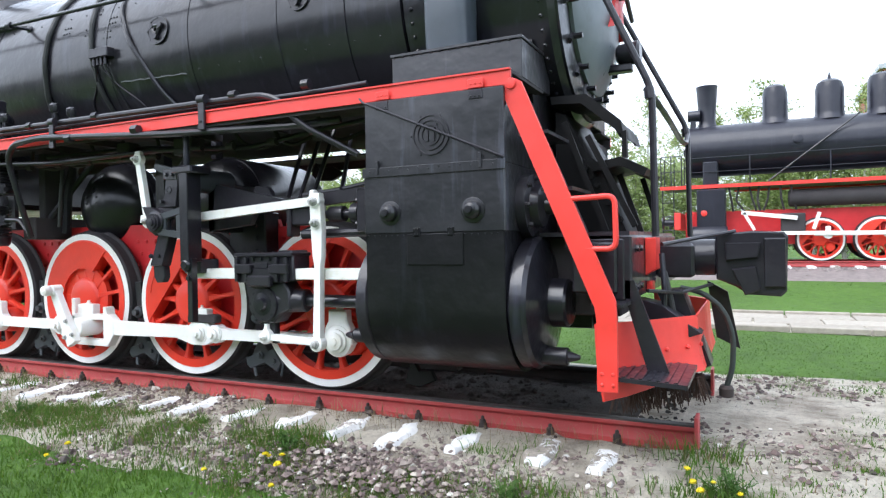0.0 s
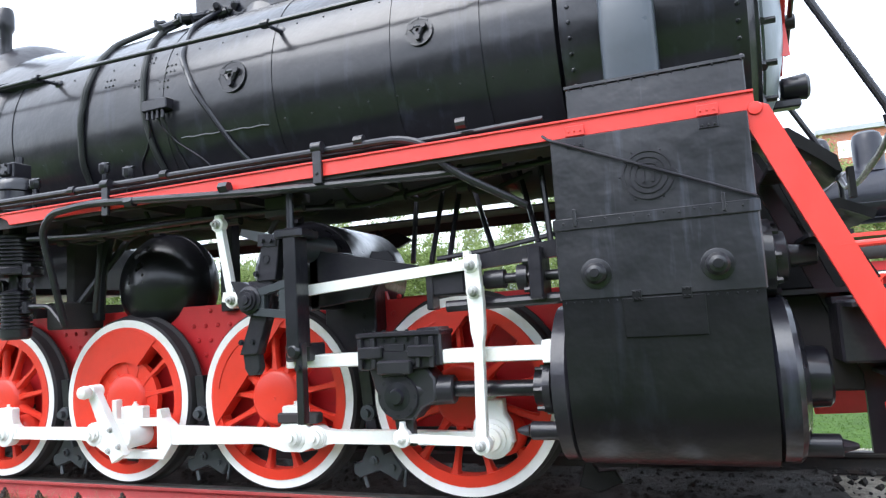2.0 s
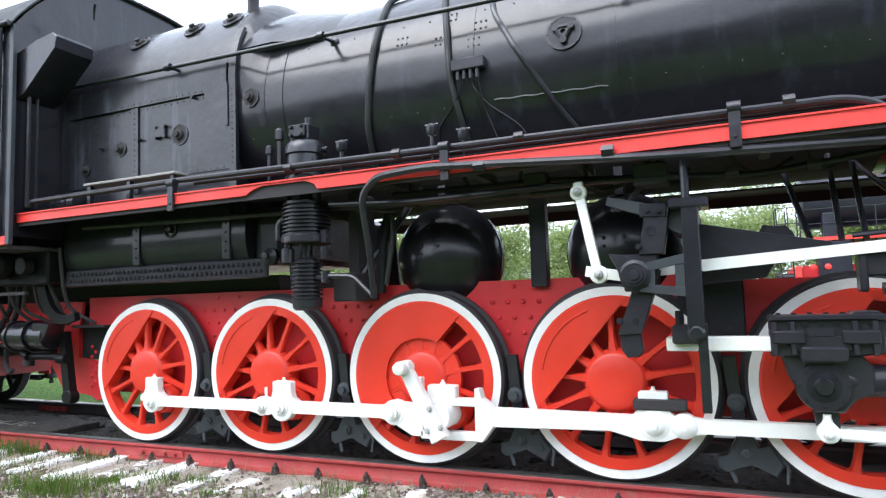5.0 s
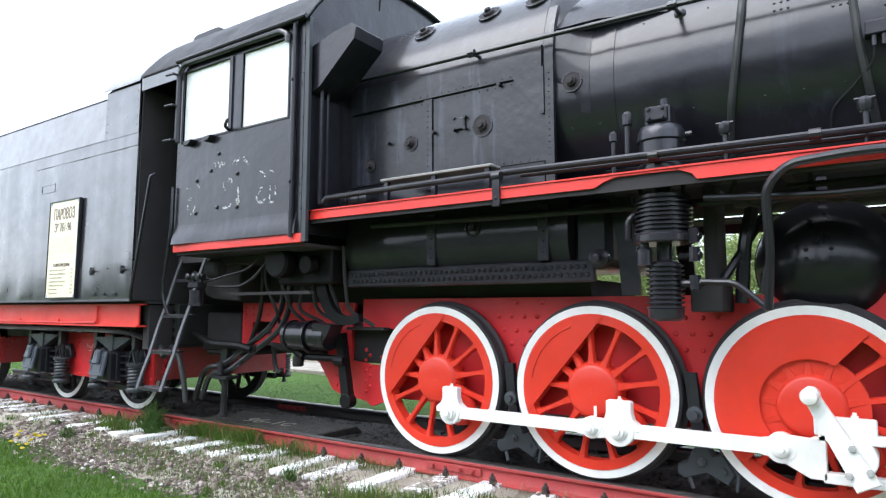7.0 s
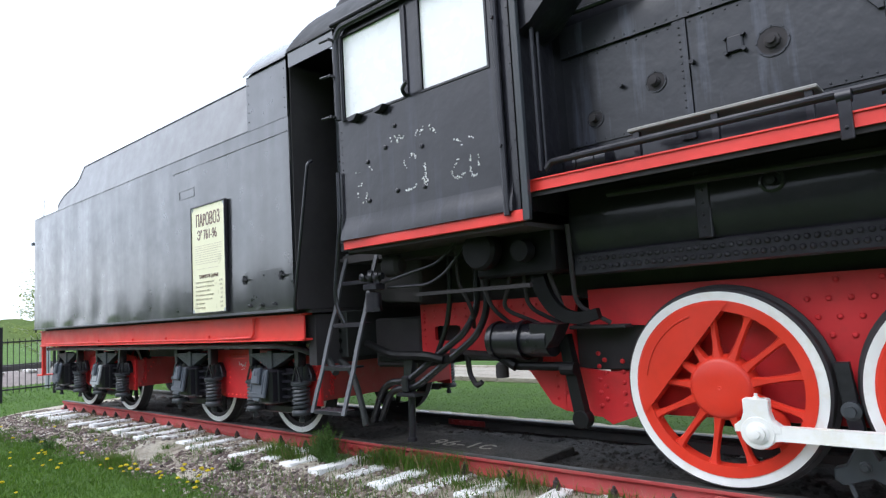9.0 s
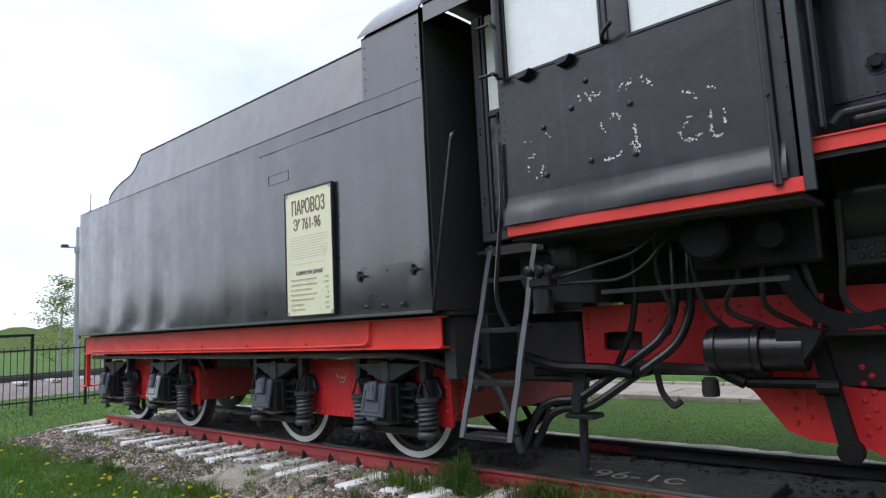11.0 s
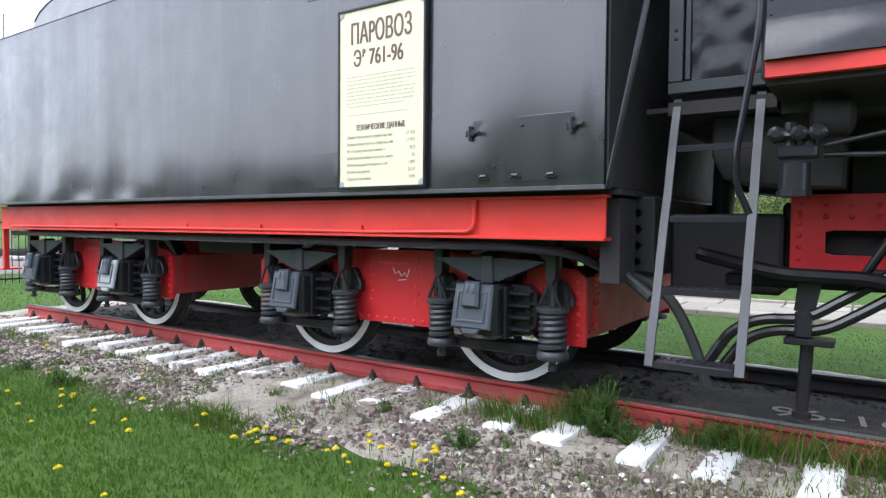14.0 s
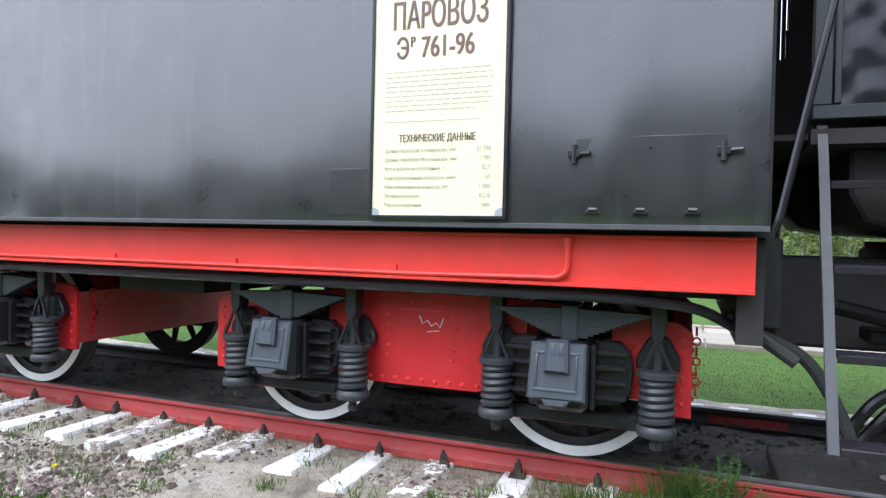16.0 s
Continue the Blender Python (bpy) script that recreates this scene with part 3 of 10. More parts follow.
# base plate with its coach screws at every sleeper
bm = B()
box(bm, -0.06, 0.06, -0.16, 0.0, 0.045, 0.062, 0.004)
prism(bm, [(-0.030, 0.06), (0.030, 0.06), (0.026, 0.098), (-0.026, 0.098)], -0.118, -0.062, 0.006)
lathe(bm, [(0.026, 0.096), (0.030, 0.104), (0.028, 0.126), (0.016, 0.130), (0.014, 0.152), (0.006, 0.158)], (0.0, -0.095, 0.0), (0, 0, 1), 8)
lathe(bm, [(0.016, 0.064), (0.016, 0.082), (0.008, 0.09)], (0.05, -0.145, 0.0), (0, 0, 1), 6)
clip_mesh = finish(bm, "rail_clip", "iron", 40)
for r_ob, yc, turn in ((rails[0], -0.80, 0.0), (rails[1], 0.80, 180.0)):
    for i in range(44):
        x = -17.62 + i * SLEEPER_STEP
        rnd = random.Random(77 + i)
        c = new("rail_clip", clip_mesh)
        c.parent = r_ob
        c.matrix_basis = pose(x + rnd.uniform(-0.03, 0.03), yc, rnd.uniform(-0.004, 0.006), rnd.uniform(-3, 3), rnd.uniform(-4, 4), turn + rnd.uniform(-6, 6)) @ Matrix.Diagonal((0.84, 0.95, rnd.uniform(0.82, 0.96), 1))


# ---------------------------------------------------------------- steam locomotive
loco = thing("steam_locomotive", "black ten-coupled steam locomotive with red wheels and white rods", "locomotive", loc=(-2.86, 0, 0.20))
ZB, RB = 3.18, 0.96          # boiler axis and radius
AXLES = [-1.43 * i for i in range(5)]
AZ, PIN_DX, PIN_Z = 0.853, 0.25, 0.61


def on_boiler(x, ang, off=0.0, r=RB):
    """A point on the near flank of the boiler; ang degrees above the axis."""
    a = radians(ang)
    return Vector((x, -(r + off) * math.cos(a), ZB + (r + off) * math.sin(a)))


def boiler_band(bm, x0, x1, off, a0=-180, a1=180, r=RB, n=64):
    rings_ = []
    for i in range(n + 1):
        a = a0 + (a1 - a0) * i / n
        rings_.append([on_boiler(x, a, o, r) for x, o in ((x0, -0.01), (x0, off), (x1, off), (x1, -0.01))])
    poly(bm, rings_, True, abs(a1 - a0) < 359)


bm = B()
prof = [(RB - 0.05, -4.62), (RB, -4.60), (RB, 0.78), (RB - 0.05, 0.80)]
lathe(bm, prof, (0, 0, ZB), (1, 0, 0), 72)
boiler = part("boiler_barrel", bm, "black", loco, "glossy black sheet-clad boiler barrel with pale run marks")
bm = B()
for x0, x1, off in ((-4.10, -4.03, 0.006), (-1.36, -1.29, 0.005), (-0.39, -0.33, 0.005), (0.24, 0.31, 0.009), (-2.35, -2.31, 0.004)):
    boiler_band(bm, x0, x1, off)
parts("boiler_band", bm, "black", boiler)
bm = B()
for x, a0, a1 in ((-2.18, -19, -19), ):
    rings_ = []
    for i in range(15):
        xx = x + 0.81 * i / 14
        aa = -19.0 - 1.5 * i / 14 + 0.25 * math.sin(i * 2.1)
        rings_.append([on_boiler(xx, aa + d, o) for d, o in ((-0.22, -0.004), (-0.22, 0.010), (0.25, 0.006), (0.25, -0.004))])
    poly(bm, rings_)
part("cladding_lap", bm, "dark_grey", boiler, "lifted pale edge of a cladding sheet")
bm = B()
for k in range(46):
    rnd = random.Random(k)
    x = -4.5 + 5.2 * (k / 46)
    rivet(bm, on_boiler(x, -19.5 if k % 2 else 24, 0.0), on_boiler(x, -19.5 if k % 2 else 24, 1.0) - on_boiler(x, -19.5 if k % 2 else 24, 0.0), 0.008)
for (xc, ac) in ((-2.35, 6), (-2.30, 14), (-2.55, 22), (-2.62, 10), (-2.95, 14)):
    for q in range(6):
        p = on_boiler(xc + 0.04 * (q % 3), ac + 3.5 * (q // 3), 0.0)
        rivet(bm, p, (p - Vector((p.x, 0, ZB))), 0.010)
part("cladding_bolts", bm, "black", boiler)

# added dark sheet stands for shade under the cladding and dulls pale reflections
bm = B()
rows_ = []
for i in range(17):
    a = radians(-42 - 96 * i / 16)
    rows_.append([(-4.2, (RB + 0.006) * math.cos(a), ZB + (RB + 0.006) * math.sin(a)), (0.78, (RB + 0.006) * math.cos(a), ZB + (RB + 0.006) * math.sin(a)),
                  (0.78, (RB - 0.004) * math.cos(a), ZB + (RB - 0.004) * math.sin(a)), (-4.2, (RB - 0.004) * math.cos(a), ZB + (RB - 0.004) * math.sin(a))])
poly(bm, rows_)
part("belly_sheet", bm, "soot", boiler, "added dull dark sheet standing for shade under the boiler", 60)

# smokebox
bm = B()
lathe(bm, [(RB - 0.02, 0.0), (RB + 0.012, 0.012), (RB + 0.012, 1.05), (RB - 0.03, 1.09), (RB - 0.03, 1.11), (0.80, 1.13)], (0.80, 0, ZB), (1, 0, 0), 72)
smokebox = part("smokebox", bm, "black", loco, "black riveted smokebox")
bm = B()
for i in range(64):
    a = 360 * i / 64
    for x in (0.87, 1.80):
        p = on_boiler(x, a, 0.012)
        rivet(bm, p, p - Vector((p.x, 0, ZB)), 0.015)
part("rivets", bm, "black", smokebox)
bm = B()
lathe(bm, [(0.73, 0.0), (0.73, 0.035), (0.68, 0.07), (0.52, 0.14), (0.3, 0.19), (0.02, 0.21)], (1.92, 0, ZB), (1, 0, 0), 56)
door = part("smokebox_door", bm, "silver", loco, "grey domed smokebox door")
bm = B()
for i in range(20):
    a = 2 * math.pi * i / 20
    d = Vector((0, math.cos(a), math.sin(a)))
    o = Vector((1.93, 0, ZB)) + d * 0.77
    cyl(bm, o - d * 0.06, o + d * 0.07, 0.022, n=8)
    cyl(bm, o + Vector((0.0, 0, 0)), o + Vector((0.08, 0, 0)), 0.02, n=6)
parts("door_clamp", bm, "black_flat", door)
bm = B()
starpts = []
for i in range(10):
    r = 0.36 if i % 2 == 0 else 0.145
    a = math.pi / 2 + math.pi * i / 5
    starpts.append((r * math.cos(a), ZB + r * math.sin(a)))
prism_x(bm, starpts, 2.05, 2.145)
part("star", bm, "star", door, "red five-pointed star")
bm = B()
cyl(bm, (2.12, -0.02, ZB), (2.22, -0.02, ZB), 0.05, n=12)
tube(bm, [(2.19, -0.28, ZB + 0.12), (2.19, 0.28, ZB - 0.12)], 0.018)
cyl(bm, (2.10, 0.10, ZB - 0.42), (2.28, 0.10, ZB - 0.42), 0.075, 0.09, 18, 0.02)
box(bm, 1.98, 2.22, 0.05, 0.15, ZB - 0.56, ZB - 0.50, 0.01)
part("door_handle", bm, "black_flat", door)
# saddle under the smokebox
bm = B()
prism_x(bm, [(-0.62, 1.30), (0.62, 1.30), (0.70, 1.9), (0.92, 2.55), (0.8, 2.75), (-0.8, 2.75), (-0.92, 2.55), (-0.70, 1.9)], 0.86, 1.72)
part("saddle", bm, "black_flat", loco, "black cylinder saddle")
bm = B()
lathe(bm, [(0.27, 0.0), (0.25, 0.05), (0.25, 0.5), (0.29, 0.55)], (1.35, 0, ZB + 0.9), (0, 0, 1), 28)
part("chimney", bm, "black", loco)
bm = B()
lathe(bm, [(0.42, 0.0), (0.36, 0.14), (0.34, 0.5), (0.28, 0.62), (0.02, 0.66)], (-1.85, 0, ZB + 0.84), (0, 0, 1), 28)
part("steam_dome", bm, "gloss", loco)
bm = B()
box(bm, -2.55, -1.30, -0.36, 0.36, ZB + 0.86, ZB + 1.36, 0.05)
part("sand_box", bm, "black", loco, "black sand box on the boiler")
bm = B()
rings_ = []
for i in range(25):
    t = radians(-62 + 124 * i / 24)
    rr = RB + 0.10
    rings_.append([(-4.52, -(RB - 0.02) * math.sin(-t), ZB + (RB - 0.02) * math.cos(t)), (-4.50, -rr * math.sin(-t), ZB + rr * math.cos(t)), (-4.16, -rr * math.sin(-t), ZB + rr * math.cos(t)), (-3.62, -(RB) * math.sin(-t), ZB + (RB) * math.cos(t))])
poly(bm, rings_)
part("dome_saddle", bm, "black", loco, "black flared saddle on the boiler top")
bm = B()
lathe(bm, [(0.06, 0), (0.06, 0.12), (0.045, 0.13), (0.055, 0.2), (0.055, 0.42), (0.075, 0.46), (0.075, 0.60), (0.06, 0.66), (0.02, 0.68)], (-4.62, -0.62, ZB + 0.78), (0, 0, 1), 14)
part("safety_valve", bm, "black_flat", loco)

# firebox casing
ZF = 3.44                    # centre of the firebox top


def casing_outline(off=0.0, zlow=2.28, n=40):
    r = RB + 0.015 + off
    pts = [(-r * 0.985, zlow)]
    for i in range(n + 1):
        a = math.pi - math.pi * i / n
        pts.append((r * math.cos(a), ZF + r * math.sin(a)))
    pts.append((r * 0.985, zlow))
    return pts


bm = B()
prism_x(bm, casing_outline(), -6.70, -4.60)
firebox = part("firebox_casing", bm, "black", loco, "black firebox casing with worn sheet plates", smooth=30)


def casing_y(z, off):
    r = RB + 0.015
    if z <= ZF:
        return -(r * (0.985 + 0.015 * (z - 2.28) / (ZF - 2.28))) - off
    return -math.sqrt(max(0.0, r * r - (z - ZF) ** 2)) * (1 + off / r)


def casing_plate(bm, pts_z, off=0.007):
    """A thin sheet on the casing: rows of (z, x0, x1)."""
    rings_ = [[(x0, casing_y(z, -0.01), z), (x0, casing_y(z, off), z), (x1, casing_y(z, off), z), (x1, casing_y(z, -0.01), z)] for z, x0, x1 in pts_z]
    poly(bm, rings_)


def zs(z0, z1, n=8):
    return [z0 + (z1 - z0) * i / n for i in range(n + 1)]


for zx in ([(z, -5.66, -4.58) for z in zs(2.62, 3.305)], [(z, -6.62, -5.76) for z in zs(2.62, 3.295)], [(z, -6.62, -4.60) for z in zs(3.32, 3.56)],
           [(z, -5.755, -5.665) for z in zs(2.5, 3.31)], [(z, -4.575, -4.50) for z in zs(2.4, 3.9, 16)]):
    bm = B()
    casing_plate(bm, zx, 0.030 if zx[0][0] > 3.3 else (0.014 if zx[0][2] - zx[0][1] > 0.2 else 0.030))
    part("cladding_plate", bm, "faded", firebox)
bm = B()
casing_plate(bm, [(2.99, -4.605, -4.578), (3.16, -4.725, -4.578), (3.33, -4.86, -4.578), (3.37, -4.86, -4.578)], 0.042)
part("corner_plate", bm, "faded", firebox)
bm = B()
for i in range(26):
    x = -6.55 + i * 0.076
    for z, o in ((3.345, 0.03), (3.285, 0.014), (2.64, 0.014)):
        rivet(bm, (x, casing_y(z, o), z), (0, -1, 0.05), 0.008)
for i in range(14):
    z = 2.66 + i * 0.05
    for x in (-5.71, -4.54):
        rivet(bm, (x, casing_y(z, 0.030), z), (0, -1, 0), 0.008)
part("cladding_bolts", bm, "black", firebox)


def washout(x, y, z, normal, r=0.085, tri=False, parent=None):
    nrm = Vector(normal).normalized()
    p = Vector((x, y, z))
    bm = B()
    ring(bm, r * 0.86, r, -0.01, 0.010, p, nrm, 28)
    for i in range(8):
        a = 2 * math.pi * i / 8
        _, u, v = basis(nrm)
        rivet(bm, p + (u * math.cos(a) + v * math.sin(a)) * r * 0.93 + nrm * 0.010, nrm, 0.006)
    w = part("washout_plug", bm, "black", parent or boiler)
    bm = B()
    lathe(bm, [(r * 0.87, 0.007), (r * 0.84, 0.003), (0.004, 0.003)], p, nrm, 24)
    if tri:
        _, u, v = basis(nrm)
        for i in range(3):
            a = math.pi / 2 + 2 * math.pi * i / 3
            d = u * math.cos(a) + v * math.sin(a)
            cyl(bm, p + d * r * 0.5, p + d * r * 0.5 + nrm * 0.04, r * 0.2, n=10)
            e = u * math.cos(a + 2.094) + v * math.sin(a + 2.094)
            cyl(bm, p + d * r * 0.5 + nrm * 0.022, p + e * r * 0.5 + nrm * 0.022, r * 0.13, n=6)
        ring(bm, r * 0.14, r * 0.30, 0.0, 0.03, p, nrm, 14)
    else:
        lathe(bm, [(r * 0.5, 0.0), (r * 0.46, 0.03), (0.028, 0.034), (0.028, 0.06), (0.004, 0.062)], p, nrm, 10)
    part("plug", bm, "black_flat" if tri else "soot", w)
    return w


for x, a, r, tri in ((-1.64, 3.6, 0.125, True), (-0.11, 4.0, 0.10, True), (-4.36, 1.8, 0.085, False)):
    p = on_boiler(x, a, 0.004)
    washout(p.x, p.y, p.z, p - Vector((p.x, 0, ZB)), r, tri)
for x, z, r in ((-5.155, 2.99, 0.10), (-5.905, 2.945, 0.075), (-6.38, 2.80, 0.065)):
    washout(x, casing_y(z, 0.012), z, (0, -1, 0), r, False, firebox)
for x, ang in ((-5.93, 40), (-5.22, 40), (-4.75, 40)):
    a = radians(ang)
    p = Vector((x, -(RB + 0.018) * math.cos(a), ZF + (RB + 0.018) * math.sin(a)))
    washout(p.x, p.y, p.z, p - Vector((p.x, 0, ZF)), 0.11, False, firebox)
# flared throat from casing to barrel
bm = B()
rings_ = []
for k in range(17):
    t = k / 16
    x, zc, r = -4.60 + 0.38 * t, ZF - (ZF - ZB) * t * t * (3 - 2 * t), RB + 0.013 - 0.009 * t
    rings_.append([(x, r * math.cos(math.pi - math.pi * 1.16 * i / 40 + 0.25), zc + r * math.sin(math.pi - math.pi * 1.16 * i / 40 + 0.25)) for i in range(41)])
poly(bm, rings_, False, False)
part("throat_flare", bm, "black_flat", firebox, "flared black sheet where casing meets barrel", 60)
bm = B()
box(bm, -5.42, -5.32, -1.012, -0.975, 2.985, 3.09, 0.008)
for dx, dz in ((-0.055, 0.05), (0.055, 0.05), (-0.055, -0.05), (0.055, -0.05)):
    cyl(bm, (-5.37 + dx, -0.97, 3.037 + dz), (-5.37 + dx, -1.025, 3.037 + dz), 0.014, n=8)
part("sample_flange", bm, "black", firebox)
bm = B()
for x, z in ((-5.64, 3.00), (-4.98, 3.30), (-6.15, 2.98)):
    cyl(bm, (x, -0.96, z), (x, -1.03, z), 0.016, n=8)
parts("stud", bm, "black_flat", firebox)

# ash pan and foundation ring
bm = B()
side_ = [(-0.945, 1.82), (-0.975, 1.87), (-0.995, 1.94), (-1.003, 2.02), (-1.0, 2.12), (-0.985, 2.21), (-0.97, 2.30)]
prism_x(bm, side_ + [(-y, z) for y, z in side_[::-1]], -6.66, -4.40)
ash = part("firebox_base", bm, "black_flat", loco, "black lower firebox sheets with dents", 40)
bm = B()
box(bm, -4.41, -4.10, -0.90, 0.90, 1.78, 2.30, 0.05)
part("throat_plate", bm, "black_flat", ash, "rounded black throat plate of the firebox")
for s in (-1, 1):
    bm = B()
    poly(bm, [[(x, y, z) for x, z in ((-4.12, 2.29), (-3.96, 2.29), (-3.93, 1.95), (-3.90, 1.56), (-4.04, 1.56), (-4.07, 1.95))] for y in (s * 0.86, s * 0.82)])
    part("expansion_bracket", bm, "black_flat", loco, "black plate bracket carrying the firebox")
bm = B()
lathe(bm, [(0.075, 0), (0.075, 0.03), (0.058, 0.035), (0.055, 0.015), (0.03, 0.015), (0.026, 0.055), (0.004, 0.057)], (-5.24, -0.985, 2.13), (0, -1, 0), 20)
part("washout_plug", bm, "black_flat", ash, "round black washout plug")
bm = B()
box(bm, -6.66, -4.20, -0.985, -0.93, 1.66, 1.825, 0.012)
part("foundation_ring", bm, "black_flat", ash, "worn black foundation ring with chipped paint")
bm = B()
for i in range(44):
    x = -6.60 + i * 0.054
    rivet(bm, (x, -0.985, 1.775), (0, -1, 0), 0.021, 7)
    rivet(bm, (x + 0.027, -0.985, 1.715), (0, -1, 0), 0.021, 7)
part("foundation_rivets", bm, "black_flat", ash)
bm = B()
prism_x(bm, [(-0.50, 1.20), (-0.56, 1.70), (0.56, 1.70), (0.50, 1.20)], -6.5, -4.4)
part("ash_pan", bm, "soot", loco)
bm = B()
for x in (-5.66, -4.60):
    box(bm, x - 0.045, x + 0.045, -1.015, -0.93, 1.83, 2.27, 0.006)
    for q in range(5):
        rivet(bm, (x, -1.015, 1.9 + q * 0.08), (0, -1, 0), 0.012)
parts("seam_strap", bm, "black_flat", ash)
bm = B()
lathe(bm, [(0.075, 0), (0.075, 0.05), (0.05, 0.06), (0.03, 0.08), (0.03, 0.11), (0.004, 0.112)], (-4.17, -0.93, 1.83), (0, -1, 0), 18)
part("mud_plug", bm, "black_flat", ash)

# running boards
RBZ0, RBZ1, RBY = 2.258, 2.334, -1.45
for s in (-1, 1):
    bm = B()
    for x0, x1 in ((-6.69, 1.78),):
        yo, yi = s * (abs(RBY) - 0.02), s * (0.80 if s < 0 else 1.02)
        box(bm, x0, x1, min(yo, yi), max(yo, yi), 2.318, 2.336)
        yi = s * (abs(RBY) - 0.035)
        box(bm, x0, x1, min(yo, yi), max(yo, yi), 2.225, 2.319)
    board = part("running_board", bm, "soot", loco, "black footplate with a red edge strip")
    bm = B()
    outline = [(-6.69, RBZ0), (-4.01, RBZ0), (-3.95, 2.290), (-3.86, 2.317), (-3.46, 2.317), (-3.38, 2.285), (-3.355, RBZ0 - 0.01), (1.78, RBZ0 - 0.01), (1.78, RBZ1), (-6.69, RBZ1)]
    y0 = s * abs(RBY)
    poly(bm, [[(x, y, z) for x, z in outline] for y in (y0, y0 - s * 0.018)])
    part("edge_strip", bm, "trim_red", board, "bright red edge angle")
    bm = B()
    yo, yi = s * (abs(RBY) + 0.012), s * (abs(RBY) - 0.02)
    box(bm, -6.69, 1.78, min(yo, yi), max(yo, yi), RBZ1 - 0.002, RBZ1 + 0.008)
    part("edge_lip", bm, "trim_red", board)
bm = B()
for x in (-4.75, -2.35, -0.62):
    box(bm, x - 0.03, x + 0.03, -1.478, -1.452, 2.20, 2.44, 0.004)
    rivet(bm, (x, -1.478, 2.26), (0, -1, 0), 0.012)
    cyl(bm, (x - 0.035, -1.455, 2.425), (x + 0.035, -1.455, 2.425), 0.036, n=12)
parts("pipe_bracket", bm, "black_flat", loco)

# pipes along the running board
def pipe(name, pts, r, mat="black_flat", parent=None, rad=0.1, n=10, label=""):
    bm = B()
    tube(bm, pts, r, n, rad)
    return part(name, bm, mat, parent or loco, label)


pipe("conduit", [(-6.56, -1.42, 2.40), (-6.52, -1.42, 2.445), (-4.7, -1.42, 2.455), (-2.7, -1.42, 2.43), (-0.10, -1.42, 2.405), (0.05, -1.42, 2.36), (0.22, -1.40, 2.17), (0.6, -1.25, 1.95)], 0.024, rad=0.2, label="black conduit along the footplate")
pipe("conduit", [(-4.6, -1.36, 2.43), (-2.6, -1.36, 2.40), (0.3, -1.36, 2.39), (0.75, -1.36, 2.40)], 0.016)
pipe("air_pipe", [(-3.02, -1.25, 1.46), (-2.98, -1.36, 1.75), (-2.98, -1.47, 2.15), (-2.86, -1.49, 2.27), (-2.5, -1.49, 2.30), (-1.0, -1.47, 2.20), (0.2, -1.35, 2.175), (0.48, -1.28, 2.20)], 0.026, rad=0.22, label="black air pipe under the footplate")
pipe("oil_pipe", [(-3.35, -1.30, 2.15), (-2.7, -1.25, 2.12), (-1.4, -1.2, 2.14), (-0.9, -1.2, 2.12)], 0.022)
pipe("oil_pipe", [(-2.9, -1.15, 2.20), (-1.8, -1.1, 2.20), (-0.5, -1.12, 2.10), (0.3, -1.15, 2.18), (0.75, -1.2, 2.20)], 0.02)
pipe("reach_rod", [(-6.3, -1.05, 2.22), (-4.2, -1.10, 2.17), (-1.45, -1.15, 2.10)], 0.028)
bm = B()
for x in (-3.62, -2.72, -1.85, -0.35, 0.3):
    cyl(bm, (x - 0.03, -1.42, 2.432), (x + 0.03, -1.42, 2.432), 0.034, n=10)
for x in (-2.1, -1.3):
    cyl(bm, (x - 0.035, -1.485, 2.262), (x + 0.035, -1.485, 2.262), 0.036, n=6)
parts("pipe_union", bm, "black_flat", loco)
bm = B()
for x, z in ((-3.20, 2.50), (-2.48, 2.52), (-2.25, 2.46)):
    cyl(bm, (x, -1.36, 2.34), (x, -1.36, z + 0.08), 0.016, n=8)
    lathe(bm, [(0.03, 0), (0.04, 0.02), (0.04, 0.06), (0.02, 0.08)], (x, -1.36, z + 0.02), (0, 0, 1), 8)
    cyl(bm, (x - 0.05, -1.36, z + 0.09), (x + 0.05, -1.36, z + 0.09), 0.01, n=6)
parts("oil_valve", bm, "black_flat", loco)
# wooden tray beside the firebox
bm = B()
box(bm, -6.0, -4.89, -1.30, -1.14, 2.550, 2.575, 0.006)
tray = part("tool_tray", bm, "plank", loco, "worn light grey tool shelf on the footplate")
bm = B()
for x in (-5.95, -5.45, -4.94):
    box(bm, x - 0.02, x + 0.02, -1.28, -1.24, 2.336, 2.550)
parts("tray_post", bm, "black_flat", tray)
bm = B()
lathe(bm, [(0.02, 0), (0.085, 0.02), (0.095, 0.05), (0.095, 0.30), (0.085, 0.33), (0.02, 0.35)], (-6.52, -1.18, 2.44), (1, 0, 0), 20)
for x in (-6.42, -6.28):
    ring(bm, 0.094, 0.104, -0.012, 0.012, (x, -1.18, 2.44), (1, 0, 0), 20)
part("lubricator_drum", bm, "black", loco)

# boiler handrail
bm = B()
tube(bm, [(-6.60, -1.06, 3.62), (-3.0, -1.08, 3.545), (-1.2, -1.08, 3.51), (1.95, -1.08, 3.47)], 0.018, 10, 0.3)
handrail = part("boiler_handrail", bm, "black", loco, "thin black boiler handrail")
bm = B()
for x, z in ((-5.2, 3.59), (-3.56, 3.555), (-1.24, 3.51), (0.6, 3.49)):
    cyl(bm, (x, -0.86, z + 0.02), (x, -1.08, z), 0.018, 0.014, 8)
    cyl(bm, (x - 0.03, -1.08, z), (x + 0.03, -1.08, z), 0.032, n=10)
    lathe(bm, [(0.045, 0), (0.04, 0.02), (0.02, 0.03)], (x, -0.87, z + 0.02), (0, -1, -0.1), 10)
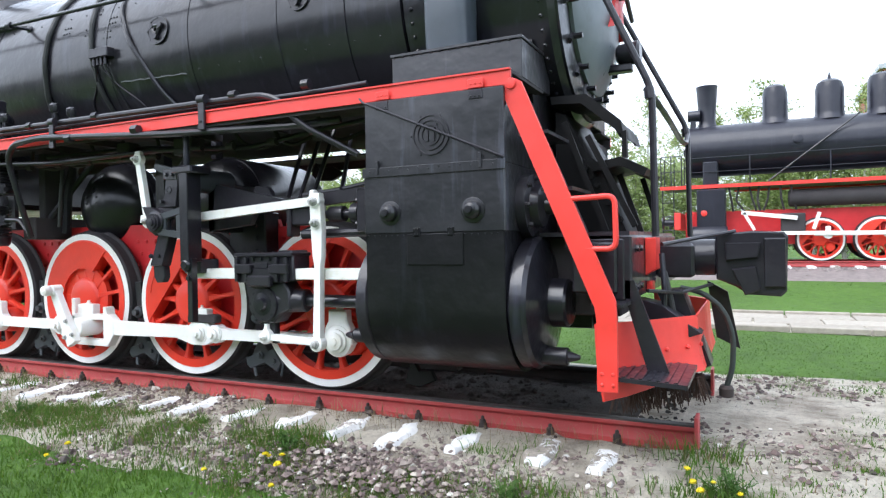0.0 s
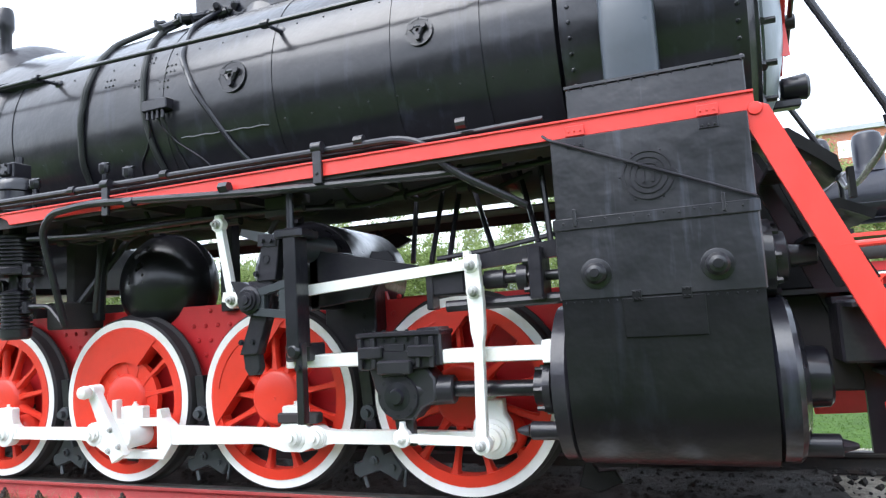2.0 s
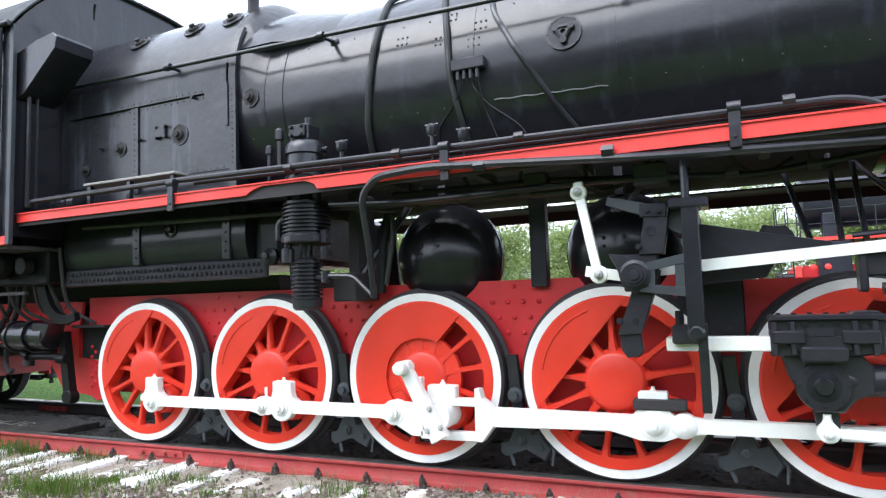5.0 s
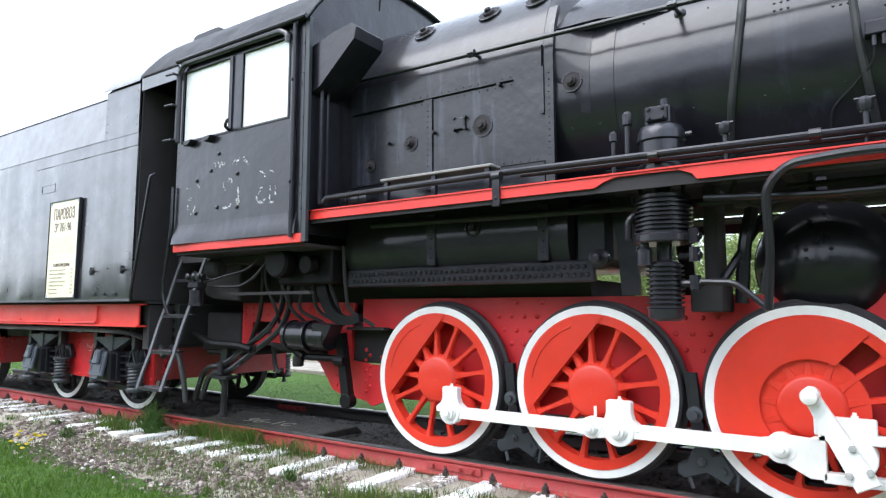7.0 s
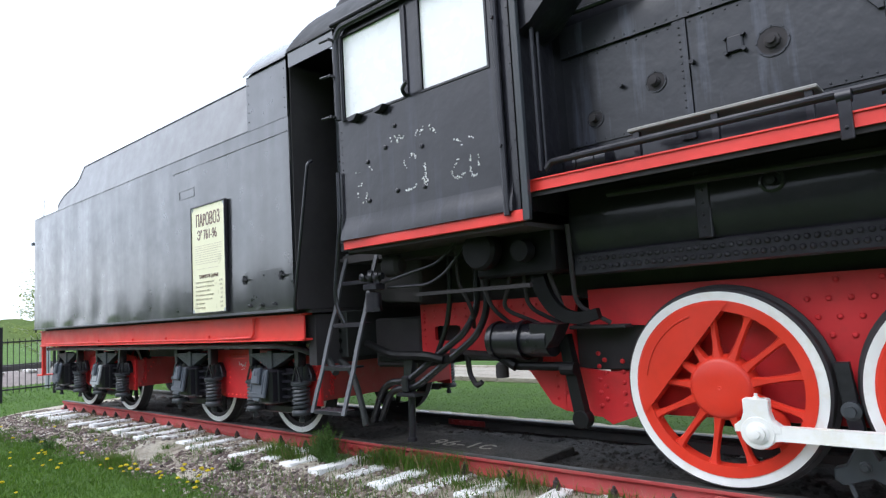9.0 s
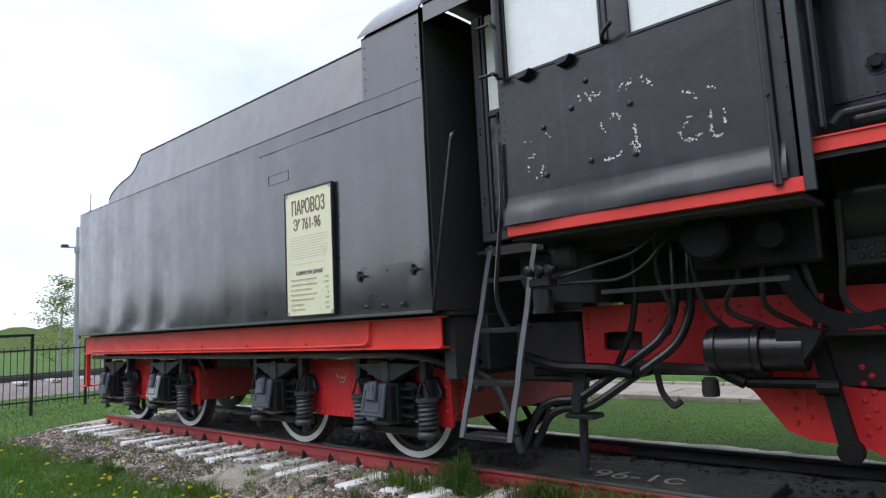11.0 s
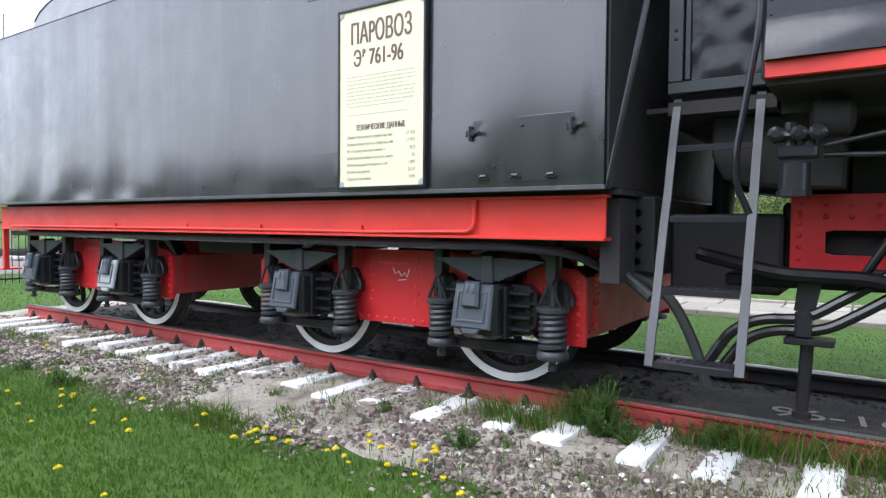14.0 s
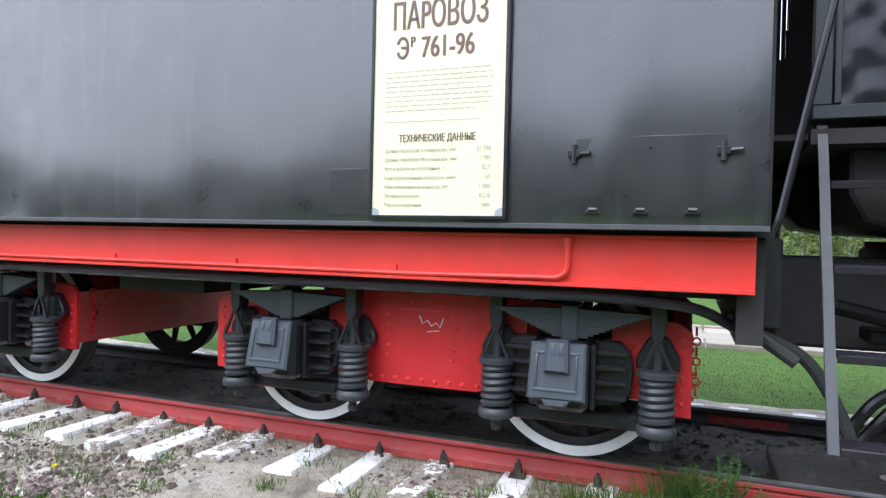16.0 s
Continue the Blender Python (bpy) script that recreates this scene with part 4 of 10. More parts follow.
parts("handrail_stanchion", bm, "black", handrail)

# hoses over the boiler
def hugging(name, rows, r, mat="rubber"):
    bm = B()
    tube(bm, [on_boiler(x, a, r + o) for x, a, o in rows], r, 9, 0.08)
    return part(name, bm, mat, boiler)


hugging("sand_hose", [(-2.55, 78, 0.12), (-2.95, 70, 0.06), (-3.18, 52, 0.0), (-3.14, 32, 0.0), (-3.15, 14, 0.0), (-3.18, -2, 0.0), (-3.24, -22, 0.0), (-3.28, -42, 0.0)], 0.026)
hugging("sand_hose", [(-2.50, 74, 0.10), (-2.66, 52, 0.0), (-2.58, 32, 0.0), (-2.52, 14, 0.0), (-2.50, -4, 0.0), (-2.46, -22, 0.0), (-2.42, -42, 0.0)], 0.024)
hugging("sand_pipe", [(-2.20, 68, 0.06), (-2.24, 45, 0.0), (-2.16, 20, 0.0), (-1.98, 0, 0.0), (-1.72, -26, 0.0), (-1.52, -44, 0.03)], 0.022, "black")
bm = B()
rnd = random.Random(5)
for k in range(5):
    a = 60 + 4 * k
    pts = [on_boiler(-2.62 + 0.06 * k + 0.13 * j + rnd.uniform(-0.03, 0.03), a + 3 * j + rnd.uniform(-3, 3), 0.05 + rnd.uniform(0, 0.03)) for j in range(4)]
    tube(bm, pts, 0.026, 7, 0.06)
for k in range(9):
    p = on_boiler(-2.74 + 0.085 * k, 54 + 2.2 * k + rnd.uniform(-4, 4), 0.05 + rnd.uniform(0, 0.05))
    q = on_boiler(-2.74 + 0.085 * k + rnd.uniform(0.04, 0.16), 56 + 2.2 * k + rnd.uniform(-7, 7), 0.06 + rnd.uniform(0, 0.06))
    cyl(bm, p, q, rnd.uniform(0.024, 0.036), n=8, bev=0.006)
    lathe(bm, [(0.03, -0.012), (0.042, -0.008), (0.042, 0.008), (0.03, 0.012)], p, q - p, 10)
for k in range(4):
    p = on_boiler(-2.66 + 0.14 * k, 58 + 3 * k, 0.05)
    q = on_boiler(-2.56 + 0.14 * k, 62 + 3 * k, 0.07)
    cyl(bm, p, q, 0.038, n=8)
parts("hose_joint", bm, "black_flat", boiler, "tangle of bandaged hose joints on the boiler top")
bm = B()
for dx in (0.0,):
    p = on_boiler(-2.34, -3, 0.0)
    box(bm, p.x - 0.125, p.x + 0.125, p.y - 0.075, p.y + 0.02, p.z - 0.045, p.z + 0.045, 0.008)
for k in range(4):
    x = -2.42 + 0.05 * k
    cyl(bm, (x, p.y - 0.05, p.z - 0.045), (x, p.y - 0.05, p.z - 0.11), 0.014, n=8)
part("junction_box", bm, "black_flat", boiler, "small black cable junction box")
bm = B()
tube(bm, [(-2.42, p.y - 0.05, p.z - 0.11), (-2.43, p.y - 0.02, p.z - 0.2), tuple(on_boiler(-2.52, -20, 0.01)), tuple(on_boiler(-2.66, -28, 0.01)), tuple(on_boiler(-2.68, -40, 0.02))], 0.007, 6, 0.06)
tube(bm, [(-2.32, p.y - 0.05, p.z - 0.11), (-2.32, p.y - 0.02, p.z - 0.16), tuple(on_boiler(-2.24, -20, 0.01)), tuple(on_boiler(-2.02, -31, 0.01)), tuple(on_boiler(-1.95, -40, 0.02))], 0.007, 6, 0.06)
tube(bm, [(-2.27, p.y - 0.05, p.z - 0.11), tuple(on_boiler(-2.26, -22, 0.01)), tuple(on_boiler(-2.2, -36, 0.02))], 0.007, 6, 0.06)
parts("cable", bm, "black_flat", boiler)

# main frame
bm = B()
top = [(-6.75, 1.56), (-0.62, 1.56), (-0.60, 1.50), (1.55, 1.50)]
low = [(1.55, 0.70)]
for x in reversed(AXLES[::-1]):
    low += [(x + 0.20, 0.62), (x + 0.14, 0.62), (x + 0.14, 0.80), (x - 0.14, 0.80), (x - 0.14, 0.62), (x - 0.20, 0.62)]
low += [(-6.35, 0.62), (-6.62, 0.52), (-6.85, 0.66), (-6.80, 0.92), (-6.30, 0.92), (-6.30, 1.27), (-6.75, 1.28)]
for s in (-1, 1):
    bm2 = B()
    tri_pts = top + low
    vs = [bm2.verts.new((x, s * 0.60, z)) for x, z in tri_pts]
    f = bm2.faces.new(vs)
    ex = bmesh.ops.extrude_face_region(bm2, geom=[f])
    bmesh.ops.translate(bm2, verts=[v for v in ex["geom"] if isinstance(v, bmesh.types.BMVert)], vec=(0, s * 0.04, 0))
    bmesh.ops.triangulate(bm2, faces=[q for q in bm2.faces if len(q.verts) > 4])
    frame_ob = part("main_frame", bm2, "red", loco, "red plate frame with rivets", smooth=0)
    if s < 0:
        near_frame = frame_ob
bm.free()
bm = B()
for xc in (-2.145, -3.575, -5.0, -0.72):
    for i in range(4):
        for j in range(4):
            if (i + j) % 2 == 0 or j < 3:
                rivet(bm, (xc - 0.20 + 0.12 * i + 0.05 * (j % 2), -0.64, 1.17 + 0.115 * j), (0, -1, 0), 0.021, 8)
for i in range(9):
    rivet(bm, (-6.70 + 0.05 * (i % 2), -0.64, 0.66 + 0.05 * i), (0, -1, 0), 0.02, 8)
    rivet(bm, (-6.50 + 0.10 * (i % 2), -0.64, 0.68 + 0.04 * i), (0, -1, 0), 0.02, 8)
part("frame_rivets", bm, "red", near_frame)
bm = B()
box(bm, -1.02, -0.62, -0.80, -0.62, 1.10, 1.62, 0.01)
for i in range(4):
    bolt(bm, (-0.72, -0.80, 1.18 + 0.11 * i), (0, -1, 0), 0.02, 0.02)
part("motion_bracket", bm, "black_flat", loco)
# rear frame with its lightening hole
for s in (-1, 1):
    bm = B()
    x0, x1, z0, z1 = -8.60, -7.02, 1.025, 1.53
    hx0, hx1, hz0, hz1 = -8.42, -8.10, 1.19, 1.31
    ya, yb = s * 0.60, s * 0.64
    prism(bm, [(x0, z0 + 0.04), (hx0, z0), (hx0, z1), (x0, z1)], ya, yb)
    prism(bm, [(hx0, z0), (hx1, z0), (hx1, hz0), (hx1 - 0.04, hz0 - 0.012), (hx0 + 0.04, hz0 - 0.012), (hx0, hz0)], ya, yb)
    prism(bm, [(hx0, hz1), (hx0 + 0.04, hz1 + 0.012), (hx1 - 0.04, hz1 + 0.012), (hx1, hz1), (hx1, z1), (hx0, z1)], ya, yb)
    prism(bm, [(hx1, z0), (-7.5, z0 - 0.03), (x1 - 0.32, 0.90), (x1 - 0.32, z1), (hx1, z1)], ya, yb)
    prism(bm, [(x1 - 0.32, 0.90), (x1 - 0.13, 0.65), (x1, 0.60), (x1, z1), (x1 - 0.32, z1)], ya, yb)
    prism(bm, [(x1, 0.60), (-6.62, 0.56), (-6.62, 0.92), (-6.90, 0.95), (-6.90, 1.28), (-6.86, z1 - 0.01), (x1, z1)], ya, yb - s * 0.004)
    rear = part("rear_frame", bm, "red", loco, "red riveted drag frame", smooth=0)
    if s < 0:
        bm = B()
        for i in range(12):
            rivet(bm, (-8.55 + i * 0.13, -0.64, 1.47), (0, -1, 0), 0.016)
            rivet(bm, (-8.55 + i * 0.13, -0.64, 1.40), (0, -1, 0), 0.016)
        for i in range(5):
            rivet(bm, (-8.555, -0.64, 1.15 + 0.07 * i), (0, -1, 0), 0.016)
        for i in range(8):
            rivet(bm, (-7.09 + 0.08 * (i % 2), -0.64, 0.70 + 0.045 * i), (0, -1, 0), 0.017)
        part("frame_rivets", bm, "red", rear)
bm = B()
box(bm, -6.94, -6.30, -0.59, 0.59, 0.93, 1.34, 0.01)
box(bm, -6.88, -6.40, -0.75, -0.60, 1.255, 1.285, 0.006)
parts("equaliser_housing", bm, "soot", loco, "sooty housing between the frame plates")
bm = B()
box(bm, -9.30, -8.64, -0.62, 0.62, 0.92, 1.42, 0.02)
box(bm, -8.66, -7.15, -0.50, 0.50, 0.98, 1.49, 0.02)
drag = part("drag_box", bm, "soot", loco, "black drag box between engine and tender")
bm = B()
box(bm, -8.63, -6.72, -1.50, 1.50, 2.02, 2.05)
cab_floor = part("cab_floor", bm, "soot", loco)
bm = B()
box(bm, -8.62, -6.80, -1.05, 1.05, 1.95, 2.018)
part("floor_bearer", bm, "soot", cab_floor)
bm = B()
box(bm, -8.3, -6.5, -0.5, 0.5, 1.50, 1.948)
part("grate_housing", bm, "soot", loco)
bm = B()
box(bm, -9.205, -8.635, -1.09, 1.09, 1.985, 2.06)
part("fall_plate", bm, "soot", cab_floor)
bm = B()
prism(bm, [(-9.00, 1.984), (-9.00, 1.76), (-8.93, 1.62), (-8.80, 1.575), (-8.32, 1.55), (-8.305, 1.948), (-8.64, 1.98)], -0.92, 0.30, 0.02)
prism(bm, [(-9.13, 1.984), (-9.13, 1.72), (-9.05, 1.61), (-8.80, 1.575), (-8.32, 1.55), (-8.305, 1.948), (-8.64, 1.98)], 0.28, 0.95, 0.02)
part("cab_ash_hopper", bm, "soot", loco, "sooty casing hanging under the cab floor")
bm = B()
for s in (-1, 1):
    ys = sorted((s * 1.528, s * 1.28))
    box(bm, -8.655, -8.637, ys[0], ys[1], 2.06, 4.14)
parts("cab_rear_sheet", bm, "black_flat", loco)
# dark sheet added to black out the bright gap between cab and tender
bm = B()
prism(bm, [(-9.38, 2.10), (-8.62, 2.10), (-8.62, 4.0), (-9.18, 4.0), (-9.18, 2.72), (-9.24, 2.70), (-9.38, 2.45)], 0.05, 0.08, 0.004)
part("gangway_guard", bm, "soot", loco)
bm = B()
cyl(bm, (-9.22, 0.62, 1.38), (-9.20, 0.62, 2.02), 0.085, n=18)
part("water_riser", bm, "silver", loco, "pale grey upright water pipe")


# wheels
def wheel_disc(R, cw):
    """Spoked wheel centre in local space, axle along y, outer face at y = 0."""
    bm = B()
    ring(bm, R - 0.145, R - 0.075, -0.01, 0.095, (0, 0, 0), (0, 1, 0), 56)
    lathe(bm, [(0.05, -0.022), (0.17, -0.022), (0.19, -0.012), (0.215, 0.03), (0.215, 0.13), (0.10, 0.14)], (0, 0, 0), (0, 1, 0), 36)
    lathe(bm, [(0.004, -0.023), (0.012, -0.026), (0.014, -0.02)], (0, 0, 0), (0, 1, 0), 8)
    # boss round the crank pin
    lathe(bm, [(0.05, -0.055), (0.105, -0.055), (0.125, -0.03), (0.135, 0.06)], (PIN_DX, 0, PIN_Z - AZ), (0, 1, 0), 24)
    return bm


def spoke_form(R):
    bm = B()
    d, t = Vector((1, 0, 0)), Vector((0, 0, 1))
    rings_ = []
    for r, w, y0, y1 in ((0.17, 0.058, 0.0, 0.085), (0.215, 0.032, 0.005, 0.08), (0.29, 0.022, 0.010, 0.072), (R - 0.22, 0.021, 0.010, 0.070), (R - 0.165, 0.028, 0.006, 0.074), (R - 0.13, 0.055, 0.0, 0.08)):
        rings_.append([d * r + t * (w * c) + Vector((0, y0 + (y1 - y0) * e, 0)) for c, e in ((-0.6, 0.0), (0.6, 0.0), (1, 0.25), (1, 0.75), (0.6, 1), (-0.6, 1), (-1, 0.75), (-1, 0.25))])
    poly(bm, rings_)
    return bm


def counterweight(R, cdist, groove):
    bm = B()
    rr, ang = R - 0.082, radians(140)
    half = math.acos(cdist / rr)
    arc = [(rr * math.cos(ang + t), rr * math.sin(ang + t)) for t in (half * (2 * i / 28 - 1) for i in range(29))]
    if not groove:
        arc += [(0.30 * math.cos(ang + radians(78 - 13.0 * i)), 0.30 * math.sin(ang + radians(78 - 13.0 * i))) for i in range(13)]
    poly(bm, [[(x * k, y, z * k) for x, z in arc] for y, k in ((0.10, 1), (-0.012, 1), (-0.02, 0.985))])
    if not groove:
        lathe(bm, [(0.02, 0.012), (0.315, 0.012), (0.315, 0.06), (0.02, 0.06)], (0, 0, 0), (0, 1, 0), 40)
    if groove:
        for i in range(16):
            t0, t1 = ang - 0.55 + 1.1 * i / 16, ang - 0.55 + 1.1 * (i + 1) / 16
            rq = R - 0.15
            p0, p1 = Vector((rq * math.cos(t0), -0.02, rq * math.sin(t0))), Vector((rq * math.cos(t1), -0.02, rq * math.sin(t1)))
            cyl(bm, p0, p1, 0.008, n=5)
    return bm


RW = 0.647
wheels = []
spoke_mesh = finish(spoke_form(RW), "spoke", "wheel_red", 40)
N_SPOKES = 13


def add_spokes(w):
    for q in range(N_SPOKES):
        sp = new("spoke", spoke_mesh)
        sp.parent = w
        sp.matrix_basis = pose(0, 0, 0, 0, -360 * (q + 0.35) / N_SPOKES, 0)


disc_mesh = finish(wheel_disc(RW, 0), "driving_wheel", "wheel_red", 35)
cw_small = finish(counterweight(RW, 0.285, True), "counterweight", "wheel_red", 30)
cw_big = finish(counterweight(RW, 0.045, False), "counterweight", "wheel_red", 30)
bm = B()
lathe_prof = [(RW - 0.08, 0.0), (RW - 0.016, 0.0), (RW, 0.018), (RW + 0.003, 0.10), (RW + 0.028, 0.112), (RW + 0.030, 0.128), (RW - 0.01, 0.14), (RW - 0.08, 0.14)]
a_, u_, v_ = basis((0, 1, 0))
rings_ = []
for i in range(73):
    t = 2 * math.pi * i / 72
    d = u_ * math.cos(t) + v_ * math.sin(t)
    rings_.append([d * r + a_ * h for r, h in lathe_prof])
poly(bm, rings_, True, False)
tyre_mesh = finish(bm, "tyre", "soot", 30)
bm = B()
ring(bm, RW - 0.086, RW - 0.017, -0.004, 0.004, (0, 0, 0), (0, 1, 0), 72)
face_mesh = finish(bm, "tyre_face", "tyre_white", 30)
for i, x in enumerate(AXLES):
    for s in (-1, 1):
        w = new("driving_wheel", disc_mesh)
        w.parent = loco
        w.matrix_parent_inverse = Matrix.Translation(loco.location).inverted()
        w.matrix_basis = pose(x, s * 0.84, AZ, 0, 0, 0 if s < 0 else 180)
        if i == 2:
            tagged(w, "red driving wheel with a large crescent counterweight")
        for nm, me in (("tyre", tyre_mesh), ("tyre_face", face_mesh), ("counterweight", cw_big if i == 2 else cw_small)):
            k = new(nm, me)
            k.parent = w
        add_spokes(w)
        wheels.append(w)
    bm = B()
    cyl(bm, (x, -0.72, AZ), (x, 0.72, AZ), 0.10, n=16)
    part("axle", bm, "soot", loco)

# brake hangers between the wheels
for x in AXLES[1:]:
    bm = B()
    prism(bm, [(x + 0.655, 1.02), (x + 0.735, 1.02), (x + 0.765, 0.74), (x + 0.80, 0.46), (x + 0.72, 0.44), (x + 0.68, 0.74)], -0.80, -0.74, 0.006)
    hanger = part("brake_hanger", bm, "black_flat", loco, "dark brake hanger and shoe")
    bm = B()
    prism(bm, [(x + 0.60, 0.34), (x + 0.64, 0.31), (x + 0.80, 0.36), (x + 0.93, 0.30), (x + 0.97, 0.37), (x + 0.90, 0.49), (x + 0.84, 0.47), (x + 0.80, 0.54), (x + 0.72, 0.53), (x + 0.66, 0.42), (x + 0.60, 0.40)], -0.83, -0.72, 0.010)
    part("brake_shoe", bm, "dark_grey", hanger, "grey cast brake shoe carrier")
    bm = B()
    lathe(bm, [(0.055, 0), (0.055, 0.05), (0.03, 0.055), (0.03, 0.09)], (x + 0.725, -0.78, 0.74), (0, -1, 0), 14)
    lathe(bm, [(0.032, 0), (0.032, 0.03), (0.018, 0.034), (0.018, 0.05)], (x + 0.765, -0.82, 0.43), (0, -1, 0), 10)
    lathe(bm, [(0.022, 0), (0.022, 0.03)], (x + 0.90, -0.82, 0.39), (0, -1, 0), 8)
    parts("brake_pin", bm, "dark_grey", hanger)
    bm = B()
    tube(bm, [(x + 0.93, -0.80, 0.42), (x + 0.99, -0.82, 0.38), (x + 0.98, -0.84, 0.27)], 0.010, 6, 0.03)
    tube(bm, [(x + 0.66, -0.80, 0.35), (x + 0.70, -0.82, 0.25)], 0.014, 6)
    parts("brake_cotter", bm, "dark_grey", hanger)
bm = B()
prism(bm, [(0.68, 0.30), (0.80, 0.27), (0.94, 0.33), (0.90, 0.40), (0.80, 0.39), (0.74, 0.48)], -0.80, -0.75, 0.008)
part("brake_hanger", bm, "tar", loco)
bm = B()
box(bm, -6.2, 1.0, -0.55, -0.45, 0.36, 0.42)
box(bm, -6.2, 1.0, 0.45, 0.55, 0.36, 0.42)
parts("brake_rigging", bm, "soot", loco)


# coupling rods
def rod_end(bm, x, z, r, y0, y1):
    cyl(bm, (x, y0, z), (x, y1, z), r, n=24, bev=0.006)


RY0, RY1 = -1.005, -0.925
pins = [x + PIN_DX for x in AXLES]


def rod(name, ends, h0, h1, boxes):
    bm = B()
    (xa, xb) = ends
    xm = (xa + xb) / 2
    prism(bm, [(xa, PIN_Z - h0 / 2), (xa + 0.12, PIN_Z - h1 / 2), (xb - 0.12, PIN_Z - h1 / 2), (xb, PIN_Z - h0 / 2), (xb, PIN_Z + h0 / 2), (xb - 0.12, PIN_Z + h1 / 2), (xa + 0.12, PIN_Z + h1 / 2), (xa, PIN_Z + h0 / 2)], RY0 + 0.008, RY1 - 0.008, 0.006)
    return bm


def oil_box(bm, x, big=False):
    w = 0.075 if not big else 0.09
    prism(bm, [(x - w, PIN_Z + 0.195), (x - w + 0.01, PIN_Z + 0.205), (x + w - 0.01, PIN_Z + 0.205), (x + w, PIN_Z + 0.195), (x + w, PIN_Z + 0.12), (x + w + 0.015, PIN_Z + 0.075), (x + w + 0.06, PIN_Z + 0.04), (x + w + 0.06, PIN_Z), (x - w - 0.06, PIN_Z), (x - w - 0.06, PIN_Z + 0.04), (x - w - 0.015, PIN_Z + 0.075), (x - w, PIN_Z + 0.12)], RY0 + 0.004, RY1 - 0.004, 0.006)
    lathe(bm, [(0.022, 0), (0.022, 0.012), (0.012, 0.016), (0.012, 0.032), (0.004, 0.034)], (x, -0.965, PIN_Z + 0.20), (0, 0, 1), 6)


def crank_nut(bm, x, z, y, r=0.05):
    lathe(bm, [(r * 1.35, 0), (r * 1.35, 0.008), (r, 0.012), (r, 0.032), (r * 0.55, 0.036), (r * 0.5, 0.052), (0.003, 0.054)], (x, y, z), (0, -1, 0), 14)


# rear rod (axle five to the knuckle behind axle four)
bm = rod("r", (pins[4], -4.245), 0.13, 0.085, [])
rod_end(bm, pins[4], PIN_Z, 0.10, RY0, RY1)
rod_end(bm, -4.245, PIN_Z, 0.078, RY0 + 0.006, RY1 - 0.006)
oil_box(bm, pins[4])
cyl(bm, (-4.22, -0.965, PIN_Z + 0.06), (-4.22, -0.965, PIN_Z + 0.15), 0.012, n=8)
rod_a = part("coupling_rod", bm, "white", loco, "white-painted side rod with oil boxes")
bm = B()
crank_nut(bm, pins[4], PIN_Z, RY0)
crank_nut(bm, -4.245, PIN_Z, RY0 + 0.006, 0.04)
parts("pin_nut", bm, "white", rod_a)
# middle rod, axle four to axle three
bm = rod("r", (-4.20, -3.02), 0.14, 0.092, [])
rod_end(bm, pins[3], PIN_Z, 0.112, RY0 - 0.002, RY1)
rod_end(bm, -3.02, PIN_Z, 0.092, RY0 - 0.002, RY1 + 0.002)
oil_box(bm, pins[3], True)
rod_b = part("coupling_rod", bm, "white", loco)
bm = B()
crank_nut(bm, pins[3], PIN_Z, RY0 - 0.002)
crank_nut(bm, -3.02, PIN_Z, RY0 - 0.002, 0.045)
parts("pin_nut", bm, "white", rod_b)
# open strap round the main pin
bm = B()
x0, x1, z0, z1 = -2.92, -2.33, 0.45, 0.80
prism(bm, [(-3.02, 0.53), (x0 + 0.05, z0), (x0 + 0.14, z0), (x0 + 0.14, z1 - 0.08), (x0 + 0.05, z1 - 0.12), (-3.02, 0.69)], RY0, RY1, 0.006)
box(bm, x0 + 0.12, x1, RY0, RY1, z0 - 0.015, z0 + 0.045, 0.006)
box(bm, x0 + 0.10, x1, RY0, RY1, z1 - 0.125, z1 - 0.07, 0.006)
prism(bm, [(x1 - 0.045, z0 - 0.015), (x1 + 0.005, z0 - 0.015), (x1 + 0.09, 0.545), (x1 + 0.09, 0.672), (x1 + 0.01, 0.735), (x1 - 0.01, 0.80), (x1 - 0.045, 0.80)], RY0 - 0.004, RY1 + 0.004, 0.006)
box(bm, -2.74, -2.52, RY0, RY1, z1 - 0.08, z1 + 0.02, 0.008)
lathe(bm, [(0.022, 0), (0.022, 0.014), (0.012, 0.018), (0.012, 0.034)], (-2.63, -0.965, z1 + 0.02), (0, 0, 1), 6)
box(bm, -2.84, -2.79, RY0 + 0.01, RY1 - 0.01, z1 - 0.09, z1 + 0.07, 0.005)
rod_c = part("rod_strap", bm, "white", loco, "white open strap of the main crank pin")
bm = B()
cyl(bm, (pins[2], -0.86, PIN_Z), (pins[2], -1.12, PIN_Z), 0.09, n=26, bev=0.008)
part("main_crank_pin", bm, "white", rod_c)
# return crank
bm = B()
d = (Vector((-2.834, 0.958)) - Vector((-2.60, 0.50))).normalized()
a, b = Vector((-2.57, 0.47)), Vector((-2.834, 0.958))
nrm = Vector((-d.y, d.x))
prism(bm, [a + nrm * 0.066, a - nrm * 0.066, b - nrm * 0.042, b + nrm * 0.042], -1.185, -1.125, 0.008)
cyl(bm, (b.x, -1.10, b.y), (b.x, -1.20, b.y), 0.050, n=18, bev=0.006)
lathe(bm, [(0.03, 0), (0.046, 0.02), (0.050, 0.05), (0.042, 0.08), (0.004, 0.095)], (b.x, -1.19, b.y), (0, -1, 0), 18)
rod_d = part("return_crank", bm, "white", loco, "white return crank with a round end")
bm = B()
for q in ((-2.56, 0.56), (-2.66, 0.53), (-2.64, 0.68)):
    bolt(bm, (q[0], -1.185, q[1]), (0, -1, 0), 0.015, 0.02)
part("bolts", bm, "steel", rod_d)
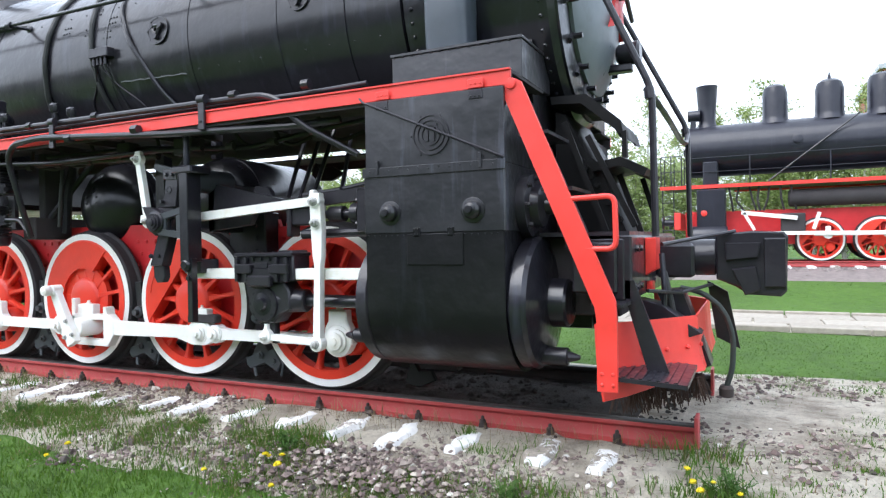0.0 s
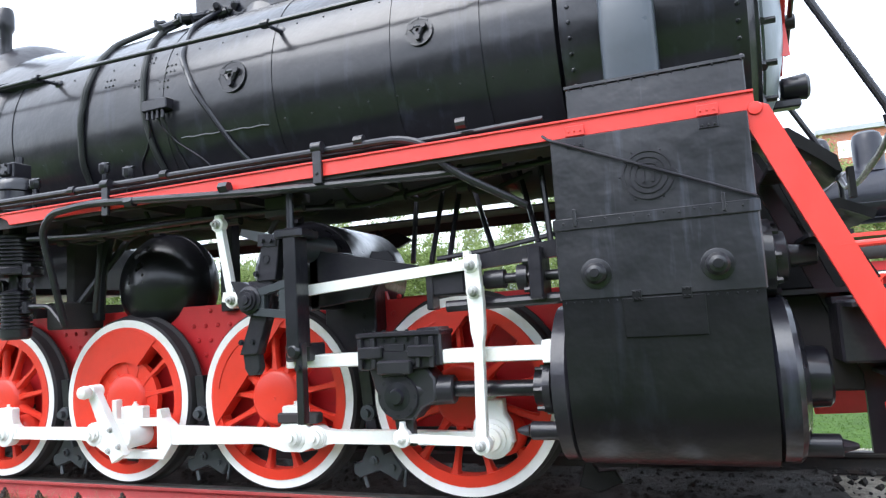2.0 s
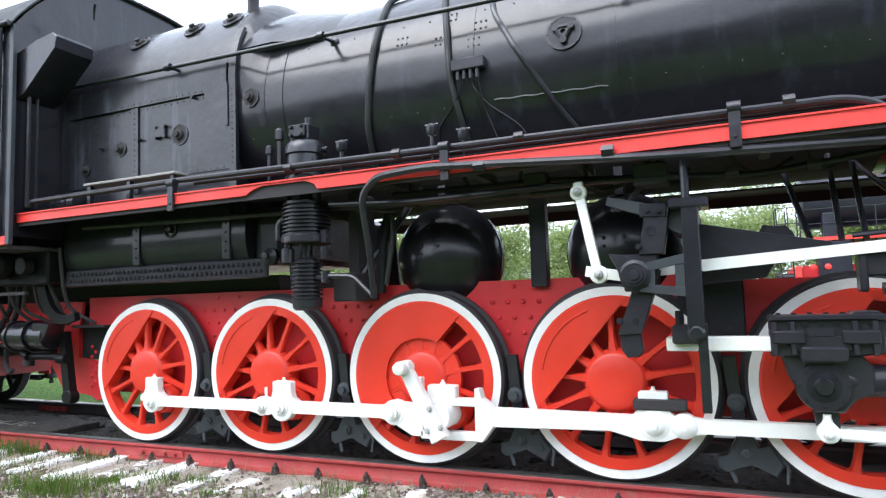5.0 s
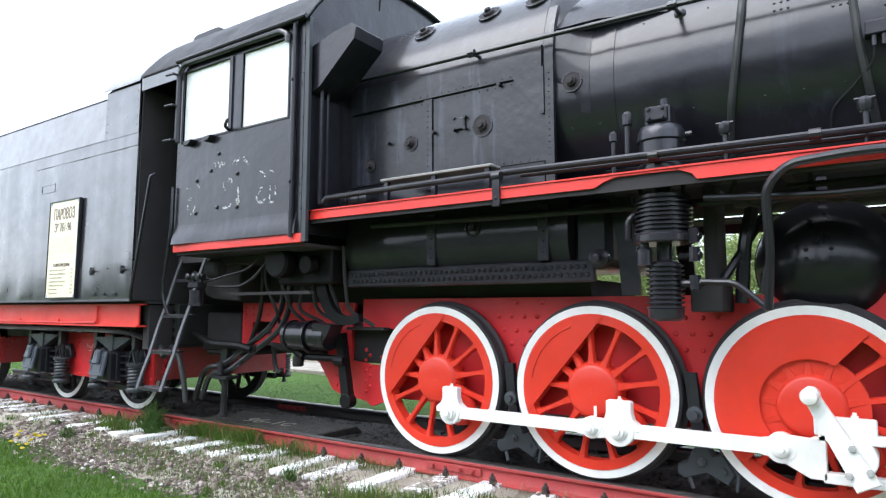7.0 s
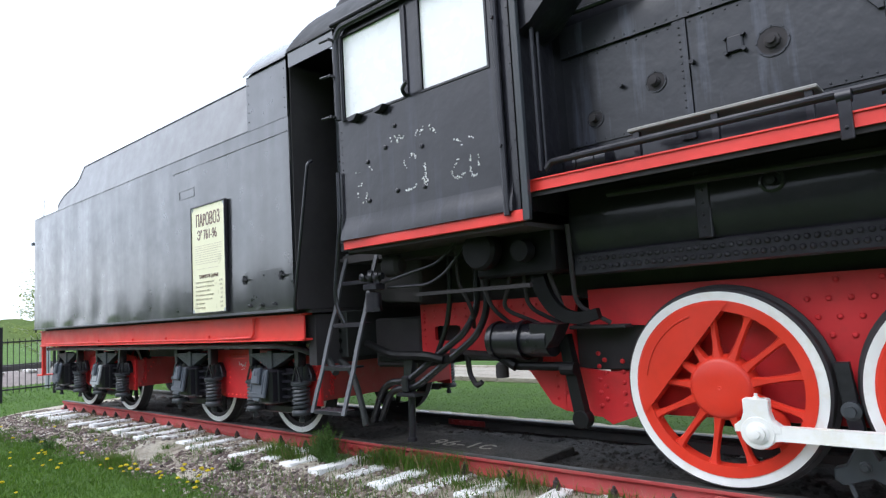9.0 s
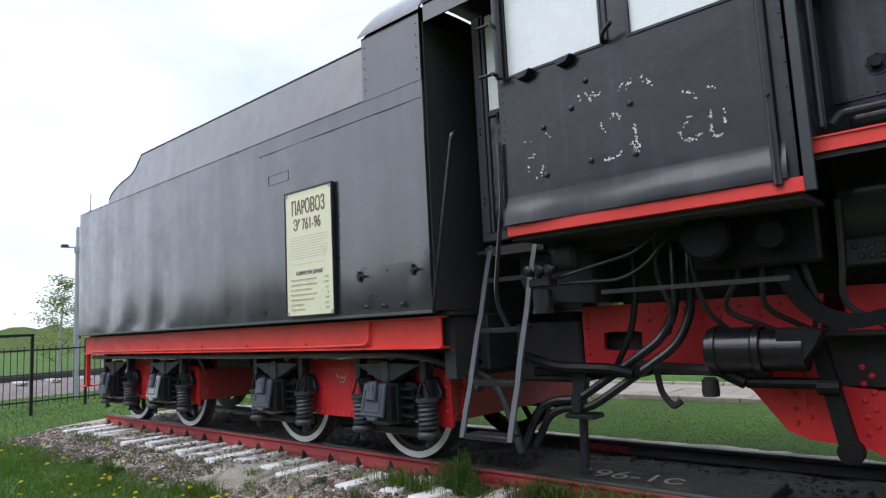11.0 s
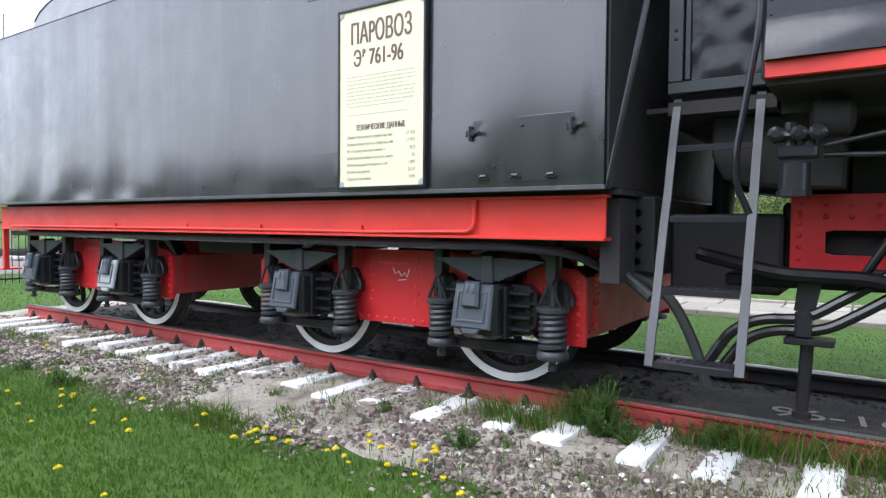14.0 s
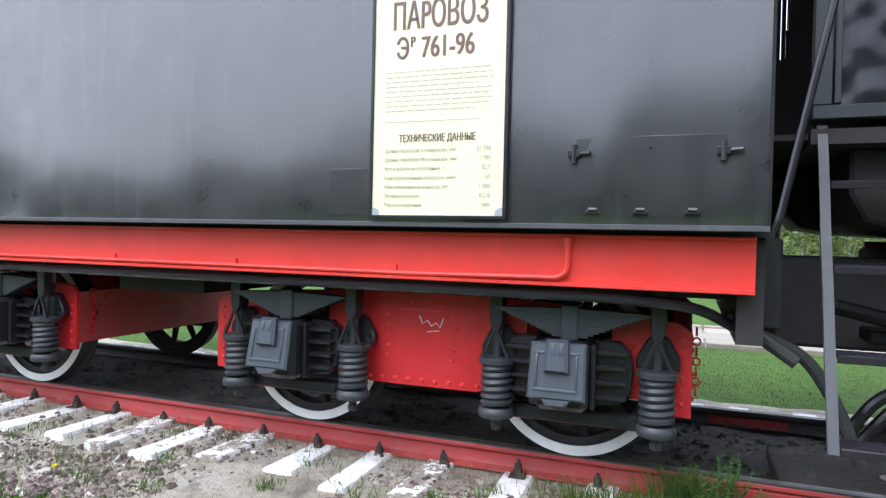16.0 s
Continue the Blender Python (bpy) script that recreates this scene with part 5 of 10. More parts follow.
# front main rod: strap to axle two and the knuckle ahead of it
bm = B()
prism(bm, [(-2.26, PIN_Z - 0.065), (-1.45, PIN_Z - 0.052), (-1.26, PIN_Z - 0.10), (-1.12, PIN_Z - 0.10), (-0.98, PIN_Z - 0.045), (-0.98, PIN_Z + 0.05), (-1.38, PIN_Z + 0.052), (-2.26, PIN_Z + 0.062)], RY0, RY1, 0.006)
rod_end(bm, pins[1], PIN_Z, 0.095, RY0 - 0.004, RY1)
rod_end(bm, -1.005, PIN_Z, 0.078, RY0 - 0.003, RY1)
oil_box(bm, pins[1], True)
rod_e = part("coupling_rod", bm, "white", loco)
bm = B()
crank_nut(bm, pins[1], PIN_Z, RY0 - 0.004)
crank_nut(bm, -1.005, PIN_Z, RY0 - 0.003, 0.05)
parts("pin_nut", bm, "white", rod_e)
bm = rod("r", (-1.005, pins[0]), 0.12, 0.085, [])
cx = pins[0] - 0.025
rod_end(bm, cx, PIN_Z + 0.005, 0.122, RY0 - 0.004, RY1)
prism(bm, [(cx - 0.13, PIN_Z - 0.02), (cx + 0.13, PIN_Z - 0.02), (cx + 0.115, PIN_Z + 0.10), (cx + 0.085, PIN_Z + 0.15), (cx + 0.080, PIN_Z + 0.235), (cx - 0.080, PIN_Z + 0.235), (cx - 0.085, PIN_Z + 0.15), (cx - 0.115, PIN_Z + 0.10)], RY0, RY1, 0.01)
lathe(bm, [(0.030, 0), (0.030, 0.014), (0.014, 0.018), (0.014, 0.045), (0.004, 0.047)], (cx, -0.965, PIN_Z + 0.235), (0, 0, 1), 8)
rod_f = part("coupling_rod", bm, "white", loco)
bm = B()
lathe(bm, [(0.090, 0), (0.090, 0.022), (0.070, 0.026), (0.064, 0.045), (0.030, 0.048), (0.028, 0.056), (0.004, 0.058)], (cx, RY0 - 0.004, PIN_Z + 0.005), (0, -1, 0), 22)
part("pin_cap", bm, "white", rod_f)
bm = B()
box(bm, -1.30, -0.98, -1.02, -0.94, 0.70, 0.77, 0.01)
part("oil_tray", bm, "soot", loco)

# crosshead, slide bar and piston rod
bm = B()
prism(bm, [(-0.51, 1.06), (-0.51, 1.25), (-0.47, 1.275), (-0.14, 1.275), (-0.10, 1.30), (0.01, 1.30), (0.03, 1.27), (0.03, 1.08), (-0.10, 1.06)], -1.26, -1.06, 0.012)
prism(bm, [(-0.46, 1.065), (-0.08, 1.065), (-0.03, 1.00), (-0.03, 0.87), (-0.12, 0.83), (-0.18, 0.76), (-0.32, 0.76), (-0.38, 0.85), (-0.43, 0.95)], -1.235, -1.07, 0.012)
prism(bm, [(-0.43, 1.12), (-0.40, 1.17), (-0.14, 1.17), (-0.12, 1.10), (-0.16, 1.08), (-0.22, 1.02), (-0.36, 1.02), (-0.38, 1.09)], -1.275, -1.23, 0.008)
prism(bm, [(-0.33, 1.17), (-0.33, 1.21), (-0.20, 1.21), (-0.20, 1.17)], -1.272, -1.255, 0.004)
cyl(bm, (-0.18, -1.15, 0.925), (0.06, -1.13, 0.925), 0.095, 0.085, 20, 0.01)
cross = part("crosshead", bm, "black_flat", loco, "black cast crosshead on the slide bar")
bm = B()
box(bm, -0.515, 0.035, -1.285, -1.05, 1.255, 1.285, 0.006)
box(bm, -0.50, -0.34, -1.30, -1.25, 1.13, 1.20, 0.008)
box(bm, -0.17, 0.00, -1.30, -1.25, 1.13, 1.20, 0.008)
box(bm, -0.37, -0.15, -1.315, -1.26, 1.035, 1.115, 0.010)
for xr in (-0.49, -0.40, -0.11, -0.02):
    box(bm, xr - 0.014, xr + 0.014, -1.29, -1.255, 1.07, 1.25, 0.004)
lathe(bm, [(0.135, 0.0), (0.130, 0.018), (0.10, 0.022)], (-0.27, -1.232, 0.90), (0, -1, 0), 24)
parts("crosshead_block", bm, "black_flat", cross)
bm = B()
lathe(bm, [(0.088, 0.0), (0.085, 0.02), (0.05, 0.025), (0.04, 0.05), (0.004, 0.052)], (-0.27, -1.235, 0.90), (0, -1, 0), 18)
for i in range(8):
    a = 2 * math.pi * i / 8
    bolt(bm, (-0.27 + 0.115 * math.cos(a), -1.235, 0.90 + 0.105 * math.sin(a)), (0, -1, 0), 0.014, 0.018)
for i in range(6):
    bolt(bm, (-0.42 + i * 0.078, -1.26, 1.24), (0, -1, 0), 0.013, 0.016)
    bolt(bm, (-0.46 + i * 0.078, -1.16, 1.275), (0, 0, 1), 0.013, 0.02)
part("crosshead_bolts", bm, "black", cross)
bm = B()
prism(bm, [(-0.33, 0.80), (-0.20, 0.80), (-0.20, 0.60), (-0.30, 0.62)], -1.20, -1.14, 0.006)
part("drop_arm", bm, "black_flat", cross)
bm = B()
box(bm, -1.06, 0.76, -1.235, -1.085, 1.085, 1.165, 0.006)
box(bm, 0.62, 0.76, -1.245, -1.075, 1.07, 1.195, 0.006)
slide = part("slide_bar", bm, "white", loco, "white-painted slide bar")
bm = B()
cyl(bm, (-0.1, -1.12, 0.925), (0.05, -1.12, 0.925), 0.085, 0.075, 18)
cyl(bm, (0.0, -1.12, 0.925), (0.78, -1.12, 0.925), 0.047, n=18)
part("piston_rod", bm, "black", loco)
bm = B()
lathe(bm, [(0.10, 0), (0.10, 0.05), (0.15, 0.06), (0.15, 0.10), (0.08, 0.12), (0.08, 0.22)], (0.55, -1.12, 0.925), (1, 0, 0), 20)
for i in range(6):
    a = 2 * math.pi * i / 6
    bolt(bm, (0.61, -1.12 + 0.125 * math.cos(a), 0.925 + 0.125 * math.sin(a)), (-1, 0, 0), 0.014, 0.05)
part("piston_gland", bm, "black_flat", loco)
bm = B()
cyl(bm, (0.52, -1.20, 0.70), (0.76, -1.20, 0.70), 0.05, n=14, bev=0.006)
lathe(bm, [(0.01, 0), (0.02, 0.02), (0.035, 0.07)], (0.44, -1.20, 0.70), (1, 0, 0), 10)
part("drain_cock", bm, "black_flat", loco)

# valve gear
bm = B()
prism(bm, [(0.215, 1.70), (0.30, 1.70), (0.318, 1.44), (0.315, 1.26), (0.300, 1.19), (0.285, 0.64), (0.225, 0.64), (0.246, 1.19), (0.231, 1.26), (0.224, 1.44)], -1.30, -1.245, 0.006)
rod_end(bm, 0.256, 1.645, 0.052, -1.31, -1.24)
rod_end(bm, 0.268, 1.49, 0.048, -1.305, -1.24)
rod_end(bm, 0.253, 0.635, 0.054, -1.31, -1.24)
box(bm, 0.215, 0.255, -1.30, -1.25, 1.68, 1.725, 0.006)
lever = part("combination_lever", bm, "white", loco, "white combination lever")
bm = B()
for q in ((0.256, 1.64), (0.268, 1.49), (0.253, 0.635)):
    crank_nut(bm, q[0], q[1], -1.31, 0.024)
parts("pin_nut", bm, "steel", lever)
bm = B()
bar(bm, (-0.26, 0.655), (0.253, 0.635), 0.045, -1.24, -1.19)
rod_end(bm, -0.262, 0.655, 0.055, -1.25, -1.18)
lathe(bm, [(0.03, 0), (0.02, 0.03), (0.02, 0.05)], (-0.262, -1.215, 0.70), (0, 0, 1), 8)
crank_nut(bm, -0.262, 0.655, -1.25, 0.022)
part("union_link", bm, "white", loco)
bm = B()
bar(bm, (-1.20, 1.555), (0.26, 1.655), 0.068, -1.235, -1.19, 0.062)
part("radius_rod", bm, "white", loco, "white radius rod")
bm = B()
link_pts = []
for i in range(9):
    t = i / 8
    zc = 1.93 - 0.74 * t
    xc = -1.06 - 0.19 * t + 0.03 * math.sin(math.pi * t)
    link_pts.append((xc, zc))
outl = [(x - 0.070, z) for x, z in link_pts[:4]] + [(x + 0.070, z) for x, z in reversed(link_pts[:4])]
prism(bm, outl, -1.355, -1.275, 0.006)
outl = [(x - 0.066, z) for x, z in link_pts[4:]] + [(x + 0.066, z) for x, z in reversed(link_pts[4:])]
prism(bm, outl, -1.365, -1.275, 0.008)
box(bm, -1.27, -1.07, -1.34, -1.275, 1.44, 1.66, 0.01)
prism(bm, [(-1.31, 1.22), (-1.19, 1.22), (-1.175, 1.10), (-1.20, 1.06), (-1.27, 1.055), (-1.30, 1.10)], -1.345, -1.285, 0.008)
link = part("expansion_link", bm, "black_flat", loco, "black slotted expansion link")
bm = B()
prism(bm, [(-1.155, 1.955), (-1.00, 1.945), (-1.01, 1.865), (-1.16, 1.875)], -1.362, -1.268, 0.006)
for q in ((-1.115, 1.91), (-1.05, 1.905), (-1.17, 1.70), (-1.30, 1.27), (-1.21, 1.27)):
    bolt(bm, (q[0], -1.362, q[1]), (0, -1, 0), 0.014, 0.02)
lathe(bm, [(0.030, 0), (0.030, 0.004), (0.020, 0.004), (0.018, 0.001)], (-1.10, -1.356, 1.79), (0, -1, 0), 14)
parts("link_cap", bm, "black", link)
bm = B()
lathe(bm, [(0.085, 0), (0.088, 0.015), (0.070, 0.020), (0.068, 0.040), (0.052, 0.040), (0.050, 0.052), (0.030, 0.052), (0.028, 0.064), (0.004, 0.066)], (-1.195, -1.40, 1.535), (0, -1, 0), 22)
prism(bm, [(-1.34, 1.665), (-1.25, 1.655), (-1.12, 1.60), (-1.12, 1.46), (-1.20, 1.43), (-1.27, 1.47), (-1.29, 1.56)], -1.41, -1.35, 0.006)
part("link_trunnion", bm, "black_flat", link, "round stepped trunnion cap")
bm = B()
bar(bm, (-1.17, 1.570), (-0.90, 1.625), 0.05, -1.41, -1.36)
bar(bm, (-1.17, 1.462), (-0.90, 1.425), 0.05, -1.41, -1.36)
bar(bm, (-1.115, 1.46), (-1.115, 1.58), 0.06, -1.405, -1.365)
bar(bm, (-0.945, 1.42), (-0.945, 1.62), 0.06, -1.405, -1.365)
part("link_bracket", bm, "dark_grey", loco, "open triangular bracket of the link")
bm = B()
bar(bm, (-1.525, 2.075), (-1.43, 1.57), 0.055, -1.30, -1.255)
rod_end(bm, -1.525, 2.065, 0.05, -1.305, -1.25)
box(bm, -1.555, -1.495, -1.30, -1.255, 2.07, 2.135, 0.008)
bar(bm, (-1.50, 1.575), (-1.22, 1.525), 0.065, -1.30, -1.26)
rod_end(bm, -1.42, 1.55, 0.055, -1.305, -1.25)
lift = part("lifting_link", bm, "white", loco, "white lifting link")
bm = B()
crank_nut(bm, -1.525, 2.065, -1.305, 0.022)
crank_nut(bm, -1.42, 1.55, -1.305, 0.022)
parts("pin_nut", bm, "steel", lift)
bm = B()
bar(bm, (-1.36, 2.0), (-0.95, 1.87), 0.05, -1.27, -1.23, 0.10)
cyl(bm, (-0.93, -1.29, 1.86), (-0.93, -0.9, 1.86), 0.095, n=22, bev=0.006)
cyl(bm, (-0.93, -1.30, 1.86), (-0.93, -1.28, 1.86), 0.05, n=16)
part("reversing_arm", bm, "dark_grey", loco)
bm = B()
box(bm, -0.925, -0.835, -1.42, -1.28, 1.22, 1.93, 0.006)
box(bm, -0.875, -0.825, -1.40, -1.34, 0.76, 1.25, 0.004)
box(bm, -0.99, -0.78, -1.43, -1.22, 1.90, 1.96, 0.012)
cyl(bm, (-0.90, -1.36, 1.95), (-0.90, -1.36, 2.26), 0.024, n=10)
lathe(bm, [(0.05, 0), (0.05, 0.05), (0.03, 0.07)], (-0.88, -1.36, 1.20), (0, -1, 0), 10)
bolt(bm, (-0.85, -1.40, 1.10), (0, -1, 0), 0.02, 0.02)
part("motion_post", bm, "black", loco, "tall black post carrying the valve gear")
bm = B()
box(bm, -1.02, -0.84, -1.30, -1.10, 1.13, 1.24, 0.01)
cyl(bm, (-0.98, -1.2, 1.22), (-0.98, -1.2, 1.32), 0.025, n=8)
part("slide_bar_bracket", bm, "black_flat", loco)
bm = B()
prism(bm, [(-0.93, 1.855), (-0.16, 1.685), (-0.16, 1.645), (-0.42, 1.64), (-0.50, 1.50), (-0.93, 1.46)], -1.12, -1.06, 0.006)
box(bm, -0.93, -0.86, -1.12, -0.62, 1.45, 1.85, 0.006)
prism(bm, [(-0.52, 1.770), (-0.50, 1.81), (-0.44, 1.80), (-0.38, 1.80), (-0.35, 1.765), (-0.33, 1.725), (-0.50, 1.755)], -1.05, -1.00, 0.006)
part("motion_beam", bm, "black_flat", loco, "black sloping beam behind the radius rod")
bm = B()
prism(bm, [(-1.66, 2.16), (-1.60, 2.30), (-1.54, 2.22), (-1.36, 2.25), (-1.20, 2.15), (-1.36, 2.08), (-1.58, 2.09)], 1.20, 1.25, 0.01)
part("reversing_arm", bm, "black_flat", loco)
bm = B()
for p0, p1 in (((-0.25, -0.95, 1.72), (-0.35, -0.6, 2.22)), ((-0.10, -1.0, 1.70), (-0.10, -0.7, 2.25)), ((0.02, -1.0, 1.70), (0.02, -0.7, 2.25)), ((0.35, -1.1, 1.70), (0.05, -0.5, 2.24)), ((0.62, -1.1, 1.75), (0.45, -0.8, 2.30)), ((0.70, -1.15, 1.72), (0.66, -1.1, 2.25))):
    cyl(bm, p0, p1, 0.018, n=7)
tube(bm, [(-0.05, -1.02, 1.72), (0.3, -1.05, 1.74), (0.78, -1.1, 1.80)], 0.016, 7)
parts("stay_rod", bm, "black_flat", loco)
# valve spindle and its guide
bm = B()
cyl(bm, (0.02, -1.16, 1.555), (0.80, -1.16, 1.555), 0.030, n=12)
box(bm, -0.04, 0.18, -1.20, -1.12, 1.48, 1.62, 0.012)
cyl(bm, (0.30, -1.16, 1.555), (0.42, -1.16, 1.555), 0.055, n=14)
cyl(bm, (0.50, -1.16, 1.555), (0.56, -1.16, 1.555), 0.075, n=14)
prism(bm, [(0.12, 1.62), (0.20, 1.70), (0.80, 1.76), (0.80, 1.66), (0.24, 1.62)], -1.19, -1.13, 0.006)
cyl(bm, (0.05, -1.16, 1.415), (0.80, -1.16, 1.425), 0.035, n=10)
box(bm, -0.06, -0.02, -1.22, -1.10, 1.40, 1.63, 0.008)
box(bm, 0.58, 0.66, -1.26, -1.04, 1.42, 1.72, 0.01)
for dz in (1.48, 1.56, 1.64):
    bolt(bm, (0.58, -1.2, dz), (-1, 0, 0), 0.018, 0.04)
part("valve_spindle_guide", bm, "black_flat", loco)

# cylinder, valve chest, jacket
def jacket_outline(n=24):
    """Outline in (y, z): straight flank with a rolled bottom."""
    pts = [(-0.70, 1.415), (-1.47, 1.415), (-1.48, 1.40), (-1.48, 0.98)]
    for i in range(1, n + 1):
        a = radians(180 + 110 * i / n)
        pts.append((-1.06 + 0.42 * math.cos(a), 0.96 + 0.45 * math.sin(a)))
    pts += [(-0.70, 0.56)]
    return pts


for s in (-1, 1):
    bm = B()
    prism_x(bm, [(y * -s, z) for y, z in jacket_outline()], 0.80, 1.74)
    jk = part("cylinder_jacket", bm, "jacket", loco, "black sheet jacket round the steam cylinder", smooth=28)
    bm = B()
    ys = sorted((s * 1.485, s * 0.75))
    box(bm, 0.79, 1.75, ys[0], ys[1], 1.395, 1.80, 0.008)
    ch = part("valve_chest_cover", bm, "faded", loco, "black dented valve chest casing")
    bm = B()
    ys = sorted((s * 1.475, s * 0.80))
    box(bm, 0.80, 1.745, ys[0], ys[1], 1.80, 2.24, 0.004)
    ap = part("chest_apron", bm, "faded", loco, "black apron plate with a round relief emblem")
    if s < 0:
        near_jacket, near_chest, near_apron = jk, ch, ap
bm = B()
box(bm, 1.10, 1.48, -1.490, -1.478, 1.20, 1.392, 0.003)
for x in (1.17, 1.40):
    box(bm, x - 0.022, x + 0.022, -1.497, -1.482, 1.375, 1.43, 0.003)
    for q in (-0.01, 0.01):
        rivet(bm, (x + q, -1.497, 1.42), (0, -1, 0), 0.006)
        rivet(bm, (x + q, -1.497, 1.388), (0, -1, 0), 0.006)
part("inspection_flap", bm, "jacket", near_jacket, "small hinged flap")
bm = B()
for i in range(22):
    rivet(bm, (0.82 + i * 0.042, -1.482, 1.385), (0, -1, 0), 0.005)
part("rivets", bm, "black", near_jacket)
for x in (0.983, 1.547):
    bm = B()
    lathe(bm, [(0.076, 0.0), (0.076, 0.006), (0.070, 0.008)], (x, -1.485, 1.525), (0, -1, 0), 28)
    lathe(bm, [(0.056, 0.006), (0.054, 0.04), (0.040, 0.058), (0.024, 0.063), (0.022, 0.080), (0.004, 0.081)], (x, -1.485, 1.525), (0, -1, 0), 24)
    part("relief_valve_cap", bm, "gloss", near_chest, "round black domed cap")
bm = B()
box(bm, 0.785, 1.755, -1.494, -1.484, 1.755, 1.815, 0.003)
for i in range(13):
    rivet(bm, (0.84 + i * 0.07, -1.494, 1.79 + (0.01 if i % 2 else 0)), (0, -1, 0), 0.006)
for x in (0.90, 1.60):
    box(bm, x - 0.008, x + 0.008, -1.505, -1.485, 1.77, 1.86, 0.003)
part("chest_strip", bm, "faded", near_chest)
bm = B()
c0 = (1.272, -1.475, 1.995)
for r in (0.125, 0.095, 0.066):
    ring(bm, r - 0.010, r, -0.002, 0.008, c0, (0, -1, 0), 36)
for dx in (-0.022, 0.022):
    box(bm, c0[0] + dx - 0.007, c0[0] + dx + 0.007, -1.484, -1.473, 1.955, 2.04)
box(bm, c0[0] - 0.045, c0[0] + 0.045, -1.484, -1.473, 2.048, 2.06)
for k in range(6):
    a = 2 * math.pi * k / 6
    rivet(bm, (c0[0] + 0.135 * math.cos(a), -1.475, c0[2] + 0.135 * math.sin(a)), (0, -1, 0), 0.006)
parts("relief_emblem", bm, "black_flat", near_apron, "round cast emblem of concentric rings")
bm = B()
tube(bm, [(0.76, -1.47, 2.27), (0.80, -1.492, 2.235), (1.25, -1.498, 2.04), (1.745, -1.490, 1.825)], 0.0075, 7, 0.03)
part("brace_rod", bm, "black_flat", near_apron)
bm = B()
for x in (0.93, 1.57):
    box(bm, x - 0.045, x + 0.045, -1.482, -1.472, 2.18, 2.235, 0.003)
    for q in (-0.028, 0.0, 0.028):
        rivet(bm, (x + q, -1.482, 2.195), (0, -1, 0), 0.007)
parts("apron_hinge", bm, "black_flat", near_apron)
bm = B()
for x in (0.93, 1.57):
    box(bm, x - 0.05, x + 0.05, -1.474, -1.466, 2.245, 2.30, 0.003)
    for q in (-0.03, 0.0, 0.03):
        rivet(bm, (x + q, -1.474, 2.27), (0, -1, 0), 0.007)
parts("hinge_plate", bm, "trim_red", near_apron)
# front and back cylinder covers
for s in (-1, 1):
    bm = B()
    lathe(bm, [(0.40, 0.0), (0.42, 0.02), (0.42, 0.09), (0.40, 0.115), (0.36, 0.125), (0.30, 0.150), (0.20, 0.165), (0.155, 0.17), (0.15, 0.26), (0.135, 0.275), (0.01, 0.28)], (1.74, s * 1.06, 0.95), (1, 0, 0), 40)
    cc = part("cylinder_cover", bm, "black", loco, "black domed cylinder end cover")
    bm = B()
    lathe(bm, [(0.40, 0.0), (0.425, 0.02), (0.425, 0.09), (0.30, 0.10)], (0.80, s * 1.06, 0.95), (-1, 0, 0), 40)
    part("cylinder_cover", bm, "black_flat", loco)
    bm = B()
    lathe(bm, [(0.20, 0.0), (0.20, 0.06), (0.14, 0.07), (0.13, 0.12), (0.06, 0.14), (0.05, 0.26), (0.01, 0.27)], (1.75, s * 1.12, 1.555), (1, 0, 0), 28)
    for i in range(8):
        a = 2 * math.pi * i / 8
        bolt(bm, (1.81, s * 1.12 + 0.17 * math.cos(a), 1.555 + 0.17 * math.sin(a)), (1, 0, 0), 0.016, 0.03)
    part("valve_cover", bm, "black_flat", loco)
bm = B()
cyl(bm, (1.75, -1.15, 0.63), (2.02, -1.15, 0.63), 0.055, n=14, bev=0.006)
lathe(bm, [(0.035, 0), (0.02, 0.05), (0.012, 0.07)], (2.02, -1.15, 0.63), (1, 0, 0), 10)
part("drain_cock", bm, "black_flat", loco)
# box and steam pipe above the footplate
for s in (-1, 1):
    bm = B()
    ys = sorted((s * 1.22, s * 0.62))
    box(bm, 0.86, 1.775, ys[0], ys[1], 2.34, 2.58, 0.006)
    box(bm, 0.852, 1.783, ys[0] - 0.008, ys[1] + 0.008, 2.58, 2.60, 0.003)
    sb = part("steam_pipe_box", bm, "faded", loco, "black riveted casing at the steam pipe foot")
    bm = B()
    if s < 0:
        for i in range(14):
            rivet(bm, (0.88 + i * 0.068, -1.228, 2.575), (0, -1, 0), 0.006)
        part("rivets", bm, "black", sb)
    else:
        bm.free()
    bm = B()
    rings_ = []
    for zq, yc, ry in ((2.59, 1.02, 0.12), (2.8, 1.03, 0.13), (3.0, 1.03, 0.14), (3.25, 0.98, 0.15), (3.5, 0.86, 0.16)):
        rings_.append([(1.215 + 0.155 * math.copysign(abs(math.cos(t)) ** 0.4, math.cos(t)), s * yc + ry * math.copysign(abs(math.sin(t)) ** 0.4, math.sin(t)), zq) for t in (2 * math.pi * i / 24 for i in range(24))])
    poly(bm, rings_)
    part("steam_pipe", bm, "grey", loco, "grey steam delivery pipe", 40)

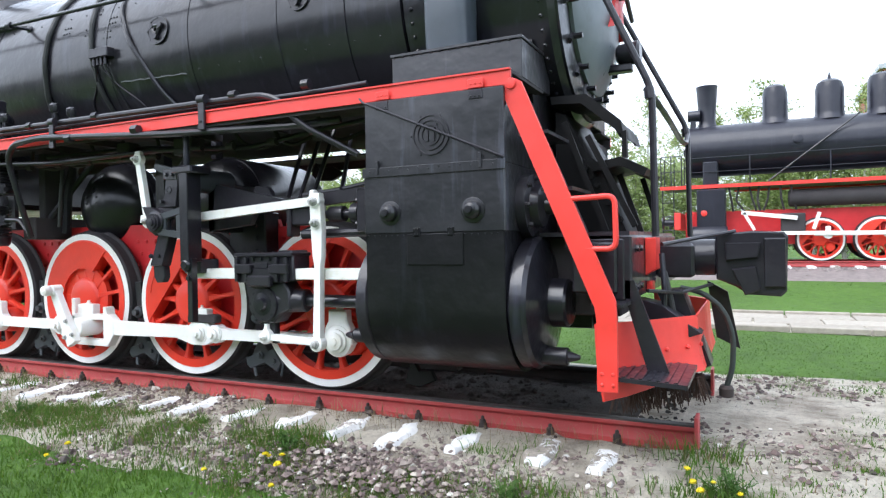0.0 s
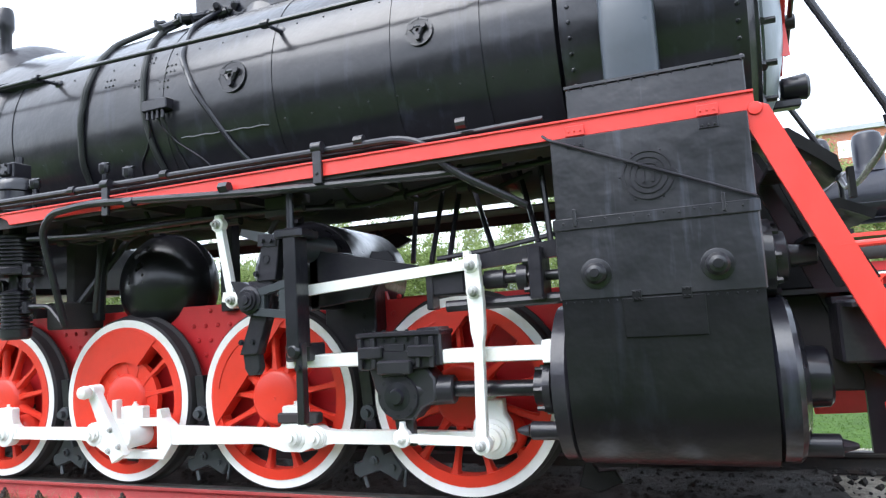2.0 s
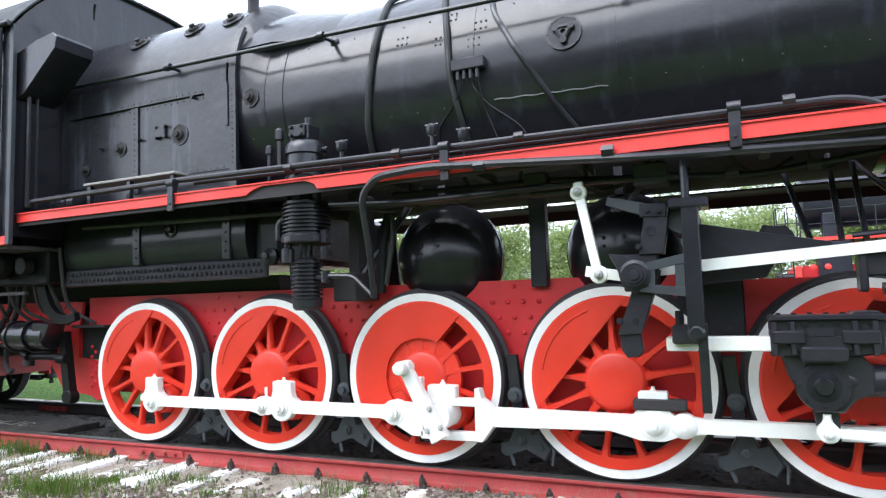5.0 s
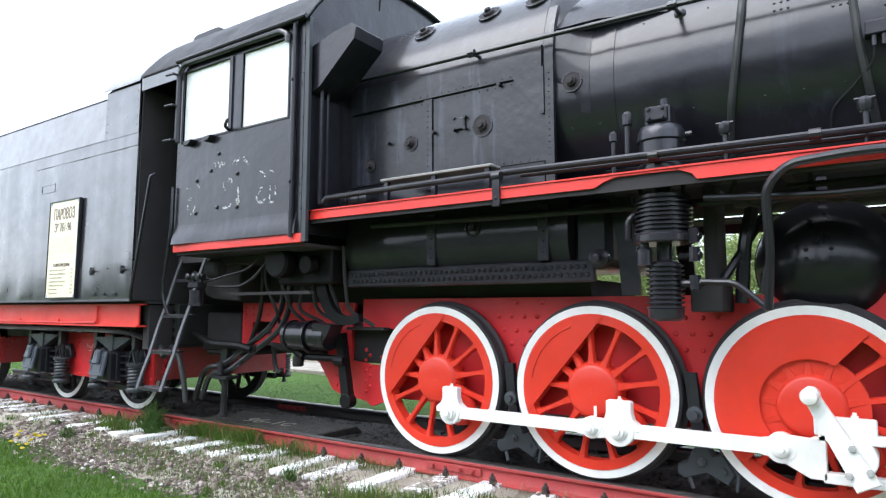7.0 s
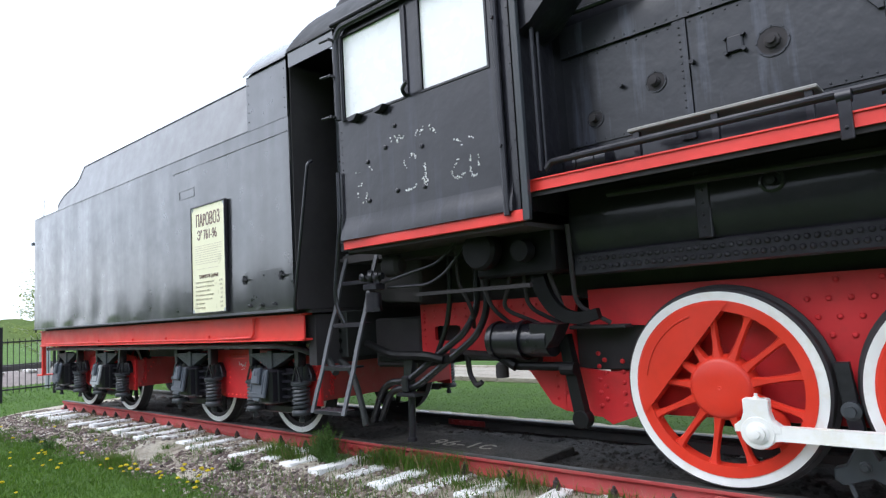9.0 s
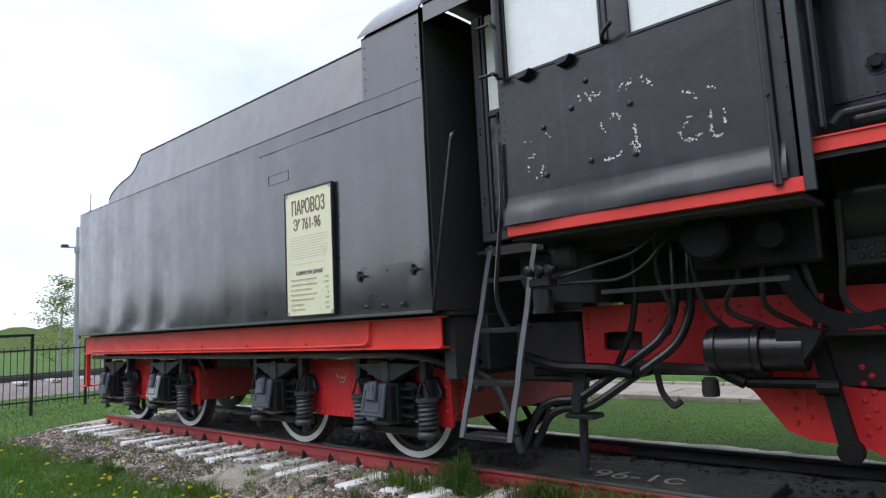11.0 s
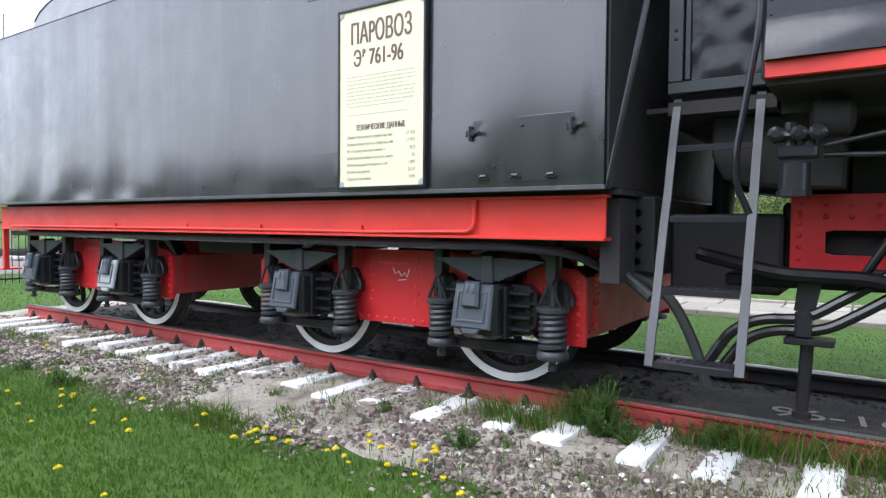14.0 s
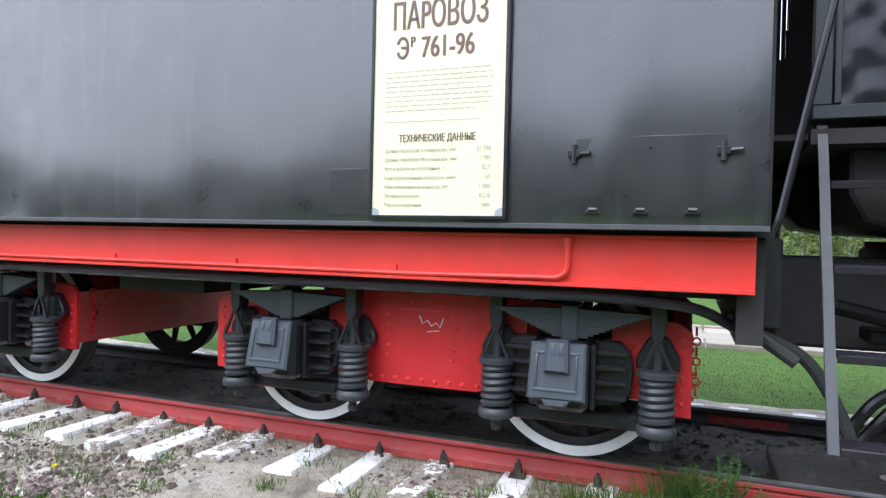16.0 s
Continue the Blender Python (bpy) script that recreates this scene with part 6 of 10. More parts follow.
# front steps, stair stringer, plough
bm = B()
prism(bm, [(1.72, 2.245), (1.79, 2.285), (1.84, 2.26), (2.36, 1.00), (2.365, 0.90), (2.365, 0.50), (2.255, 0.50), (2.255, 0.90), (2.245, 0.96), (1.745, 2.16)], -1.445, -1.415, 0.004)
stair = part("stair_stringer", bm, "trim_red", loco, "bright red slanting step stringer")
bm = B()
for q in ((1.78, 2.25),):
    lathe(bm, [(0.035, 0), (0.03, 0.012), (0.004, 0.014)], (q[0], -1.445, q[1]), (0, -1, 0), 16)
for q in ((2.28, 0.54), (2.34, 0.54), (2.28, 0.60), (2.34, 0.60)):
    rivet(bm, (q[0], -1.445, q[1]), (0, -1, 0), 0.012)
part("rivets", bm, "trim_red", stair)
bm = B()
tube(bm, [(2.06, -1.43, 1.565), (2.36, -1.43, 1.575), (2.365, -1.43, 1.285), (2.20, -1.43, 1.285)], 0.016, 9, 0.05)
part("grab_handle", bm, "trim_red", stair, "red grab handle")
bm = B()
prism(bm, [(1.66, 2.26), (1.73, 2.26), (2.28, 0.98), (2.28, 0.56), (2.18, 0.56), (2.18, 0.95)], -0.98, -0.95, 0.004)
for k in range(4):
    z = 1.95 - 0.33 * k
    xk = 1.83 + 0.135 * k
    box(bm, xk - 0.02, xk + 0.16, -1.415, -0.96, z, z + 0.02)
parts("stair_tread", bm, "black_flat", loco)
bm = B()
prism(bm, [(2.25, 0.565), (2.72, 0.54), (2.72, 0.565), (2.25, 0.59)], -1.425, -0.80, 0.004)
front_step = part("front_step", bm, "black_flat", loco, "dark ribbed steel step")
bm = B()
for i in range(9):
    box(bm, 2.29 + 0.045 * i, 2.31 + 0.045 * i, -1.42, -0.82, 0.580 - 0.0024 * i, 0.594 - 0.0024 * i)
parts("tread_rib", bm, "black_flat", front_step)
bm = B()
prism(bm, [(2.33, 1.10), (2.41, 1.10), (2.60, 0.57), (2.48, 0.575)], -1.16, -1.13, 0.003)
part("step_strut", bm, "black_flat", loco)
bm = B()
prism(bm, [(2.72, 1.02), (2.86, 0.94), (2.94, 0.52), (2.78, 0.60)], 0.20, 0.23, 0.003)
parts("deflector_plate", bm, "black_flat", loco)


def plough_x(y):
    """Plan of the clearer sheet: raked back at its ends."""
    return 2.22 + 0.50 * min(1.0, (1.24 - abs(y)) / 0.62) ** 0.8


bm = B()
rings_ = []
for i in range(25):
    t = i / 24
    y = -1.24 + 2.48 * t
    xb, low_z = plough_x(y), 0.40 + 0.10 * min(1.0, (1.24 - abs(y)) / 0.5)
    rings_.append([(xb - 0.01, y, 0.85), (xb, y, 0.62), (xb + 0.03, y, low_z), (xb + 0.018, y, low_z - 0.006), (xb - 0.014, y, 0.62), (xb - 0.024, y, 0.846)])
poly(bm, rings_)
plough = part("snow_plough", bm, "trim_red", loco, "red curved track clearer with a bristle brush")
bm = B()
for i in range(5):
    t = 0.04 + 0.06 * i
    y = -1.28 + 2.56 * t
    rivet(bm, (plough_x(y) + 0.005, y - 0.006, 0.66), (0.6, -0.8, 0.1), 0.016)
part("rivets", bm, "trim_red", plough)
bm = B()
rnd = random.Random(3)
for i in range(150):
    y = -1.08 + 0.62 * rnd.random()
    x = plough_x(y) + rnd.uniform(-0.14, 0.02)
    cyl(bm, (x, y, 0.46), (x + rnd.uniform(-0.05, 0.06), y + rnd.uniform(-0.04, 0.04), 0.285 + rnd.uniform(0, 0.05)), 0.006, 0.004, 4)
part("brush", bm, "bristle", plough, "rust-brown bristle brush")
# buffer beam and coupler
bm = B()
box(bm, 2.30, 2.40, -1.16, 1.16, 0.98, 1.36, 0.01)
box(bm, 2.05, 2.30, -1.14, 1.14, 1.30, 1.34, 0.006)
beam = part("buffer_beam", bm, "black_flat", loco, "black front beam")
bm = B()
prism(bm, [(2.402, 1.10), (2.402, 1.345), (2.47, 1.345), (2.47, 1.14)], -0.66, -0.46, 0.006)
box(bm, 2.402, 2.44, -0.62, -0.50, 0.99, 1.06, 0.006)
part("beam_bracket", bm, "trim_red", beam, "red coupler lever bracket")
bm = B()
for y in (-1.0, -0.85, -0.3, 0.3, 0.85):
    for z in (1.05, 1.28):
        bolt(bm, (2.40, y, z), (1, 0, 0), 0.02, 0.02)
box(bm, 2.06, 2.32, -1.20, -0.90, 1.02, 1.32, 0.012)
box(bm, 2.30, 2.36, -1.17, -1.05, 0.98, 1.34, 0.008)
parts("beam_casting", bm, "black_flat", beam)
bm = B()
box(bm, 2.40, 2.66, -0.17, 0.17, 1.06, 1.30, 0.02)
cyl(bm, (2.55, 0, 1.20), (2.80, 0, 1.20), 0.13, n=18, bev=0.01)
prism(bm, [(2.80, 1.36), (3.02, 1.38), (3.22, 1.37), (3.245, 1.34), (3.235, 0.97), (3.20, 0.935), (3.0, 0.945), (2.92, 1.0), (2.80, 1.05)], -0.13, 0.17, 0.014)
coupler = part("coupler", bm, "black_flat", loco, "black automatic knuckle coupler")
bm = B()
prism(bm, [(3.10, 1.33), (3.23, 1.33), (3.23, 1.0), (3.10, 1.0)], -0.16, -0.12, 0.01)
part("knuckle", bm, "black_flat", coupler)
bm = B()
prism(bm, [(2.86, 1.30), (3.08, 1.30), (3.06, 1.20), (2.86, 1.18)], -0.17, -0.125, 0.01)
part("coupler_rib", bm, "black_flat", coupler)
bm = B()
prism(bm, [(2.90, 1.12), (3.05, 1.14), (3.08, 0.98), (2.98, 0.94)], -0.165, -0.125, 0.01)
part("coupler_face", bm, "black_flat", coupler)
bm = B()
tube(bm, [(2.50, -0.62, 1.24), (2.52, -0.66, 1.0), (2.50, -0.66, 0.62)], 0.018, 8, 0.06)
tube(bm, [(2.50, -0.6, 1.30), (2.70, -0.3, 1.34), (2.92, -0.1, 1.38)], 0.014, 8, 0.06)
tube(bm, [(2.78, -0.22, 1.02), (2.6, -0.5, 0.98), (2.45, -0.9, 1.02)], 0.012, 7, 0.05)
parts("uncoupling_lever", bm, "black_flat", coupler)
bm = B()
tube(bm, [(2.58, -0.30, 1.0), (2.72, -0.30, 0.97), (2.85, -0.29, 0.86), (2.91, -0.28, 0.68), (2.90, -0.28, 0.46), (2.86, -0.28, 0.33)], 0.018, 12, 0.10)
hose = part("brake_hose", bm, "green_rubber", loco, "hanging grey-green rubber brake hose")
bm = B()
lathe(bm, [(0.03, -0.01), (0.046, 0.0), (0.048, 0.05), (0.036, 0.07)], (2.86, -0.28, 0.275), (0, 0, 1), 12)
part("hose_coupling", bm, "iron", hose)
bm = B()
tube(bm, [(2.50, -0.55, 1.12), (2.55, -0.56, 0.90), (2.57, -0.54, 0.70), (2.60, -0.5, 0.66)], 0.024, 10, 0.1)
part("brake_hose", bm, "rubber", loco)
bm = B()
prism(bm, [(2.44, 0.98), (2.60, 1.0), (2.78, 0.50), (2.68, 0.45)], -0.44, -0.18, 0.006)
prism(bm, [(2.36, 0.95), (2.50, 0.92), (2.74, 0.74), (2.62, 0.70), (2.40, 0.75)], -0.70, -0.5, 0.006)
part("guard_plate", bm, "black_flat", loco)
# front platform rails
for s_, xk in ((-1, 2.485), (1, 2.54)):
    bm = B()
    y = s_ * 0.85
    tube(bm, [(1.80, s_ * 0.80, 3.62), (1.98, y, 3.38), (xk - 0.02, y, 2.30), (xk, y, 2.20), (xk + 0.01, y, 1.35)], 0.022, 10, 0.06)
    cyl(bm, (xk - 0.01, y, 2.20), (xk - 0.02, y, 2.27), 0.032, n=10)
    part("platform_handrail", bm, "black_flat", loco, "black front platform handrail")
bm = B()
tube(bm, [(2.485, -0.85, 2.22), (2.52, -0.4, 2.16), (2.54, 0.35, 2.09), (2.54, 0.7, 2.12), (2.54, 0.85, 2.22)], 0.020, 9, 0.2)
part("platform_handrail", bm, "black_flat", loco)
bm = B()
box(bm, 1.78, 2.38, -1.10, 1.10, 1.36, 1.385)
part("front_platform", bm, "black_flat", loco, "dark steel front platform")
# bent step sheets under the smokebox and their struts
for pts, y0, y1 in (([(1.78, 2.34), (2.02, 2.325), (2.25, 2.12), (2.27, 2.03), (2.24, 2.04), (2.19, 2.10), (1.99, 2.27), (1.78, 2.28)], -0.62, 0.10), ([(2.03, 1.86), (2.25, 1.895), (2.41, 1.80), (2.39, 1.76), (2.24, 1.84), (2.05, 1.80)], -0.60, 0.10)):
    bm = B()
    n_ = len(pts)
    rows2 = []
    for k in range(7):
        y = y0 + (y1 - y0) * k / 6
        rows2.append([(x + 0.018 * noise.noise((x * 9, y * 7, z * 9)), y, z + 0.022 * noise.noise((x * 8, y * 6, z * 8 + 3))) for x, z in pts])
    poly(bm, rows2)
    part("step_sheet", bm, "tar", loco, "battered black step sheet before the smokebox")
bm = B()
for x0_, z0_, x1_, z1_, y_ in ((2.05, 2.03, 2.35, 1.42, -0.70), (1.90, 2.13, 2.17, 1.385, -0.72), (2.20, 1.79, 2.34, 1.385, -0.40), (2.28, 1.80, 2.37, 1.50, 0.10)):
    bar(bm, (x0_, z0_), (x1_, z1_), 0.038, y_ - 0.012, y_ + 0.012)
box(bm, 2.275, 2.305, -0.72, -0.66, 1.87, 2.04)
parts("platform_strut", bm, "tar", loco)
# added dark plate in place of the shaded clutter behind the struts
bm = B()
prism(bm, [(1.79, 2.24), (1.86, 2.22), (2.02, 1.92), (2.10, 1.86), (2.27, 1.39), (1.79, 1.39)], -0.55, 0.25, 0.01)
for k in range(9):
    bolt(bm, (1.93 + 0.037 * k, -0.55, 1.95 - 0.06 * k), (0, -1, 0), 0.018, 0.03)
part("platform_riser", bm, "tar", loco, "added dark plate filling in for clutter under the smokebox")
bm = B()
box(bm, 1.72, 2.30, -0.95, -0.62, 0.86, 1.36, 0.012)
part("front_frame_box", bm, "soot", loco, "sooty frame box behind the steps")

# air reservoirs between frame and boiler
for x, z, R, y0, ln in ((-2.76, 1.76, 0.44, -0.52, 0.14), (-1.38, 1.74, 0.42, -0.50, 1.0)):
    bm = B()
    prof = [(0.004, -0.30), (0.12, -0.285), (0.25, -0.235), (0.35, -0.15), (R - 0.02, -0.05), (R, 0.04), (R, 0.05), (R + 0.008, 0.05), (R + 0.008, 0.09), (R, 0.09), (R, ln), (R - 0.03, ln + 0.06), (0.25, ln + 0.25), (0.004, ln + 0.3)]
    lathe(bm, prof, (x, y0, z), (0, 1, 0), 40)
    tank = part("air_reservoir", bm, "gloss", loco, "glossy black air tank with a domed end", 50)
    bm = B()
    for dx, dz in ((-0.09, 0.06), (0.05, 0.06), (-0.09, -0.0), (0.05, -0.0)):
        rivet(bm, (x + dx, y0 - 0.285, z + dz + 0.02), (0, -1, 0), 0.016)
    part("bolts", bm, "black_flat", tank)
    bm = B()
    box(bm, x - 0.03, x + 0.03, -0.60, -0.52, z + R - 0.02, 2.34)
    part("tank_hanger", bm, "black_flat", tank)
bm = B()
box(bm, -2.02, -1.90, -0.70, -0.60, 1.5, 2.3, 0.006)
tube(bm, [(-3.25, -0.75, 1.50), (-3.22, -0.75, 1.9), (-3.15, -0.7, 2.25)], 0.045, 9)
cyl(bm, (-3.40, -0.9, 1.55), (-3.05, -0.6, 2.2), 0.03, n=8)
parts("frame_stay", bm, "black_flat", loco)

# air pump
PX, PY = -3.63, -1.20
bm = B()
def finned(bm, z0, z1, r, n, rf):
    prof = [(r * 0.5, z0)]
    h = (z1 - z0) / n
    for i in range(n):
        z = z0 + i * h
        prof += [(rf, z + h * 0.12), (rf, z + h * 0.48), (r, z + h * 0.58), (r, z + h * 0.98)]
    prof += [(r * 0.5, z1)]
    lathe(bm, prof, (PX, PY, 0), (0, 0, 1), 28)
finned(bm, 1.94, 2.17, 0.158, 8, 0.185)
pump = part("air_pump", bm, "black_flat", loco, "black steam air pump with finned cylinders")
bm = B()
finned(bm, 1.46, 1.76, 0.098, 10, 0.120)
part("lower_cylinder", bm, "black_flat", pump)
bm = B()
lathe(bm, [(0.185, 1.885), (0.195, 1.895), (0.195, 1.935), (0.185, 1.945)], (PX, PY, 0), (0, 0, 1), 28)
lathe(bm, [(0.165, 2.17), (0.175, 2.18), (0.175, 2.20), (0.05, 2.22), (0.05, 2.34)], (PX, PY, 0), (0, 0, 1), 24)
lathe(bm, [(0.10, 1.76), (0.05, 1.78), (0.05, 1.885)], (PX, PY, 0), (0, 0, 1), 20)
lathe(bm, [(0.09, 1.38), (0.11, 1.40), (0.115, 1.46), (0.09, 1.47)], (PX, PY, 0), (0, 0, 1), 24)
for dx in (-0.14, 0.14):
    cyl(bm, (PX + dx, PY - 0.03, 2.17), (PX + dx, PY - 0.03, 2.34), 0.016, n=8)
lathe(bm, [(0.05, 0), (0.05, 0.10), (0.03, 0.12), (0.03, 0.15)], (PX - 0.10, PY - 0.10, 1.74), (0, 0, 1), 12)
for dz in (1.80, 1.92, 1.62):
    cyl(bm, (PX + 0.10, PY - 0.02, dz), (PX + 0.24, PY - 0.05, dz), 0.025, n=8)
    cyl(bm, (PX + 0.20, PY - 0.05, dz - 0.04), (PX + 0.20, PY - 0.05, dz + 0.05), 0.035, n=8)
tube(bm, [(PX + 0.2, PY - 0.05, 1.63), (-3.2, -1.24, 1.62), (-3.02, -1.25, 1.46)], 0.02, 8, 0.05)
tube(bm, [(PX - 0.16, PY - 0.04, 2.1), (PX - 0.22, PY - 0.06, 2.05), (PX - 0.22, PY - 0.06, 1.92)], 0.025, 8, 0.05)
parts("pump_fitting", bm, "black_flat", pump)
bm = B()
lathe(bm, [(0.145, 2.34), (0.16, 2.36), (0.16, 2.40), (0.144, 2.41), (0.144, 2.56), (0.16, 2.57), (0.16, 2.62), (0.14, 2.66), (0.11, 2.68), (0.05, 2.69)], (PX, PY, 0), (0, 0, 1), 28)
part("steam_cylinder", bm, "black", pump, "grey-black upper steam cylinder")
bm = B()
box(bm, PX - 0.085, PX + 0.085, PY - 0.09, PY + 0.07, 2.67, 2.80, 0.01)
box(bm, PX - 0.07, PX + 0.07, PY - 0.12, PY - 0.09, 2.69, 2.79, 0.01)
for dx in (-0.045, 0.045):
    for dz in (2.71, 2.77):
        bolt(bm, (PX + dx, PY - 0.12, dz), (0, -1, 0), 0.012, 0.02)
cyl(bm, (PX + 0.03, PY, 2.80), (PX + 0.03, PY, 2.86), 0.03, n=8)
lathe(bm, [(0.02, 0.0), (0.02, 0.2), (0.035, 0.21), (0.035, 0.28), (0.02, 0.30)], (PX - 0.21, PY - 0.05, 2.50), (0, 0, 1), 10)
lathe(bm, [(0.015, 0.0), (0.015, 0.24), (0.03, 0.25), (0.03, 0.30), (0.012, 0.32)], (PX - 0.31, PY - 0.05, 2.36), (0, 0, 1), 10)
cyl(bm, (PX + 0.14, PY, 2.60), (PX + 0.20, PY, 2.60), 0.02, n=8)
parts("valve_head", bm, "black_flat", pump)
bm = B()
box(bm, -3.52, -3.32, -1.02, -0.64, 1.44, 1.66, 0.01)
box(bm, -3.45, -3.36, -0.9, -0.62, 1.6, 2.3, 0.01)
part("pump_bracket", bm, "soot", loco)

# cab
CY, CX0, CX1, CZ0 = -1.53, -8.635, -6.70, 2.05
for s in (-1, 1):
    bm = B()
    y0, y1 = s * 1.53, s * 1.515
    wz0, wz1 = 3.235, 3.99
    cx = [CX0, -8.56, -7.80, -7.59, -6.93, CX1]
    cz = [2.13, 2.35, wz0, wz1, 4.12]
    vv = {}
    def cv(i, j, yy):
        if (i, j, yy) not in vv:
            vv[(i, j, yy)] = bm.verts.new((cx[i], yy, cz[j]))
        return vv[(i, j, yy)]
    solid = {(i, j): not (j == 2 and i in (1, 3)) for i in range(5) for j in range(4)}
    solid_at = lambda i, j: solid.get((i, j), False)
    for (i, j), on in solid.items():
        if not on:
            continue
        for yy in (y0, y1):
            bm.faces.new((cv(i, j, yy), cv(i + 1, j, yy), cv(i + 1, j + 1, yy), cv(i, j + 1, yy)))
        for di, dj, a, b in ((-1, 0, (0, 0), (0, 1)), (1, 0, (1, 0), (1, 1)), (0, -1, (0, 0), (1, 0)), (0, 1, (0, 1), (1, 1))):
            if not solid_at(i + di, j + dj):
                p0, p1 = (i + a[0], j + a[1]), (i + b[0], j + b[1])
                bm.faces.new((cv(*p0, y0), cv(*p1, y0), cv(*p1, y1), cv(*p0, y1)))
    side = part("cab_side", bm, "black", loco, "black cab side sheet with worn traces of white lettering")
    if s < 0:
        near_side = side
    for k, (a0, a1) in enumerate(((-8.56, -7.80), (-7.59, -6.93))):
        bm = B()
        ys = sorted((s * 1.512, s * 1.506))
        box(bm, a0 - 0.02, a1 + 0.02, ys[0], ys[1], wz0 - 0.02, wz1 + 0.02)
        wp = part("window_pane", bm, "pane", side, "blank white cab window sheet")
        bm = B()
        w = 0.022
        ys = sorted((s * 1.538, s * 1.512))
        for q in ((a0 - w, a0, wz0 - w, wz1 + w), (a1, a1 + w, wz0 - w, wz1 + w), (a0, a1, wz0 - w, wz0), (a0, a1, wz1, wz1 + w)):
            box(bm, q[0], q[1], ys[0], ys[1], q[2], q[3], 0.003)
        part("window_frame", bm, "black_flat", wp)
    bm = B()
    ys = sorted((s * 1.545, s * 1.50))
    box(bm, CX0, CX1, ys[0], ys[1], CZ0, 2.13, 0.003)
    part("cab_sill", bm, "trim_red", side, "red strip under the cab side")
    bm = B()
    rings_ = []
    for i in range(9):
        z = 2.13 + 0.20 * i / 8
        o = 0.040 * (1 - i / 8) ** 1.4 + 0.004
        xk = [CX0 + (CX1 - 0.07 - CX0) * q / 24 for q in range(25)]
        rings_.append([(CX0, s * 1.525, z)] + [(x, s * (1.53 + o * (0.75 + 0.9 * noise.noise((x * 1.7, i * 0.12, 6.0)))), z) for x in xk] + [(CX1 - 0.07, s * 1.525, z)])
    poly(bm, rings_)
    part("bulged_skirt", bm, "black", side, "dented sheet bulging over the red strip")
bm = B()
tube(bm, [(-8.60, -1.575, 3.22), (-8.60, -1.575, 3.99), (-8.52, -1.575, 4.07), (-7.0, -1.575, 4.06), (-6.90, -1.575, 4.0), (-6.90, -1.575, 3.93)], 0.030, 10, 0.12)
part("rain_gutter", bm, "black", near_side, "black bead over the cab windows")
bm = B()
tube(bm, [(-6.82, -1.56, 4.12), (-6.82, -1.56, 2.10)], 0.024, 10)
for z in (3.55, 2.6):
    cyl(bm, (-6.82, -1.53, z), (-6.82, -1.60, z), 0.014, n=8)
part("cab_handrail", bm, "black_flat", near_side)
bm = B()
for z in (3.24, 3.62, 3.96):
    cyl(bm, (-8.60, -1.55, z), (-8.60, -1.66, z), 0.014, n=6)
    cyl(bm, (-8.62, -1.65, z), (-8.72, -1.66, z), 0.012, n=6)
for x in (-8.38, -8.05):
    prism(bm, [(x - 0.08, 3.205), (x + 0.06, 3.215), (x + 0.02, 3.17), (x - 0.05, 3.16)], -1.60, -1.535, 0.004)
tube(bm, [(-7.78, -1.54, 3.24), (-7.74, -1.62, 3.26), (-7.66, -1.64, 3.30)], 0.016, 7, 0.04)
box(bm, -7.77, -7.74, -1.545, -1.53, 3.24, 4.0)
parts("cab_bracket", bm, "black_flat", near_side)
bm = B()
rnd = random.Random(11)
for q in ((-7.93, 3.02), (-8.28, 2.78), (-7.63, 2.78), (-8.28, 2.44), (-7.93, 2.47), (-7.62, 2.45), (-8.05, 2.86)):
    lathe(bm, [(0.02, 0), (0.02, 0.012), (0.01, 0.018)], (q[0], -1.53, q[1]), (0, -1, 0), 8)
for i in range(12):
    rivet(bm, (CX0 + 0.02, -1.53, 2.35 + 0.07 * i), (0, -1, 0), 0.007)
    rivet(bm, (CX1 - 0.03, -1.53, 2.35 + 0.14 * i), (0, -1, 0), 0.007)
part("cab_bolts", bm, "black_flat", near_side)
# remains of old lettering: ragged flakes of white paint
bm = B()
